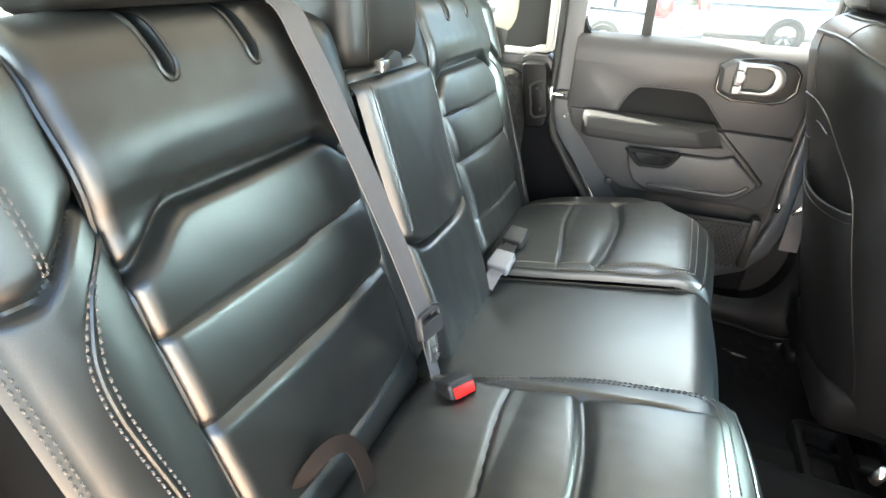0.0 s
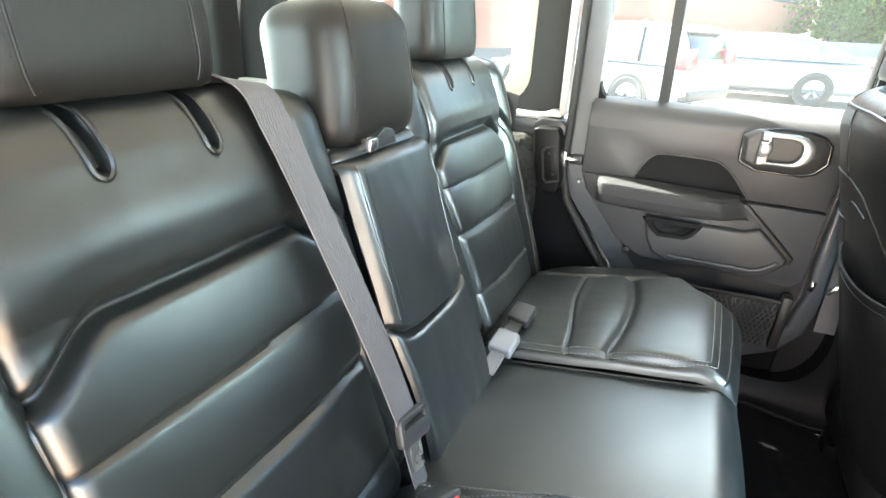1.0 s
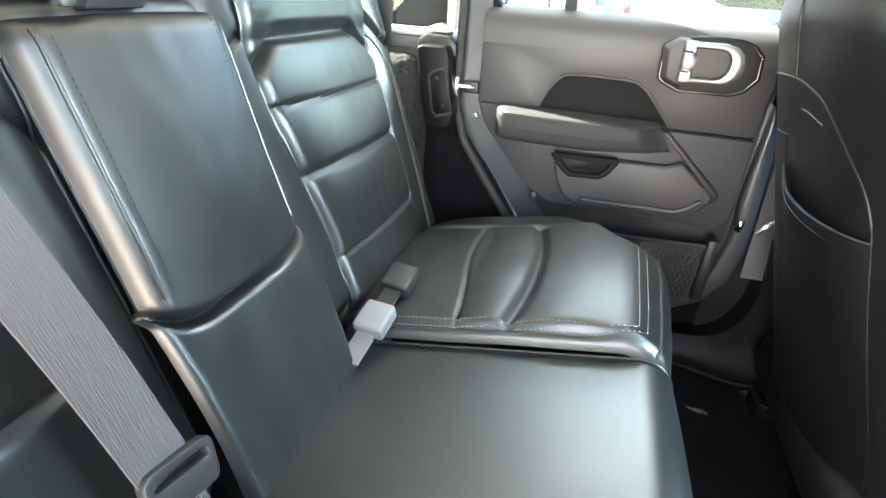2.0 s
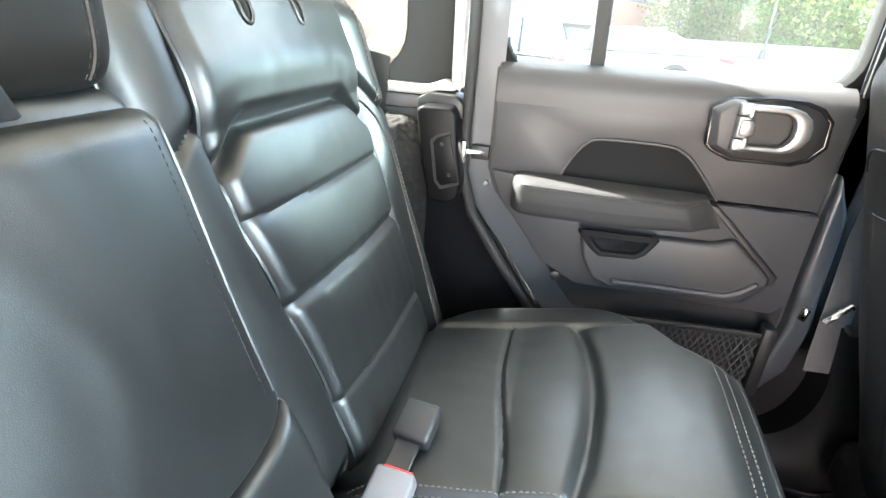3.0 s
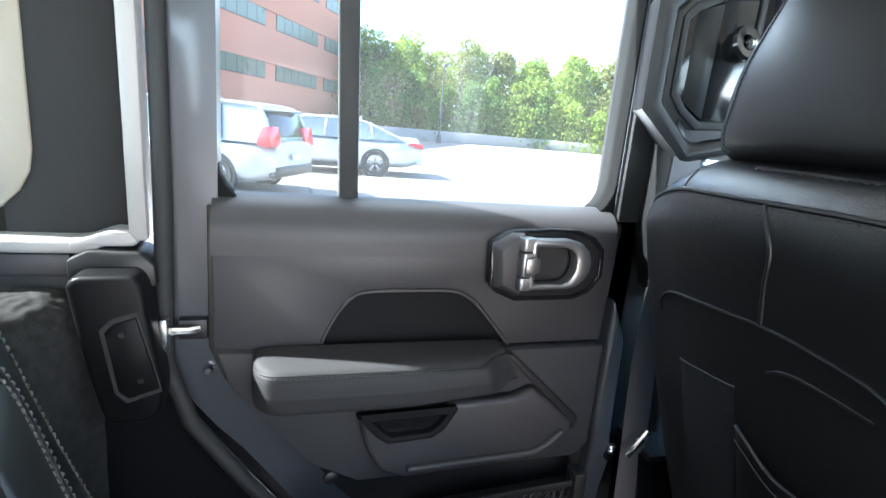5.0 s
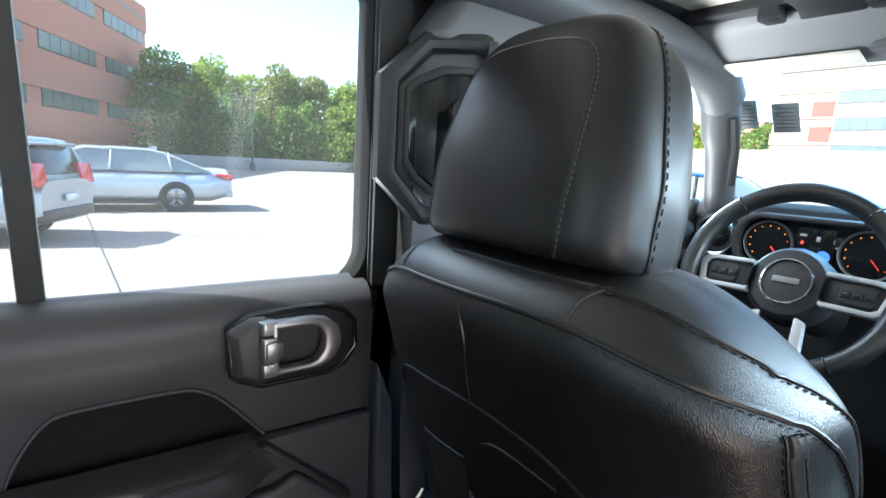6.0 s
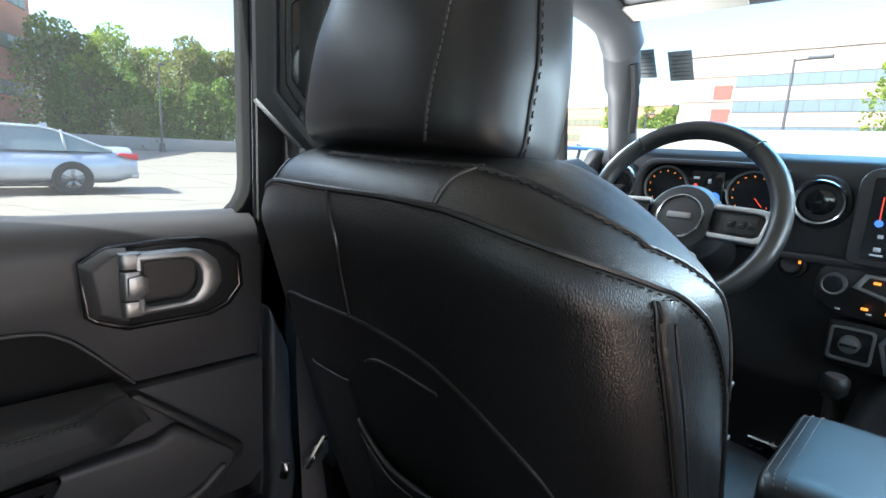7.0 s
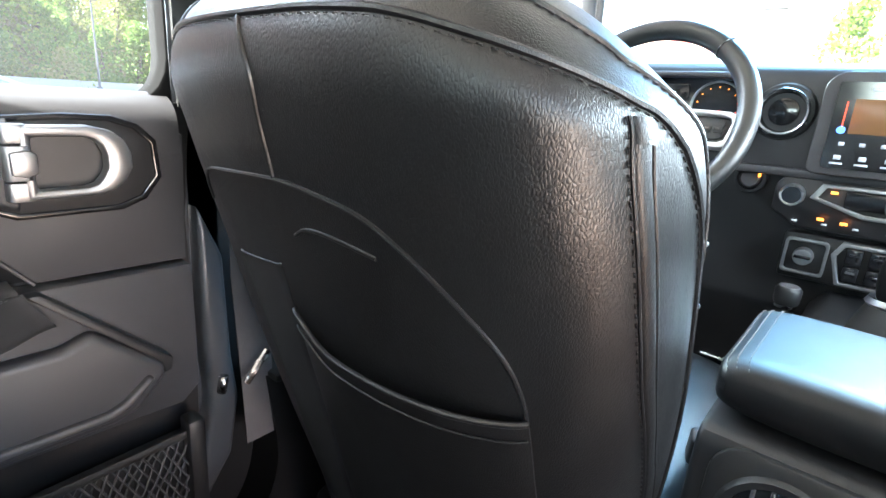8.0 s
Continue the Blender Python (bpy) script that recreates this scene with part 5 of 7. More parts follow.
part("side_lining", box(-1.40, -0.30, -0.76, -0.708, 0.5, 1.25, 0.01), SOFT_TRIM, right)
part("quarter_window_frame", ring_frame([(-1.40, 1.25), (-0.30, 1.25), (-0.30, 1.80), (-1.40, 1.80)], [(-1.16, 1.318), (-0.45, 1.318), (-0.45, 1.69), (-1.16, 1.69)], "y", -0.76, -0.72), HARDTOP, right)
part("mid_pillar", box(0.36, 0.44, -0.78, -0.71, 0.5, 1.78, 0.012), PLASTIC_DARK, right)
part("sill", prism([(-0.62, 0.50), (-0.76, 0.50), (-0.76, 0.70), (-0.70, 0.72)], "x", -0.30, 1.40, 0.01), PLASTIC_DARK, right)
part("front_door_trim", box(0.44, 1.24, -0.76, -0.70, 0.70, 1.31, 0.012), PLASTIC, right)
part("front_wall", box(1.24, 1.45, -0.78, -0.70, 0.5, 1.42, 0.01), PLASTIC_DARK, right)
part("front_wall", box(1.26, 1.45, 0.76, 0.80, 0.5, 1.42, 0.01), PLASTIC_DARK, left)
part("roof_rail", tube([(-0.30, -0.72, 1.75), (1.05, -0.72, 1.74), (1.25, -0.72, 1.42)], 0.03, 10), PLASTIC, right)
# ---- driver's seat ----
SC = 0.405   # middle of the driver's seat


def seat_section(z):
    """Middle x, half width and half depth of the back at height z."""
    xc = 0.325 + (1.37 - z) * 0.30
    hw = 0.232 - 0.030 * smooth(1.15, 0.80, z) - 0.014 * smooth(1.25, 1.40, z)
    hd = 0.112
    return xc, hw, hd


def seat_fn(u, v, grow=0.0):
    """Driver's seat back: v 0..1 up and over the top; u round the section."""
    z = 0.74 + (1.408 - 0.74) * v
    z1 = 1.320
    shr = 1.0
    if z > z1:
        q = min(1.0, (z - z1) / (1.408 - z1))
        shr = (1 - q ** 2.3) ** (1 / 2.3)
    xc, hw, hd = seat_section(z)
    c, s_ = math.cos(u), math.sin(u)
    e = 3.0 if c < 0 else 3.4
    ex = (abs(c) ** e + abs(s_) ** e) ** (-1 / e)
    w = hw * (0.42 + 0.58 * shr)
    d = hd * (0.10 + 0.90 * shr)
    y = SC + (w + grow) * s_ * ex
    x = xc + (d + grow) * c * ex
    y += (0.012 if s_ < 0 else 0.008) * s_ * smooth(-0.5, 0.25, c) * shr
    # belly of the back panel and slow unevenness
    if c < 0:
        x -= 0.008 * math.cos((y - SC) / 0.25 * 1.4)
    k = 0.0025 * noise.noise((c * 2.2, s_ * 2.2, z * 7))
    drop = 0.030 * smooth(0.10, 0.24, abs(y - SC)) * smooth(1.28, 1.40, z)
    return Vector((x + k * c, y + k * s_, z - drop))


def seat_rear(y, z, grow=0.0):
    """Point on the rear face at given y and z, with its outward normal."""
    best = None
    v = (z - 0.74) / (1.408 - 0.74)
    for i in range(241):
        u = math.pi * (0.5 + i / 240)
        p = seat_fn(u, v, grow)
        d = abs(p.y - y)
        if best is None or d < best[0]:
            best = (d, p, u)
    p, u, step = best[1], best[2], math.pi / 240
    for rnd in range(5):
        step /= 3
        for k in (-2, -1, 1, 2):
            q = seat_fn(u + k * step, v, grow)
            if abs(q.y - y) < best[0]:
                best = (abs(q.y - y), q, u + k * step)
        p, u = best[1], best[2]
    du = seat_fn(u + 0.01, v) - seat_fn(u - 0.01, v)
    dv = seat_fn(u, v + 0.01) - seat_fn(u, v - 0.01)
    n = dv.cross(du).normalized()
    if n.x > 0:
        n = -n
    return p, n


seat = thing("driver_seat", (0.45, SC, 0.50), "black leather driver's seat with map pocket on its back", "car seat")
us = [2 * math.pi * (i + 0.5) / 144 for i in range(144)]
shell = part("backrest", sheet(seat_fn, us, lin(0, 0.86, 90) + lin(0.865, 1.0, 40), closed_u=True, cap=True), LEATHER_FRONT, seat)


def on_rear(pairs, grow=0.0, n=10):
    """A smooth line on the rear face through (y, z) pairs."""
    flat_line = spline([(0, y, z) for y, z in pairs], n)
    return [seat_rear(p.y, p.z, grow) for p in flat_line]


def seam(pairs, r=0.0024, name="seam", material=LEATHER_FRONT, parent=shell, label="", grow=0.0):
    ln = on_rear(pairs, grow)
    return part(name, tube([p for p, n in ln], r, 7), material, parent, label)


def on_shell(pairs, grow=0.0006, n=12):
    """A smooth line on the seat shell through (turn from the inner side, height) pairs, with normals."""
    out = []
    for q in spline([(u, v, 0) for u, v in pairs], n):
        u, v = math.pi * 1.5 + q.x, q.y
        du = seat_fn(u + 0.01, v) - seat_fn(u - 0.01, v)
        dv = seat_fn(u, min(1, v + 0.008)) - seat_fn(u, v - 0.008)
        nn = du.cross(dv).normalized()
        out.append((seat_fn(u, v, grow), nn))
    return out


def shell_seam(pairs, r=0.0020, sides=(1,), gap=0.0045, thread=THREAD_DARK):
    """A sewn seam: a thin welt with rows of stitches beside it."""
    ln = on_shell(pairs)
    part("seam", tube([p for p, nn in ln], r, 7), LEATHER_FRONT, shell)
    for sg in sides:
        pts = []
        for k, (p, nn) in enumerate(ln):
            a, c = ln[max(0, k - 1)][0], ln[min(len(ln) - 1, k + 1)][0]
            pts.append(p + (c - a).cross(nn).normalized() * gap * sg + nn * 0.0003)
        part("stitching", dashes(pts, [nn for p, nn in ln], 0.0045, 0.0028, 0.0009, 0.0006), thread, shell)


shell_seam([(-2.60, 0.935), (-2.227, 0.945), (-1.494, 0.948), (-1.27, 0.948), (-1.04, 0.944), (-0.876, 0.942), (-0.70, 0.941), (-0.52, 0.936), (-0.34, 0.926), (-0.22, 0.915), (-0.11, 0.904), (0.0, 0.872), (0.10, 0.828), (0.186, 0.785), (0.26, 0.73), (0.30, 0.64), (0.31, 0.50), (0.31, 0.25)], 0.0024)
shell_seam([(-1.9, 0.988), (-1.2, 0.986), (-0.6, 0.984), (-0.106, 0.966), (0.0, 0.953), (0.19, 0.937), (0.30, 0.912), (0.40, 0.872), (0.43, 0.83), (0.39, 0.79), (0.36, 0.74)], 0.0018, (1,), 0.004, BUCKLE_GREY)
seam([(0.418, 1.374), (0.402, 1.338), (0.407, 1.304), (0.411, 1.267)], 0.0020)
seam([(0.521, 1.372), (0.524, 1.392)], 0.0018)
seam([(0.305, 1.374), (0.302, 1.390), (0.292, 1.400)], 0.0018)
PANEL = [(0.556, 1.226), (0.552, 1.243), (0.530, 1.257), (0.488, 1.262), (0.410, 1.266), (0.364, 1.262), (0.322, 1.254), (0.290, 1.236), (0.262, 1.212), (0.238, 1.184), (0.227, 1.158), (0.223, 1.127), (0.222, 1.05), (0.221, 0.95), (0.220, 0.80)]
seam(PANEL, 0.0018, grow=0.0005)
# map pocket: a second skin with a sagging upper edge
def pocket(u, w):
    y = 0.222 + (0.436 - 0.222) * u
    lip = 1.130 - 0.002 * math.sin(math.pi * min(1.0, u / 0.8)) + 0.020 * smooth(0.74, 1.0, u)
    z = 0.80 + (lip - 0.80) * w
    p, n = seat_rear(y, z)
    return p + n * (0.003 + 0.012 * w ** 2 * math.sin(math.pi * min(1, max(0, u))) ** 0.6)
pk = part("map_pocket", sheet(pocket, lin(0, 1, 40), lin(0, 1, 26)), LEATHER_FRONT, shell, "black leather map pocket")
part("pocket_lip", tube([pocket(u, 1.0) for u in lin(0, 1, 40)], 0.0024, 8), LEATHER_FRONT, pk)
part("pocket_welt", tube([pocket(u, 0.955) + Vector((-0.002, 0, 0)) for u in lin(0, 1, 40)], 0.0010, 6), LEATHER_FRONT, pk)
# side zip and welts
seam([(0.404, 1.224), (0.390, 1.231), (0.372, 1.233), (0.346, 1.231), (0.317, 1.227)], 0.0018)
# plastic flank beside the pocket
def flank(u, w):
    y = 0.440 + 0.080 * u
    z = 0.86 + (1.190 - 0.008 * u - 0.86) * w
    p, n = seat_rear(y, z)
    return p + n * 0.0016 * min(1.0, 12 * min(u, 1 - u) + 0.2)
fk = part("side_panel", sheet(flank, lin(0, 1, 16), lin(0, 1, 24)), PLASTIC_DARK, shell, "black plastic side panel")
part("side_panel_edge", tube([flank(u, 1.0) for u in lin(0, 1, 14)], 0.0012, 6), PLASTIC_DARK, fk)
ZIP_L = [(-0.304, 0.900), (-0.361, 0.84), (-0.362, 0.79), (-0.339, 0.737), (-0.31, 0.677), (-0.263, 0.606), (-0.16, 0.53), (-0.052, 0.452), (0.03, 0.34), (0.06, 0.15)]
def zip_strip(a, b, grow, name, material, label="", seg=None):
    """A strip that follows the zip, from a to b turned forward of its rear edge."""
    rows = spline([(u, v, 0) for u, v in ZIP_L], 10)
    if seg:
        rows = rows[seg[0]:seg[1]]
    def fn(k, w):
        q = rows[int(w)]
        return seat_fn(math.pi * 1.5 + q.x + a + (b - a) * k, q.y, grow * math.sin(math.pi * min(1, max(0, k))) ** 0.35)
    return part(name, sheet(fn, lin(0, 1, 9), list(range(len(rows)))), material, shell, label)
zip_strip(0.0, 0.105, 0.0022, "zip_flap", LEATHER_FRONT, "black leather zip flap")
zip_strip(-0.006, 0.118, 0.0042, "zip_tab", LEATHER_FRONT, "black leather zip tab", (0, 6))
shell_seam([(u + 0.058, v) for u, v in ZIP_L], 0.0010, ())
shell_seam([(u - 0.012, v) for u, v in ZIP_L], 0.0012, (1,), 0.003)
shell_seam([(u + 0.112, v - 0.004) for u, v in ZIP_L], 0.0014, ())
for z in (1.245, 1.195):
    v = (z - 0.74) / 0.668
    part("hook", box(-0.006, 0.006, -0.002, 0.002, -0.002, 0.002, 0.001, 1, Matrix.Translation(seat_fn(math.pi * 1.5 + 0.42, v, 0.001))), PLASTIC_DARK, shell, "small black hook")
# outer side plastic flank and lower cover
part("lower_cover", box(0.385, 0.60, SC - 0.19, SC + 0.19, 0.70, 0.80, 0.03, 3), FLOOR_BLACK, seat, "black plastic lower cover")
part("seat_cushion", sheet(lambda u, v: Vector((0.50 + 0.50 * v, SC + 0.245 * math.cos(u) * (abs(math.cos(u)) ** 4 + abs(math.sin(u)) ** 4) ** -0.25, 0.84 + 0.03 * v + 0.085 * math.sin(u) * (abs(math.cos(u)) ** 4 + abs(math.sin(u)) ** 4) ** -0.25 * (1 - 0.6 * max(0, v - 0.85) / 0.15))), [2 * math.pi * i / 48 for i in range(48)], lin(0, 1, 20), closed_u=True, cap=True), LEATHER_FRONT, seat)
for x0, x1, y0, y1 in ((0.383, 0.482, 0.060, 0.304), (0.528, 0.612, 0.100, 0.352), (0.405, 0.560, SC + 0.136, SC + 0.204)):
    rail = part("slide_rail", ring_frame(rounded(x0, x1, y0, y1, 0.022), rounded(x0 + 0.018, x1 - 0.018, y0 + 0.018, y1 - 0.018, 0.010), "z", 0.612, 0.652, 0.006), FOOT_TRIM, seat, "black plastic slide rail end")
    part("rail_floor", box(x0 + 0.012, x1 - 0.012, y0 + 0.012, y1 - 0.012, 0.614, 0.632, 0.003), GLOSS_BLACK, rail)
    part("rail_rib", box(x0 + 0.022, x1 - 0.022, y1 - 0.075, y1 - 0.068, 0.630, 0.642, 0.002), FOOT_TRIM, rail)
for y in (SC - 0.165, SC + 0.17):
    part("rail_bar", box(0.49, 1.0, y - 0.016, y + 0.016, 0.622, 0.645, 0.004), PLASTIC_DARK, seat)
    part("leg", tube([(0.56, y, 0.63), (0.56, y, 0.74)], 0.018, 10), PLASTIC_DARK, seat)
for x, y, z in ((0.592, 0.600, 0.640), (0.606, 0.575, 0.634), (0.586, 0.622, 0.630)):
    part("rail_bolt", lathe([(0, 0.007), (0.006, 0.007), (0.008, 0.003), (0.010, 0.0)], Matrix.Translation((x, y, z)), 10), STEEL, seat, "bright steel rail bolt")
part("rail_bracket", box(0.565, 0.68, 0.555, 0.645, 0.618, 0.634, 0.005), GLOSS_BLACK, seat)
part("recline_lever", tube(spline([(0.332, 0.645, 0.962), (0.342, 0.642, 0.978), (0.362, 0.645, 0.998)], 5), 0.005, 8), STEEL, seat, "bright recline lever")
part("belt_anchor", tube([(0.300, 0.648, 0.960), (0.303, 0.645, 0.982)], 0.006, 8), STEEL, seat)


# driver's headrest, with a wide plain rear face
hroot = thing("headrest", (0.30, SC - 0.010, 1.395), "tall black leather headrest of the driver's seat", "headrest", "headrests")
HM = Matrix.Translation((0.302, SC + 0.004, 1.398)) @ Matrix.Rotation(radians(15), 4, "Y")


def drv_head(u, v, grow=0.0):
    high, e = 0.213, 3.4
    shr = 1.0
    if v > 0.66:
        shr = max(0.0, 1 - ((v - 0.66) / 0.34) ** 2.7) ** (1 / 2.7)
    if v < 0.10:
        shr = 0.86 + 0.14 * math.sqrt(max(0, 1 - (1 - v / 0.10) ** 2))
    c, s_ = math.cos(u), math.sin(u)
    ex = (abs(c) ** e + abs(s_) ** e) ** (-1 / e)
    w = (0.121 - 0.032 * smooth(0.25, 1.0, v)) * (0.42 + 0.58 * shr)
    d = 0.070 * (0.18 + 0.82 * shr)
    x = (d + grow) * c * ex + 0.010 * math.sin(v * math.pi) * (1 if c < 0 else 0.3) * -1
    y = (w + grow) * s_ * ex
    k = 0.0015 * noise.noise((c * 2, s_ * 2, v * 4))
    return HM @ Vector((x + k * c, y + k * s_, high * v))


hc = part("cover", sheet(drv_head, [2 * math.pi * (i + 0.5) / 96 for i in range(96)], lin(0, 1, 60), closed_u=True, cap=True), HEAD_LEATHER, hroot)
def head_line(pairs, grow=0.0006, n=10):
    return [drv_head(p.x, p.y, grow) for p in spline([(u, v, 0) for u, v in pairs], n)]
# seams: the plain panel's border, and the dark twin seam at the side
def head_turn(off, v):
    """The turn at which the rear face of the headrest lies off metres from its middle."""
    a, b = math.pi * 0.5, math.pi * 1.5
    mid_y = HM.translation.y
    for rnd in range(30):
        c = (a + b) / 2
        if drv_head(c, v).y - mid_y > off:
            a = c
        else:
            b = c
    return (a + b) / 2
S1 = [(head_turn(o, v), v) for o, v in ((-0.070, 0.0), (-0.077, 0.17), (-0.079, 0.40), (-0.078, 0.58), (-0.074, 0.68), (-0.065, 0.765), (-0.048, 0.81), (-0.02, 0.825), (0.0, 0.827), (0.035, 0.82), (0.060, 0.78), (0.076, 0.68), (0.086, 0.5), (0.094, 0.3), (0.090, 0.0))]
part("panel_seam", tube(head_line(S1, 0.0), 0.0013, 6), HEAD_LEATHER, hc)
part("stitching", dashes(head_line([(u + 0.015, v) for u, v in S1], 0.001), Vector((-1, 0, 0.1)), 0.004, 0.0012, 0.0008, 0.0004), SEAM_GREY, hc, "grey seam thread")
for uu in (math.pi * 1.46, math.pi * 0.54):
    S2 = [(uu, 0.0), (uu, 0.35), (uu, 0.7), (uu, 0.88), (uu, 0.95), (uu, 0.985)]
    part("side_seam", tube(head_line(S2, 0.0002), 0.0016, 6), HEAD_LEATHER, hc)
    part("stitching", dashes(head_line([(u + 0.03, v) for u, v in S2], 0.0016), Vector((-0.7, -0.7 if uu > math.pi else 0.7, 0)), 0.006, 0.003, 0.0016, 0.0012), THREAD_DARK, hc, "dark seam thread")
for sg in (-1, 1):
    part("post", tube([HM @ Vector((0.0, sg * 0.06, 0.01)), HM @ Vector((0.0, sg * 0.06, -0.05))], 0.006, 10), STEEL, hroot, "bright steel post")

other = copy_thing(seat, pose(0.45, -SC, 0.50))
tagged(other, "black leather front passenger seat beside the console")
other_head = copy_thing(hroot, pose(0.30, -SC - 0.010, 1.395))
tagged(other_head, "tall black leather headrest of the passenger's seat")

# ---- steering wheel ----
wc = Vector((0.965, 0.416, 1.304))
WM = Matrix.Translation(wc) @ Matrix.Rotation(radians(-67), 4, "Y") @ Matrix.Rotation(radians(0), 4, "Z")
# local: z towards the driver, x up in the wheel's plane, y to the car's left
sw = thing("steering_wheel", wc, "black leather steering wheel with silver spokes", "steering wheel")
def wl(x, y, z=0.0):
    return WM @ Vector((x, y, z))
rim_pts = [wl(0.158 * math.cos(a), 0.158 * math.sin(a), 0.045) for a in [2 * math.pi * i / 96 for i in range(96)]]
rim = part("rim", tube(rim_pts, 0.0165, 14, closed=True), LEATHER, sw)
for a in (38, -38, 142, -142):
    q = [wl((0.158 + 0.0170 * math.cos(t)) * math.cos(radians(a)), (0.158 + 0.0170 * math.cos(t)) * math.sin(radians(a)), 0.045 + 0.0170 * math.sin(t)) for t in lin(0, 2 * math.pi, 14)[:-1]]
    part("rim_joint", tube(q, 0.0012, 6, closed=True), GLOSS_BLACK, rim)
hub = part("hub", lathe([(0.0, 0.030), (0.040, 0.029), (0.058, 0.024), (0.067, 0.010), (0.068, -0.03), (0.05, -0.06), (0.0, -0.06)], WM, 40), SOFT_TRIM, sw, "black airbag hub")
part("badge_ring", lathe([(0.0365, 0.031), (0.038, 0.0328), (0.040, 0.0328), (0.0415, 0.029), (0.0365, 0.028)], WM, 48), STEEL, hub, "silver badge ring")
part("badge", box(-0.005, 0.007, -0.021, 0.021, 0.0295, 0.0325, 0.002, 2, WM), SATIN, hub, "plain silver badge bar")
for sg in (-1, 1):
    sp = part("spoke", ring_frame([(-0.032, sg * 0.055), (-0.034, sg * 0.128), (-0.028, sg * 0.140), (0.010, sg * 0.146), (0.022, sg * 0.140), (0.026, sg * 0.128), (0.028, sg * 0.055)], [(-0.023, sg * 0.055), (-0.025, sg * 0.122), (-0.020, sg * 0.131), (0.008, sg * 0.136), (0.015, sg * 0.132), (0.018, sg * 0.122), (0.020, sg * 0.055)], "z", 0.018, 0.036, 0.003), WHEEL_SATIN, sw, "satin silver spoke frame")
    sp.data.transform(WM)
    part("spoke_face", prism([(-0.024, sg * 0.056), (-0.026, sg * 0.124), (-0.018, sg * 0.134), (0.008, sg * 0.138), (0.016, sg * 0.132), (0.019, sg * 0.122), (0.021, sg * 0.056)], "z", 0.012, 0.027, 0.002, 2, WM), PLASTIC_DARK, sp)
    part("button_pad", prism(rounded(-0.019, 0.014, min(sg * 0.078, sg * 0.126), max(sg * 0.078, sg * 0.126), 0.007), "z", 0.026, 0.031, 0.002, 2, WM), SOFT_TRIM, sp)
    for k in (0.086, 0.102, 0.118):
        part("button", prism(rounded(-0.009, 0.004, sg * k - 0.0065, sg * k + 0.0065, 0.003), "z", 0.030, 0.0335, 0.001, 2, WM), PLASTIC_DARK, sp)
        part("button_mark", box(-0.004, -0.001, sg * k - 0.003, sg * k + 0.003, 0.0334, 0.0339, 0, 1, WM), THREAD, sp, "pale button mark")
    part("lower_spoke", prism([(-0.056, sg * 0.026), (-0.120, sg * 0.030), (-0.136, sg * 0.022), (-0.152, sg * 0.022), (-0.152, sg * 0.040), (-0.120, sg * 0.050), (-0.062, sg * 0.044)], "z", 0.010, 0.026, 0.005, 3, WM), WHEEL_SATIN, sw, "satin silver lower spoke")
part("lower_bridge", prism([(-0.134, -0.024), (-0.152, -0.030), (-0.152, 0.030), (-0.134, 0.024)], "z", 0.012, 0.025, 0.004, 3, WM), WHEEL_SATIN, sw)
part("column", tube([wl(0, 0, -0.03), wl(0, 0, -0.20)], 0.045, 18), PLASTIC_DARK, sw)
for sg in (-1, 1):
    part("stalk", tube([wl(0.025, sg * 0.04, -0.035), wl(0.035, sg * 0.125, -0.030)], [0.007, 0.010], 8), PLASTIC_DARK, sw, "black column stalk")

# ---- dashboard ----
dash = thing("dashboard", (1.2, 0, 1.1), "black soft dashboard with round vents", "dashboard")
part("upper", prism([(1.185, 1.245), (1.190, 1.40), (1.20, 1.425), (1.235, 1.440), (1.345, 1.425), (1.345, 1.245)], "y", -0.70, 0.735, 0.010, 3), SOFT_TRIM, dash)
part("lower", prism([(1.215, 0.98), (1.200, 1.245), (1.40, 1.245), (1.40, 0.75), (1.30, 0.75)], "y", -0.70, 0.735, 0.010, 3), PLASTIC_DARK, dash)
part("ledge", box(1.165, 1.205, -0.60, 0.31, 1.236, 1.252, 0.005), SOFT_TRIM, dash)
part("end_cap", prism([(1.13, 1.18), (1.14, 1.38), (1.18, 1.43), (1.30, 1.43), (1.30, 1.10), (1.17, 1.10)], "y", 0.715, 0.755, 0.012, 3), PLASTIC_DARK, dash)
FX = Matrix.Rotation(radians(-90), 4, "Y")


def vent(y, z, r, x=1.185):
    """A round air outlet with a silver ring, facing the seats."""
    root = thing("air_vent", (x, y, z), "round black air vent with a silver ring, in the dashboard", "air vent", "dashboard vents")
    m = Matrix.Translation((x, y, z)) @ FX
    part("ring", lathe([(r * 0.86, 0.002), (r * 0.88, 0.016), (r * 0.97, 0.019), (r * 1.04, 0.012), (r * 1.08, -0.004)], m, 40), STEEL, root, "bright silver ring")
    part("housing", lathe([(r * 1.22, -0.004), (r * 1.15, 0.010), (r * 1.02, 0.012), (r * 1.0, 0.004)], m, 40), PLASTIC_DARK, root)
    part("bowl", lathe([(r * 0.88, 0.012), (r * 0.82, -0.004), (r * 0.60, -0.008), (r * 0.58, 0.002), (r * 0.30, 0.005), (0.0, 0.005)], m, 40), GLOSS_BLACK, root)
    return root


vent(0.254, 1.350, 0.042)
vent(0.655, 1.352, 0.045, 1.188)
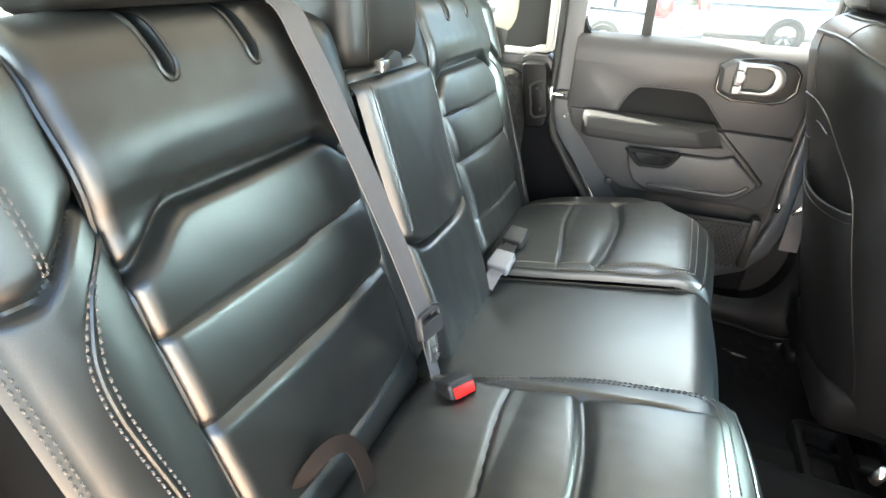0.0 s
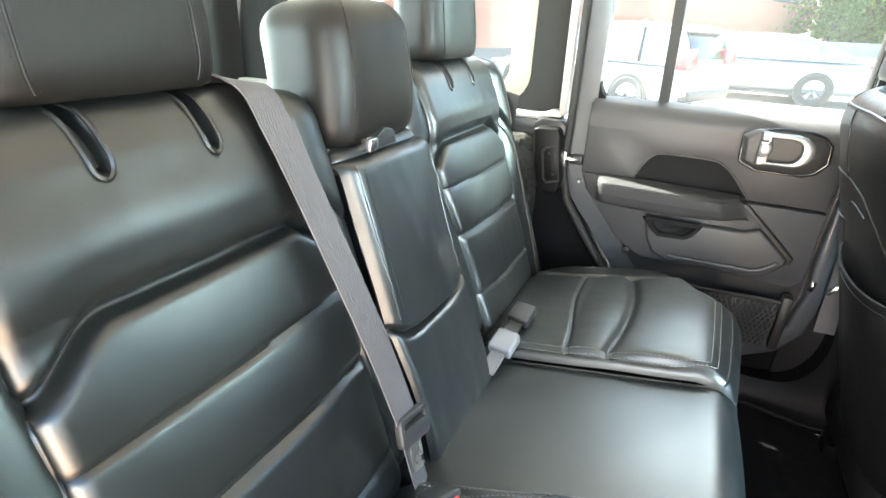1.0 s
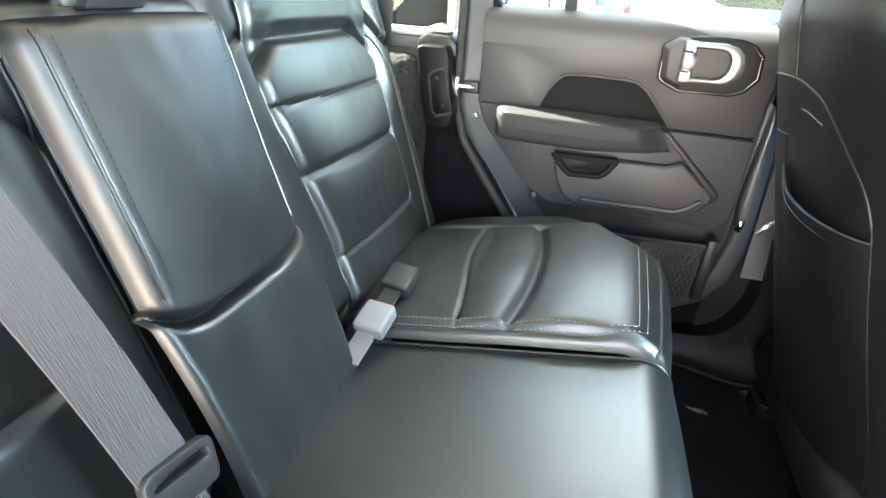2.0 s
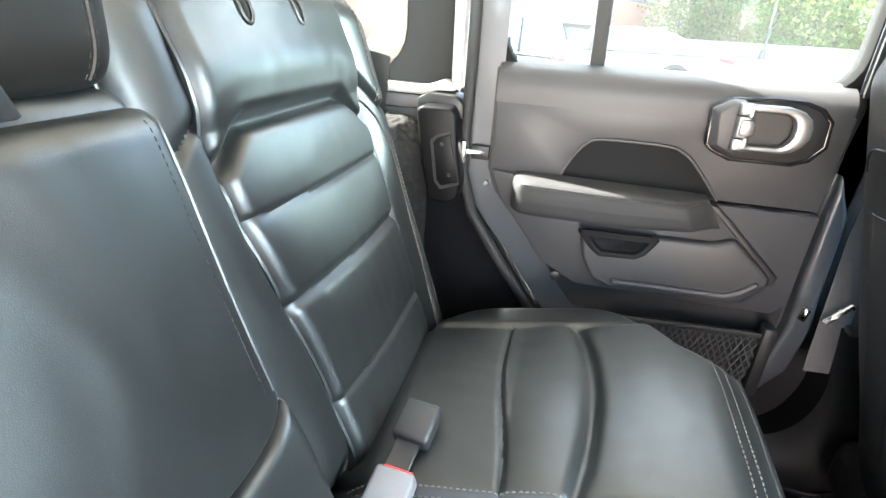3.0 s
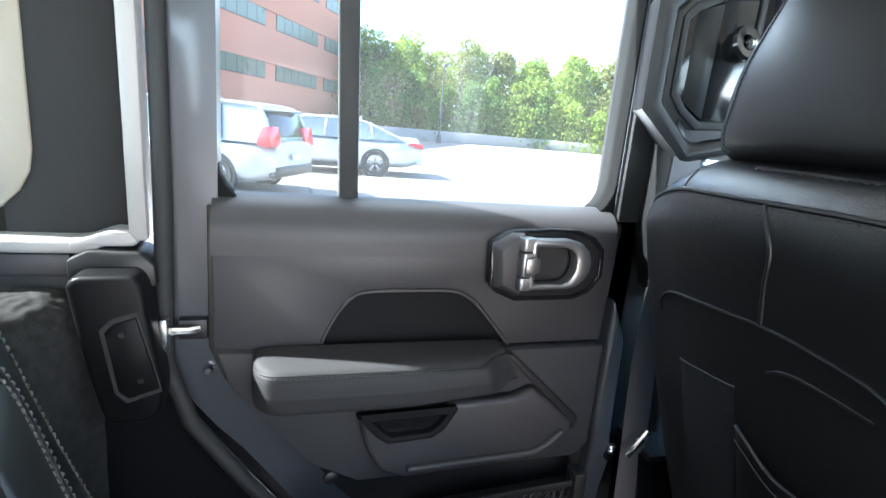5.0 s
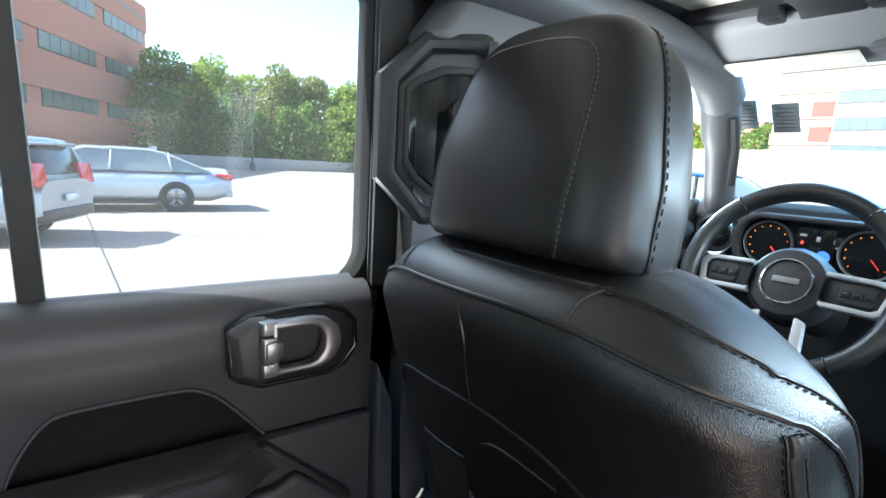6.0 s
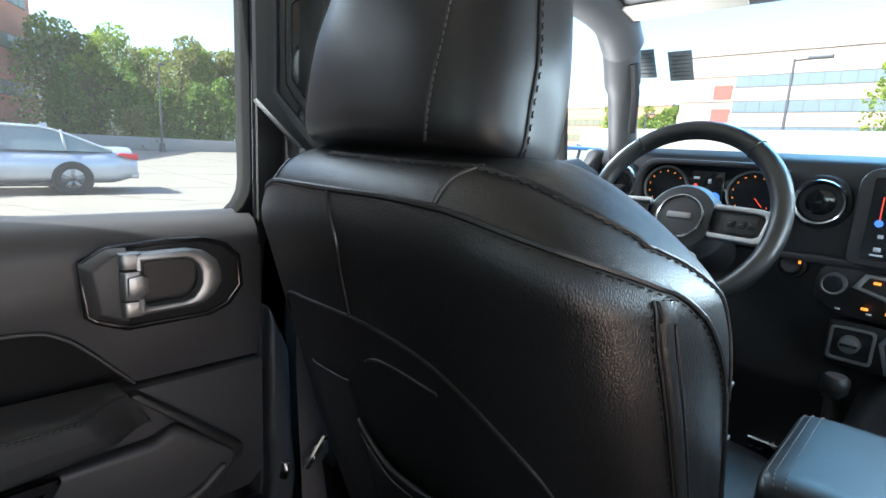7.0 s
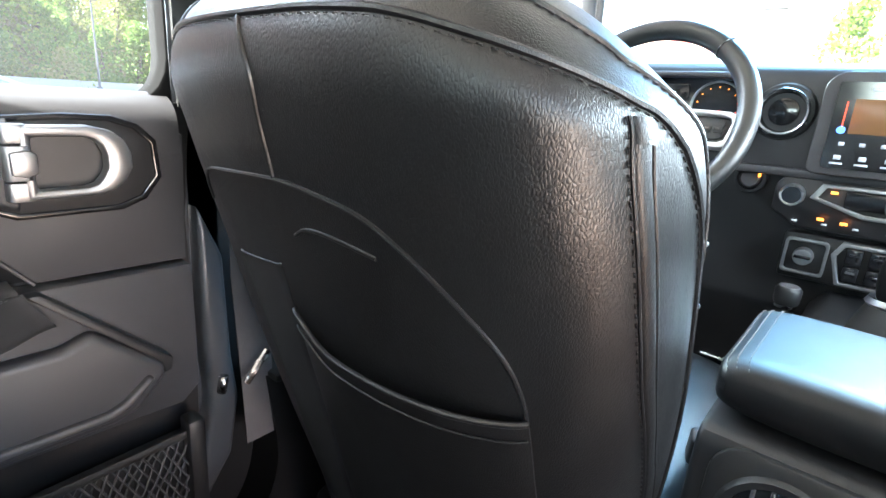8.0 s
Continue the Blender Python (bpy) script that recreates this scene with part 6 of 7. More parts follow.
# instrument binnacle
bn = thing("instrument_cluster", (1.19, 0.47, 1.35), "two round gauges with orange marks and a small screen", "gauge cluster")
part("hood", ring_frame(rounded(0.300, 0.606, 1.288, 1.416, 0.050), rounded(0.314, 0.592, 1.300, 1.405, 0.042), "x", 1.150, 1.200, 0.005), SOFT_TRIM, bn)
part("face", box(1.176, 1.184, 0.310, 0.596, 1.298, 1.408), GLOSS_BLACK, bn)
ORANGE = glow("orange_lamp", (1.0, 0.26, 0.03), 0.6)
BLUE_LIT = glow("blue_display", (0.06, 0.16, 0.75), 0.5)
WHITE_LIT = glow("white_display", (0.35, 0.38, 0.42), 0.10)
AMBER = glow("amber_display", (0.10, 0.055, 0.025), 0.22)
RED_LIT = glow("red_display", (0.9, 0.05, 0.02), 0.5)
for yy in (0.540, 0.366):
    m = Matrix.Translation((1.174, yy, 1.352)) @ FX
    g = part("gauge", lathe([(0.0, 0.0), (0.0445, 0.0), (0.0452, 0.008), (0.0478, 0.009), (0.049, 0.0)], m, 48), SATIN, bn, "silver rimmed gauge")
    part("dial", lathe([(0.0, 0.0012), (0.0445, 0.0012), (0.0445, 0.0)], m, 40), GLOSS_BLACK, g)
    for k in range(11):
        a = radians(220 - 26 * k)
        c = Vector((1.1715, yy - 0.037 * math.cos(a), 1.352 + 0.037 * math.sin(a)))
        part("mark", box(c.x - 0.001, c.x + 0.001, c.y - 0.0007, c.y + 0.0007, c.z - 0.0012, c.z + 0.0012), ORANGE if k < 8 else RED_LIT, g)
    part("needle", box(1.1705, 1.1725, -0.0005, 0.0005, 0.008, 0.03, 0, 1, Matrix.Translation((0, yy, 1.352)) @ Matrix.Rotation(radians(140), 4, "X")), RED_LIT, g)
scr = part("display", box(1.170, 1.176, 0.420, 0.488, 1.312, 1.394, 0.003), GLOSS_BLACK, bn)
for yy in (0.437, 0.470):
    part("icon", lathe([(0, 0.001), (0.012, 0.001), (0.0125, 0)], Matrix.Translation((1.169, yy, 1.338)) @ FX, 20), BLUE_LIT, scr)
part("icon", box(1.1685, 1.170, 0.470, 0.482, 1.376, 1.381), WHITE_LIT, scr)
part("icon", box(1.1685, 1.170, 0.446, 0.452, 1.368, 1.378), WHITE_LIT, scr)
part("icon", box(1.1685, 1.170, 0.474, 0.479, 1.360, 1.366), RED_LIT, scr)
# touch screen
ts = thing("touch_screen", (1.16, 0.06, 1.33), "raised centre touch screen showing a climate page", "screen")
part("bezel", prism(rounded(-0.100, 0.196, 1.250, 1.418, (0.014, 0.014, 0.03, 0.03)), "x", 1.140, 1.200, 0.006, 3), PLASTIC, ts)
part("glass", prism(rounded(-0.085, 0.176, 1.262, 1.402, 0.006), "x", 1.136, 1.142), GLOSS_BLACK, ts)
part("picture", box(1.1345, 1.136, -0.06, 0.150, 1.320, 1.375), AMBER, ts, "amber cabin picture on the screen")
part("slider", box(1.133, 1.1345, 0.1588, 0.1602, 1.325, 1.370), RED_LIT, ts)
part("slider_knob", lathe([(0, 0.001), (0.006, 0.001), (0.0062, 0)], Matrix.Translation((1.133, 0.1595, 1.325)) @ FX, 14), BLUE_LIT, ts)
for k in range(6):
    part("icon", box(1.134, 1.1358, 0.150 - 0.028 * k, 0.158 - 0.028 * k, 1.300, 1.306), WHITE_LIT, ts)
    part("icon", box(1.134, 1.1358, 0.150 - 0.034 * k, 0.160 - 0.034 * k, 1.277, 1.284), WHITE_LIT, ts)
    part("caption_bar", box(1.134, 1.1358, 0.146 - 0.034 * k, 0.164 - 0.034 * k, 1.269, 1.272), WHITE_LIT, ts)
part("title_bar", box(1.134, 1.1358, 0.10, 0.132, 1.388, 1.392), WHITE_LIT, ts)
# climate panel
cl = thing("climate_panel", (1.18, 0.1, 1.2), "black climate panel with silver knobs and amber lamps", "control panel")
part("housing", prism([(0.236, 1.222), (0.225, 1.238), (-0.225, 1.238), (-0.236, 1.222), (-0.236, 1.175), (-0.19, 1.148), (0.19, 1.148), (0.236, 1.175)], "x", 1.165, 1.215, 0.006, 2), PLASTIC_DARK, cl)
part("silver_frame", ring_frame([(0.165, 1.232), (-0.165, 1.232), (-0.18, 1.205), (-0.10, 1.180), (0.10, 1.180), (0.18, 1.205)], [(0.158, 1.226), (-0.158, 1.226), (-0.168, 1.207), (-0.098, 1.187), (0.098, 1.187), (0.168, 1.207)], "x", 1.158, 1.168, 0.001), SATIN, cl)
part("display", box(1.160, 1.167, -0.10, 0.13, 1.194, 1.224, 0.003), GLOSS_BLACK, cl)
for yy in (0.206, 0.055, -0.206):
    m = Matrix.Translation((1.164, yy, 1.207)) @ FX
    kn = part("knob", lathe([(0, 0.020), (0.015, 0.020), (0.017, 0.018), (0.018, 0.0)], m, 28), GLOSS_BLACK, cl)
    part("knob_ring", lathe([(0.015, 0.0205), (0.0175, 0.0215), (0.0195, 0.018), (0.0195, 0.0)], m, 28), SATIN, kn, "silver knob ring")
for yy, z in ((0.146, 1.219), (0.156, 1.170), (0.122, 1.168), (0.015, 1.170)):
    part("lamp", box(1.156, 1.1605, yy - 0.005, yy + 0.005, z - 0.002, z + 0.002), ORANGE, cl)
for k in range(5):
    part("icon", box(1.1575, 1.1605, 0.190 - 0.045 * k, 0.198 - 0.045 * k, 1.160, 1.163), WHITE_LIT, cl)
st = thing("start_button", (1.19, 0.284, 1.224), "round start button with an orange lamp", "button")
part("base", lathe([(0.030, -0.006), (0.028, 0.004), (0.022, 0.006), (0.021, 0.001)], Matrix.Translation((1.190, 0.284, 1.224)) @ FX, 28), PLASTIC_DARK, st)
part("cap", lathe([(0, 0.006), (0.015, 0.006), (0.018, 0.003), (0.018, 0)], Matrix.Translation((1.190, 0.284, 1.224)) @ FX, 28), PLASTIC, st)
part("lamp", box(1.181, 1.185, 0.266, 0.270, 1.228, 1.236), ORANGE, st)
# switch panel below
sp2 = thing("switch_panel", (1.19, 0.1, 1.1), "panel with a headlamp dial and window switches in silver frames", "control panel")
part("plate", box(1.180, 1.215, -0.20, 0.205, 1.050, 1.138, 0.008), PLASTIC_DARK, sp2)
part("frame", ring_frame(rounded(0.132, 0.200, 1.062, 1.128, 0.008), rounded(0.137, 0.195, 1.067, 1.123, 0.006), "x", 1.172, 1.184, 0.001), SATIN, sp2)
part("dial", lathe([(0, 0.016), (0.014, 0.016), (0.016, 0.013), (0.0165, 0)], Matrix.Translation((1.180, 0.168, 1.096)) @ FX, 28), SATIN, sp2)
part("dial_grip", box(1.158, 1.166, 0.155, 0.181, 1.0935, 1.0985, 0.001), GLOSS_BLACK, sp2)
part("frame", ring_frame([(0.128, 1.110), (0.115, 1.134), (-0.06, 1.134), (-0.075, 1.110), (-0.060, 1.058), (0.112, 1.056)], [(0.120, 1.108), (0.110, 1.127), (-0.055, 1.127), (-0.067, 1.108), (-0.055, 1.064), (0.107, 1.062)], "x", 1.170, 1.184, 0.001), SATIN, sp2)
for yy in (0.095, 0.062, 0.030, -0.005, -0.035):
    for z in (1.112, 1.080):
        sw_ = part("switch", box(1.166, 1.182, yy - 0.012, yy + 0.012, z - 0.014, z + 0.014, 0.003), GLOSS_BLACK, sp2)
        part("switch_mark", box(1.1640, 1.1665, yy - 0.007, yy + 0.007, z + 0.002, z + 0.005), BUCKLE_GREY, sw_)

# ---- centre console ----
con = thing("centre_console", (0.7, 0.0, 0.6), "black console with padded lid, shifter and rear vents", "console")
part("body", prism([(-0.135, 0.56), (-0.145, 1.0), (-0.12, 1.035), (0.12, 1.035), (0.145, 1.0), (0.135, 0.56)], "x", 0.545, 1.22, 0.012, 3), PLASTIC_DARK, con)
def lid_fn(u, v):
    x = 0.538 + 0.214 * v
    e = 5.0
    c, s_ = math.cos(u), math.sin(u)
    ex = (abs(c) ** e + abs(s_) ** e) ** (-1 / e)
    endr = min(1.0, math.sqrt(max(0, 1 - (1 - min(1, v / 0.16)) ** 2))) if v < 0.16 else (math.sqrt(max(0, 1 - ((v - 0.9) / 0.1) ** 2)) if v > 0.9 else 1.0)
    return Vector((x, 0.163 * (0.93 + 0.07 * endr) * c * ex, 1.086 + (0.012 + 0.018 * endr) * s_ * ex + 0.005 * math.cos(u * 1.0) ** 2))
lid = part("lid", sheet(lid_fn, [2 * math.pi * (i + 0.5) / 64 for i in range(64)], lin(0, 1, 40), closed_u=True, cap=True), CONSOLE_SKIN, con, "black padded armrest lid")
for uu in (0.62, 0.72, 0.80):
    for sg in (1, -1):
        a = uu if sg > 0 else math.pi - uu
        part("stitching", dashes([lid_fn(a, v) + Vector((0, 0, 0.0008)) for v in lin(0.03, 0.97, 50)], Vector((0, 0.5 * sg, 0.85)), 0.005, 0.0025, 0.001, 0.0008), THREAD, lid, "grey seam thread")
part("rear_deck", prism([(0.486, 0.86), (0.516, 1.046), (0.526, 1.056), (0.60, 1.060), (0.64, 1.04), (0.64, 0.86)], "y", -0.162, 0.162, 0.010, 3), PLASTIC_DARK, con, "black rear deck")
DM = Matrix.Translation((0.5065, 0.0, 0.988)) @ Matrix.Rotation(radians(-80), 4, "Y")
rv = part("rear_vent_frame", prism(rounded(-0.062, 0.064, -0.146, 0.146, 0.030), "z", -0.006, 0.005, 0.003, 2, DM), PLASTIC_DARK, con)
for sg in (-1, 1):
    m = DM @ Matrix.Translation((0.002, sg * 0.086, 0.004))
    part("vent_ring", lathe([(0.039, 0.0), (0.040, 0.006), (0.046, 0.007), (0.050, 0.0)], m, 36), PLASTIC_DARK, rv)
    part("vent_bowl", lathe([(0.0, 0.0012), (0.040, 0.0012), (0.040, 0.0)], m, 36), GLOSS_BLACK, rv)
    for k in (-0.021, -0.007, 0.007, 0.021):
        w = math.sqrt(0.039 ** 2 - k * k)
        part("vent_slat", box(-w, w, k - 0.0016, k + 0.0016, 0.001, 0.009, 0.0008, 1, m), PLASTIC, rv)
sh = thing("shift_knob", (1.12, 0.158, 1.0), "black transfer shift knob with silver cap", "shift knob")
part("stem", tube([(1.13, 0.168, 0.95), (1.122, 0.170, 1.02)], 0.014, 12), RUBBER, sh)
part("grip", lathe([(0.016, 0.0), (0.021, 0.008), (0.022, 0.030), (0.018, 0.036)], Matrix.Translation((1.120, 0.171, 1.012)), 24), PLASTIC_DARK, sh)
part("cap", lathe([(0, 0.0375), (0.016, 0.0375), (0.019, 0.034)], Matrix.Translation((1.120, 0.171, 1.012)), 24), BUCKLE_LIGHT, sh)
part("ring", lathe([(0.0165, 0.0), (0.019, 0.0), (0.0205, 0.005)], Matrix.Translation((1.120, 0.171, 1.010)), 24), STEEL, sh)
gs = thing("gear_selector", (1.02, 0.03, 1.05), "tall black gear selector with a silver collar", "gear selector")
part("grip", sheet(lambda u, v: Vector((0.99 - 0.02 * v + 0.034 * math.cos(u) * (1 - 0.25 * (2 * v - 1) ** 2), 0.035 + 0.026 * math.sin(u) * (1 - 0.2 * (2 * v - 1) ** 2), 1.095 + 0.075 * v)), [2 * math.pi * i / 28 for i in range(28)], lin(0, 1, 12), closed_u=True, cap=True), LEATHER, gs)
part("collar", lathe([(0.030, 0.0), (0.034, 0.004), (0.030, 0.012)], Matrix.Translation((0.99, 0.035, 1.085)), 24), SATIN, gs)
part("boot", lathe([(0.05, 0.0), (0.040, 0.03), (0.028, 0.06)], Matrix.Translation((0.99, 0.035, 1.030)), 24), RUBBER, gs)
part("side_gaiter", box(0.56, 0.94, 0.140, 0.165, 0.90, 0.99, 0.01), PLASTIC_DARK, con)
buckle("belt_buckle", (0.62, 0.165, 0.93), (0.60, 0.158, 1.0), "black front belt buckle with red button", PLASTIC_DARK, RED)
pd = thing("pedal", (1.30, 0.30, 0.72), "metal-edged accelerator pedal under the dashboard", "pedal")
part("pad", box(-0.006, 0.006, -0.03, 0.03, -0.06, 0.06, 0.004, 2, Matrix.Translation((1.25, 0.28, 0.78)) @ Matrix.Rotation(radians(-30), 4, "Y")), STEEL, pd)
# ---- outside ----
ground = solo("ground", sheet(lambda u, v: Vector((u, v, 0)), lin(-800, 800, 8), lin(-800, 800, 8)), LOT, "pale sunlit concrete parking deck", "ground", "", "structure")


JOINT = mat("dark_joint_filler", (0.16, 0.15, 0.14), 0.9, vary=0.3, scale=3)
for k in range(9):
    y = 4.6 + 5.2 * k
    part("expansion_joint", box(-40, 60, y - 0.02, y + 0.02, 0.001, 0.004), JOINT, ground)
for k in range(12):
    x = -24 + 6.1 * k
    part("expansion_joint", box(x - 0.02, x + 0.02, 2, 46, 0.001, 0.0045), JOINT, ground)
rg = random.Random(8)
for k in range(14):
    x, y, a = rg.uniform(-4, 14), rg.uniform(4, 24), rg.uniform(0, 6.28)
    pts = []
    for q in range(14):
        pts.append((x, y, 0.004))
        a += rg.uniform(-0.5, 0.5)
        x, y = x + 0.32 * math.cos(a), y + 0.32 * math.sin(a)
    part("crack", tube(pts, 0.010, 4, flat=(0.020, 0.002, (0, 0, 1))), JOINT, ground)


def wheel(root, x, y, r=0.335, side=-1):
    """A road wheel with tyre, rim and spokes; side: which way its face looks."""
    m = Matrix.Translation((x, y, r)) @ Matrix.Rotation(radians(90), 4, "X")
    ty = part("wheel", lathe([(r * 0.66, -0.10), (r * 0.92, -0.11), (r, -0.08), (r, 0.08), (r * 0.92, 0.11), (r * 0.66, 0.10)], m, 40), TYRE, root)
    part("rim", lathe([(0.0, 0.055), (0.05, 0.06), (0.07, 0.05), (r * 0.60, 0.06), (r * 0.68, 0.095), (r * 0.68, -0.09)] if side < 0 else [(0.0, -0.055), (0.05, -0.06), (0.07, -0.05), (r * 0.60, -0.06), (r * 0.68, -0.095), (r * 0.68, 0.09)], m, 40), POLE, ty)
    for k in range(5):
        a = radians(90 + 72 * k)
        for off in (-0.13, 0.13):
            p0 = Vector((x + 0.05 * math.cos(a), y + side * 0.075, r + 0.05 * math.sin(a)))
            p1 = Vector((x + r * 0.64 * math.cos(a + off), y + side * 0.085, r + r * 0.64 * math.sin(a + off)))
            part("spoke", tube([p0, p1], [0.030, 0.018], 6), SATIN, ty)
    return ty


def car(name, at, heading, length, wide, high, paint, label, boot="sedan"):
    """A parked car: lofted body with glazed cabin, lamps and four wheels. Local x forward."""
    root = thing(name, (0, 0, 0), label, "car", "parked cars")
    L, W, H = length, wide / 2, high
    belt = (0.685 if boot == "sedan" else 0.62) * high
    # side outline of the lower body: x -> top height
    def top(x):
        t = x / L
        if boot == "sedan":
            return belt - 0.02 - 0.24 * smooth(0.28, 0.50, t) - 0.10 * smooth(0.42, 0.5, t) + 0.07 * smooth(-0.30, -0.42, t) - 0.18 * smooth(-0.485, -0.50, t)
        return belt - 0.02 - 0.20 * smooth(0.25, 0.50, t) - 0.10 * smooth(0.44, 0.5, t)
    def low(x):
        t = x / L
        return 0.22 + 0.10 * smooth(-0.40, -0.5, t) + 0.06 * smooth(0.42, 0.5, t)
    def body_fn(u, x):
        t = abs(x / L) * 2
        w = W * (1 - 0.16 * smooth(0.72, 1.0, t) ** 1.5)
        c, s_ = math.cos(u), math.sin(u)
        e = 4.5
        ex = (abs(c) ** e + abs(s_) ** e) ** (-1 / e)
        zt, zb = top(x), low(x)
        zc, hz = (zt + zb) / 2, (zt - zb) / 2
        z = zc + hz * s_ * ex
        y = w * c * ex * (1 - 0.07 * max(0, (z - 0.65)) / 0.35)
        return Vector((x, y, z))
    xs = [L * (-0.5 + i / 60) for i in range(61)]
    body = part("body", sheet(body_fn, [2 * math.pi * (i + 0.5) / 40 for i in range(40)], xs, closed_u=True, cap=True), paint, root)
    # cabin
    if boot == "sedan":
        prof = [(-0.40, belt), (-0.20, H - 0.05), (-0.08, H), (0.04, H - 0.01), (0.12, H - 0.06), (0.30, belt - 0.05)]
    else:
        prof = [(-0.485, belt), (-0.44, H - 0.10), (-0.38, H - 0.01), (-0.15, H), (0.06, H - 0.03), (0.13, H - 0.10), (0.30, belt - 0.02)]
    cpts = [(t * L, z) for t, z in prof]
    cp = [(p.x, p.z) for p in spline([(x, 0, z) for x, z in cpts], 6)]
    def cabin(mname, material, grow=0.0):
        bm = bmesh.new()
        rows = []
        for x, z in cp:
            k = (z - belt) / (H - belt)
            w = W * (0.90 - 0.20 * max(0, k)) + grow
            rows.append([bm.verts.new((x, y, zz)) for y, zz in ((-W * 0.90 - grow, belt - 0.06), (-w, z - 0.03), (-w * 0.86, z + grow), (w * 0.86, z + grow), (w, z - 0.03), (W * 0.90 + grow, belt - 0.06))])
        for a, b in zip(rows, rows[1:]):
            for i in range(5):
                bm.faces.new((a[i], a[i + 1], b[i + 1], b[i]))
        bm.faces.new(rows[0])
        bm.faces.new(rows[-1][::-1])
        bmesh.ops.recalc_face_normals(bm, faces=bm.faces[:])
        return part(mname, bm, material, root)
    cabin("glazing", CAR_GLASS)
    # roof skin, pillars and window frames over the glass
    n0, n1 = (10, 25) if boot == "sedan" else (6, 30)
    sub = cp[n0:n1]
    bm = bmesh.new()
    rows = []
    for x, z in sub:
        k = (z - belt) / (H - belt)
        w = (W * (0.90 - 0.20 * max(0, k))) * 0.90
        rows.append([bm.verts.new((x, y, zz)) for y, zz in ((-w * 1.13, z - 0.05), (-w * 1.08, z - 0.005), (-w * 0.5, z + 0.016), (w * 0.5, z + 0.016), (w * 1.08, z - 0.005), (w * 1.13, z - 0.05))])
    for a, b in zip(rows, rows[1:]):
        for i in range(5):
            bm.faces.new((a[i], a[i + 1], b[i + 1], b[i]))
    part("roof", bm, paint, root)
    for sg in (-1, 1):
        def side(x, z, out=0.008):
            k = max(0, (z - belt) / (H - belt))
            return Vector((x, sg * (W * (0.90 - 0.20 * k) + out), z))
        line = [side(x, max(belt - 0.02, z - 0.035)) for x, z in cp]
        part("roof_rail", tube(line, 0.030, 6), paint, root)
        for t in ((-0.235, -0.225), (0.005, -0.005)) if boot == "sedan" else ((-0.30, -0.28), (-0.10, -0.095), (0.07, 0.055)):
            part("door_pillar", tube([side(t[0] * L, belt - 0.03), side(t[1] * L, H - 0.08)], 0.028, 6), PLASTIC_DARK if boot != "sedan" else paint, root)
        for t in (-0.22, 0.01):
            part("door_handle", box(t * L - 0.10, t * L + 0.10, min(sg * W * 0.965, sg * (W * 0.965 + 0.03)), max(sg * W * 0.965, sg * (W * 0.965 + 0.03)), belt - 0.14, belt - 0.11, 0.01), SATIN, body)
        part("sill_trim", box(-0.28 * L, 0.30 * L, min(sg * W * 0.90, sg * W * 1.0), max(sg * W * 0.90, sg * W * 1.0), 0.19, 0.27, 0.02), PLASTIC_DARK, root)
        # tail and head lamps
        part("tail_lamp", prism([(-0.497 * L, belt - 0.22), (-0.497 * L, belt - 0.08), (-0.43 * L, belt - 0.07), (-0.42 * L, belt - 0.11)] if boot == "sedan" else [(-0.499 * L, belt - 0.10), (-0.485 * L, belt + 0.22), (-0.465 * L, belt + 0.20), (-0.44 * L, belt - 0.02), (-0.45 * L, belt - 0.10)], "y", min(sg * W * 0.55, sg * W * 0.975), max(sg * W * 0.55, sg * W * 0.975), 0.01), RED_LAMP, body, "red tail lamp")
        part("head_lamp", box(0.43 * L, 0.485 * L, min(sg * W * 0.55, sg * W * 0.93), max(sg * W * 0.55, sg * W * 0.93), 0.60, 0.70, 0.02), STEEL, body)
        part("mirror", box(0.17 * L, 0.205 * L, min(sg * W * 0.95, sg * W * 1.14), max(sg * W * 0.95, sg * W * 1.14), belt - 0.02, belt + 0.12, 0.03), paint, root)
        for fx in ((-0.250, 0.31) if boot == "sedan" else (-0.285, 0.30)):
            # dark arch and wheel
            part("wheel_arch", lathe([(0.30, -0.02), (0.385, -0.02), (0.385, 0.02), (0.30, 0.02)], Matrix.Translation((fx * L, sg * (W - 0.015), 0.335)) @ Matrix.Rotation(radians(90), 4, "X"), 36), PLASTIC_DARK, root)
            wheel(root, fx * L, sg * (W - 0.09), 0.335, sg)
    part("rear_bumper", box(-0.508 * L, -0.47 * L, -W * 0.82, W * 0.82, 0.34, 0.52, 0.04, 3), paint if boot == "sedan" else PLASTIC_DARK, root)
    if boot != "sedan":
        part("rear_window", prism([(-0.485 * L - 0.014, belt + 0.05), (-0.449 * L - 0.014, H - 0.13), (-0.440 * L, H - 0.13), (-0.476 * L, belt + 0.05)], "y", -W * 0.68, W * 0.68, 0.008, 2), GLOSS_BLACK, root, "dark rear window")
        part("spoiler", box(-0.470 * L, -0.41 * L, -W * 0.66, W * 0.66, H - 0.115, H - 0.075, 0.015, 2), paint, root)
    part("antenna_fin", prism([(-0.20 * L, H - 0.02), (-0.16 * L, H + 0.01), (-0.19 * L, H + 0.06), (-0.20 * L, H + 0.06)], "y", -0.02, 0.02), paint, root)
    part("plate_bar", box(-0.513 * L, -0.505 * L, -0.16, 0.16, 0.62, 0.72), PAPER, root, "pale blank plate")
    root.matrix_basis = Matrix.Translation(at) @ Matrix.Rotation(radians(heading), 4, "Z")
    return root


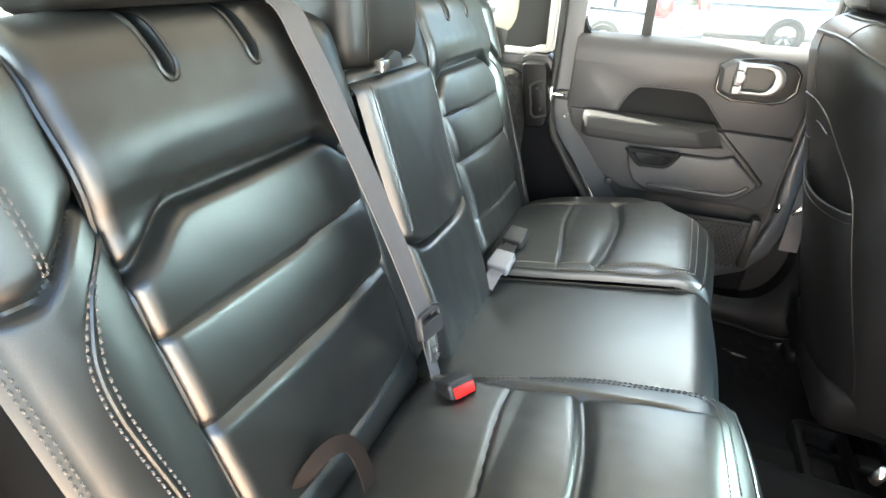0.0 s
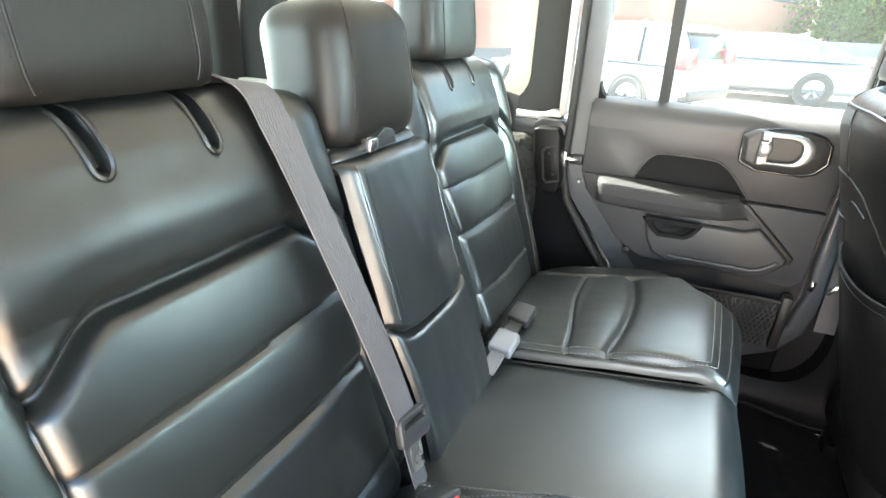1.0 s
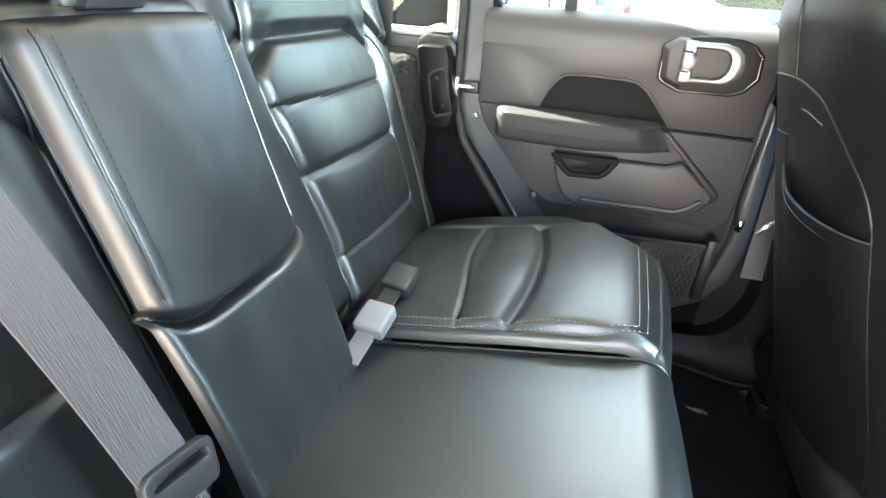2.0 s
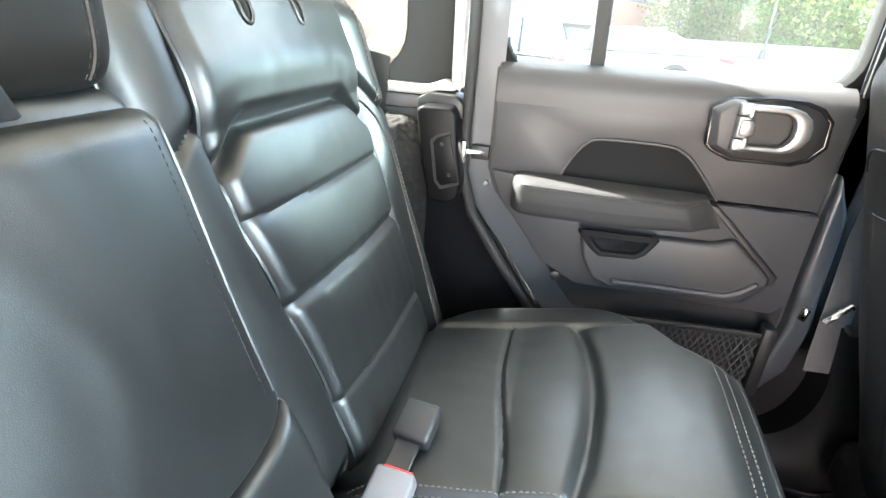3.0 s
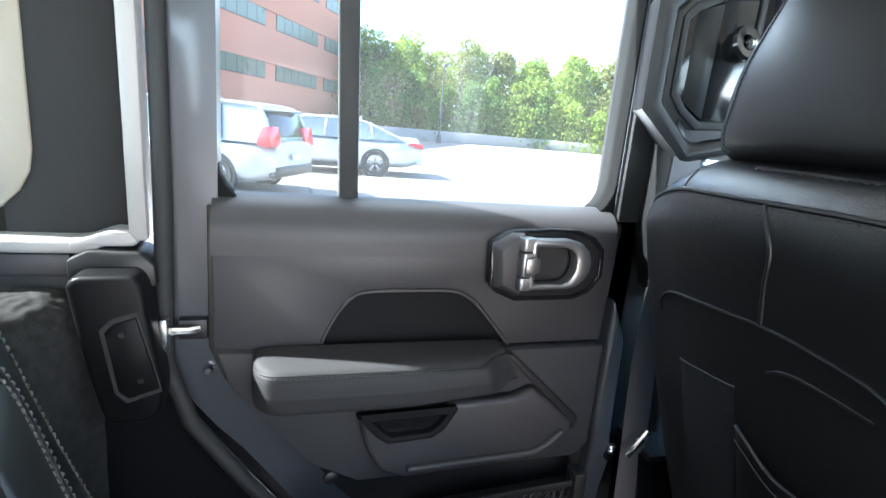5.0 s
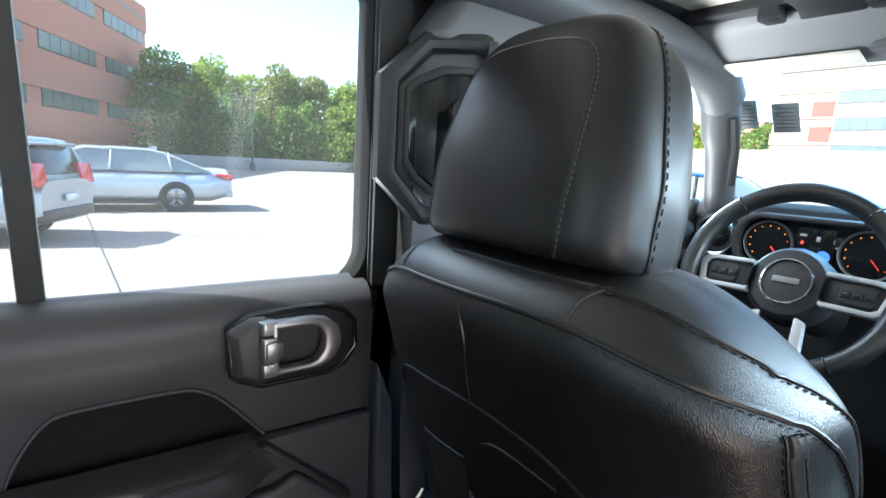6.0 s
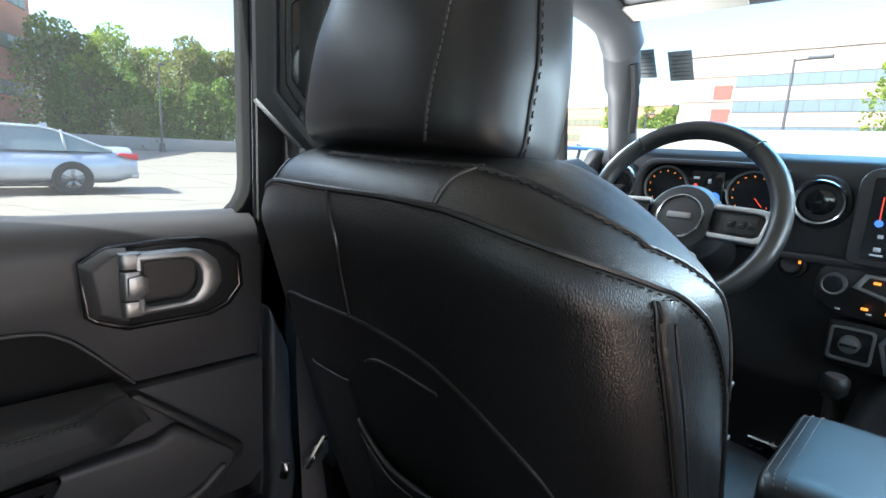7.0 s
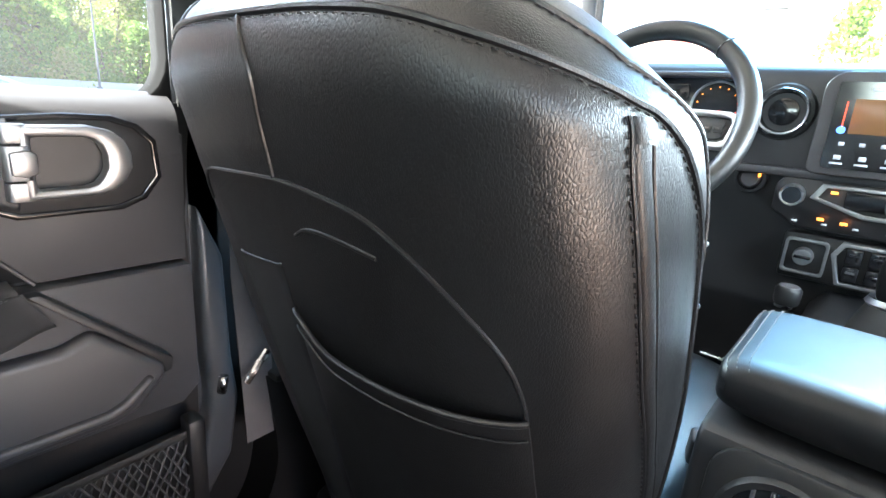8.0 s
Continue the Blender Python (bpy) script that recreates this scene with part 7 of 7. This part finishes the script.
car("sedan", (0.92, 14.60, 0), 180, 5.15, 1.90, 1.45, SILVER_PAINT, "silver four-door sedan parked in the sun")
car("suv", (-2.00, 10.75, 0), 155, 4.6, 1.85, 1.54, SLATE_PAINT, "silver grey compact suv parked beside the sedan", "suv")
car("suv", (9.9, 5.15, 0), -90, 4.6, 1.84, 1.62, BLUE_PAINT, "bright blue suv parked ahead", "suv")


def building(name, x0, y0, x1, y1, deep, floors, base, storey, brick, label, bays, first=1.2, win_h=1.5, parapet=1.4, pane_mat=WIN_DARK, gap=0.9, start=0.0):
    """A brick block whose long front runs from (x0, y0) to (x1, y1), with ribbon windows on every storey."""
    root = thing(name, (x0, y0, 0), label, "building", "buildings")
    ln = math.hypot(x1 - x0, y1 - y0)
    m = Matrix.Translation((x0, y0, base)) @ Matrix.Rotation(math.atan2(y1 - y0, x1 - x0), 4, "Z")
    H = floors * storey + parapet
    part("wall", box(0, ln, 0, deep, -base, H, 0.0, 1, m), brick, root, "", 0)
    part("roof_coping", box(-0.15, ln + 0.15, -0.15, deep + 0.15, H, H + 0.25, 0.0, 1, m), CONCRETE, root, "", 0)
    bay = (ln - start) / bays
    for f in range(floors + 1):
        part("brick_band", box(-0.12, ln + 0.12, -0.12, 0.02, max(0, f * storey - 0.75), f * storey + first - 0.12, 0, 1, m), brick, root, "", 0)
    for f in range(floors):
        z = f * storey + first
        for b in range(bays):
            xa, xb = start + b * bay + gap, start + (b + 1) * bay - gap
            w = part("window", box(xa, xb, -0.04, 0.10, z, z + win_h, 0, 1, m), POLE, root, "", 0)
            n = max(2, round((xb - xa) / 1.5))
            for k in range(n):
                a = xa + (xb - xa) * k / n + 0.05
                part("pane", box(a, xa + (xb - xa) * (k + 1) / n - 0.05, -0.06, 0.0, z + 0.08, z + win_h - 0.08, 0, 1, m), pane_mat, w, "", 0)
    # end face windows
    for f in range(floors):
        z = f * storey + first
        for b in range(max(1, round(deep / 9))):
            ya = b * 9 + 1.0
            if ya + 6 < deep:
                for xe in (-0.04, ln - 0.10):
                    w = part("window", box(xe, xe + 0.14, ya, ya + 6, z, z + win_h, 0, 1, m), POLE, root, "", 0)
                    for k in range(4):
                        part("pane", box(xe - 0.02, xe + 0.16, ya + 1.5 * k + 0.05, ya + 1.5 * k + 1.45, z + 0.08, z + win_h - 0.08, 0, 1, m), WIN_DARK, w, "", 0)
    return root


building("office_building", -20, 11.5, 8.4, 67, 30, 3, 2.0, 4.1, BRICK, "red brick office block with ribbon windows", 6, 2.05, 2.1, 0.6)
tan = building("office_building", 74, 29.6, 74, -70, 30, 3, 4.0, 3.1, BRICK_PALE, "tan brick office block with long ribbon windows", 6, 0.9, 1.5, 1.9, WIN_SKY, 0.05, 6.6)
for za in (6.8, 9.75):
    part("red_brick_panel", box(73.80, 74.06, 23.2, 25.4, za, za + 1.7, 0.02), RED_BRICK_PANEL, tan, "red brick panel", 0)
building("office_building", 95, 62, 92, 38, 18, 2, 3.6, 3.0, BRICK, "low red brick office block far off", 2, 1.0, 1.5)
# parapet of the deck
for k, (a, b, hgt) in enumerate((((2.0, 46), (26, 52), 1.05), ((26, 52), (60, 46), 1.1), ((20, 12), (20, -70), 2.62), ((20, 12), (34, 50), 1.6), ((2.0, 46), (1.5, 56), 1.05))):
    d = Vector((b[0] - a[0], b[1] - a[1], 0))
    m = Matrix.Translation((a[0], a[1], 0)) @ Matrix.Rotation(math.atan2(d.y, d.x), 4, "Z")
    solo("parapet_wall", box(0, d.length, -0.15, 0.15, 0, hgt, 0.04, 2, m), CONCRETE, "pale concrete parapet round the parking deck", "wall", "parapets", "structure")


def street_lamp(x, y, h, arm=1, foot=0.7):
    root = thing("street_lamp", (x, y, 0), "tall dark parking lot lamp post", "lamp post", "lamp posts")
    part("base", lathe([(0, foot), (0.2, foot), (0.24, 0)], Matrix.Translation((x, y, 0)), 16), POLE, root)
    part("pole", tube([(x, y, foot), (x, y, h)], [0.09, 0.06], 10), POLE, root)
    part("arm", tube([(x, y, h - 0.1), (x, y - arm, h)], 0.05, 8), POLE, root)
    part("head", box(x - 0.18, x + 0.18, min(y - arm * 0.5, y - arm * 1.4), max(y - arm * 0.5, y - arm * 1.4), h - 0.08, h + 0.10, 0.03), POLE, root)
    return root


street_lamp(13.4, 45.5, 6.6, 0.6)
street_lamp(33.0, 7.6, 7.1, 1.2)
street_lamp(52.0, 24.0, 6.0, 0.6)


def tree(x, y, h, r, leaf, seed, base=-2.0, leaves=4200, size=0.30, label="broad green tree at the edge of the wood"):
    """Tapered trunk, limbs and a crown of many small leaf clumps."""
    rnd = random.Random(seed)
    root = thing("tree", (x, y, base), label, "tree", "trees")
    part("trunk", tube([(x, y, base), (x + rnd.uniform(-.2, .2), y, base + h * 0.4), (x + rnd.uniform(-.5, .5), y + rnd.uniform(-.5, .5), base + h * 0.85)], [0.28, 0.2, 0.06], 8), BARK, root)
    bm = bmesh.new()
    blobs = []
    for k in range(16):
        t = rnd.uniform(0.22, 1.0)
        rr = r * (0.95 if t < 0.7 else 1.5 * (1.12 - t)) * rnd.uniform(0.5, 0.9)
        a = rnd.uniform(0, 6.28)
        d = r * 0.75 * rnd.random() * (1.15 - t * 0.75)
        blobs.append((Vector((x + d * math.cos(a), y + d * math.sin(a), base + h * t - rr * 0.4)), max(rr, r * 0.28)))
    limb = bmesh.new()
    for c, rr in blobs[:6]:
        tube([(x, y, max(base + 0.5, c.z - rr * 1.2)), c], [0.10, 0.03], 6, bm=limb)
    part("limbs", limb, BARK, root)
    verts, faces = [], []
    for k in range(leaves):
        c, rr = blobs[k % len(blobs)]
        v = Vector((rnd.gauss(0, 1), rnd.gauss(0, 1), rnd.gauss(0, 1))).normalized()
        p = c + v * rr * (0.62 + 0.42 * rnd.random())
        s_ = size * rnd.uniform(0.5, 1.15)
        q = Euler((rnd.uniform(0, 6.28), rnd.uniform(0, 6.28), rnd.uniform(0, 6.28))).to_matrix()
        i0 = len(verts)
        for w in ((-1, -0.6, 0), (0.2, -1, 0.25), (1, 0.1, 0), (0.3, 0.9, -0.2), (-0.7, 0.7, 0.1)):
            verts.append(p + q @ (Vector(w) * s_ * 0.5))
        faces.append((i0, i0 + 1, i0 + 2, i0 + 3, i0 + 4))
    me = bpy.data.meshes.new("crown")
    me.from_pydata(verts, [], faces)
    me.materials.append(leaf)
    ob = new("crown", me)
    ob.parent, ob.location = root, -root.location
    return root


rt = random.Random(5)
for k in range(34):
    x = 8.6 + 1.6 * k + rt.uniform(-0.8, 0.8)
    y = 58 + rt.uniform(-3, 7) - 0.16 * max(0, x - 20)
    tree(x, y, rt.uniform(11.4, 13.2), rt.uniform(3.8, 5.2), rt.choice([LEAF, LEAF_PALE, LEAF, LEAF]), 100 + k, -2.0, 5200, 0.32)
for k in range(16):
    x = 9 + 3.1 * k + rt.uniform(-1, 1)
    tree(x, 53.5 + rt.uniform(-1, 1.5) - 0.14 * max(0, x - 20), rt.uniform(5, 8.5), rt.uniform(2.0, 2.8), rt.choice([LEAF, LEAF_DARK, LEAF_DARK]), 200 + k, -1.5, 2400, 0.28)
tree(12.4, 50.0, 3.6, 2.0, LEAF_PALE, 301, -0.6, 1600, 0.26, "round yellow-green bush behind the parapet")
for k in range(8):
    tree(64 + rt.uniform(-2, 2), 6.0 - 5.5 * k + rt.uniform(-1, 1), rt.uniform(10.5, 13.5), 3.6, LEAF, 400 + k, -0.5, 1800, 0.45)
for k in range(7):
    tree(88 + rt.uniform(-2, 2), 30 + 2.8 * k, rt.uniform(9, 11), 3.2, LEAF, 430 + k, -0.5, 1400, 0.5)

# stickers on the windscreen
for (y, s_, lb) in ((0.556, 0.034, "grey paper sticker on the windscreen"), (0.640, 0.050, "dark sticker at the windscreen's corner")):
    st_ = thing("windscreen_sticker", (1.2, y, 1.6), lb, "sticker")
    mm = Matrix.Translation((1.203, y, 1.598 + s_ * 0.6)) @ Matrix.Rotation(radians(-33), 4, "Y")
    part("paper", box(-0.0012, 0.0, -0.026, 0.026, -0.034, 0.034, 0, 1, mm), INK, st_)
    for k in range(6):
        part("print_bar", box(-0.0022, -0.0012, -0.020, 0.020, 0.022 - 0.009 * k, 0.0235 - 0.009 * k, 0, 1, mm), POLE, st_)
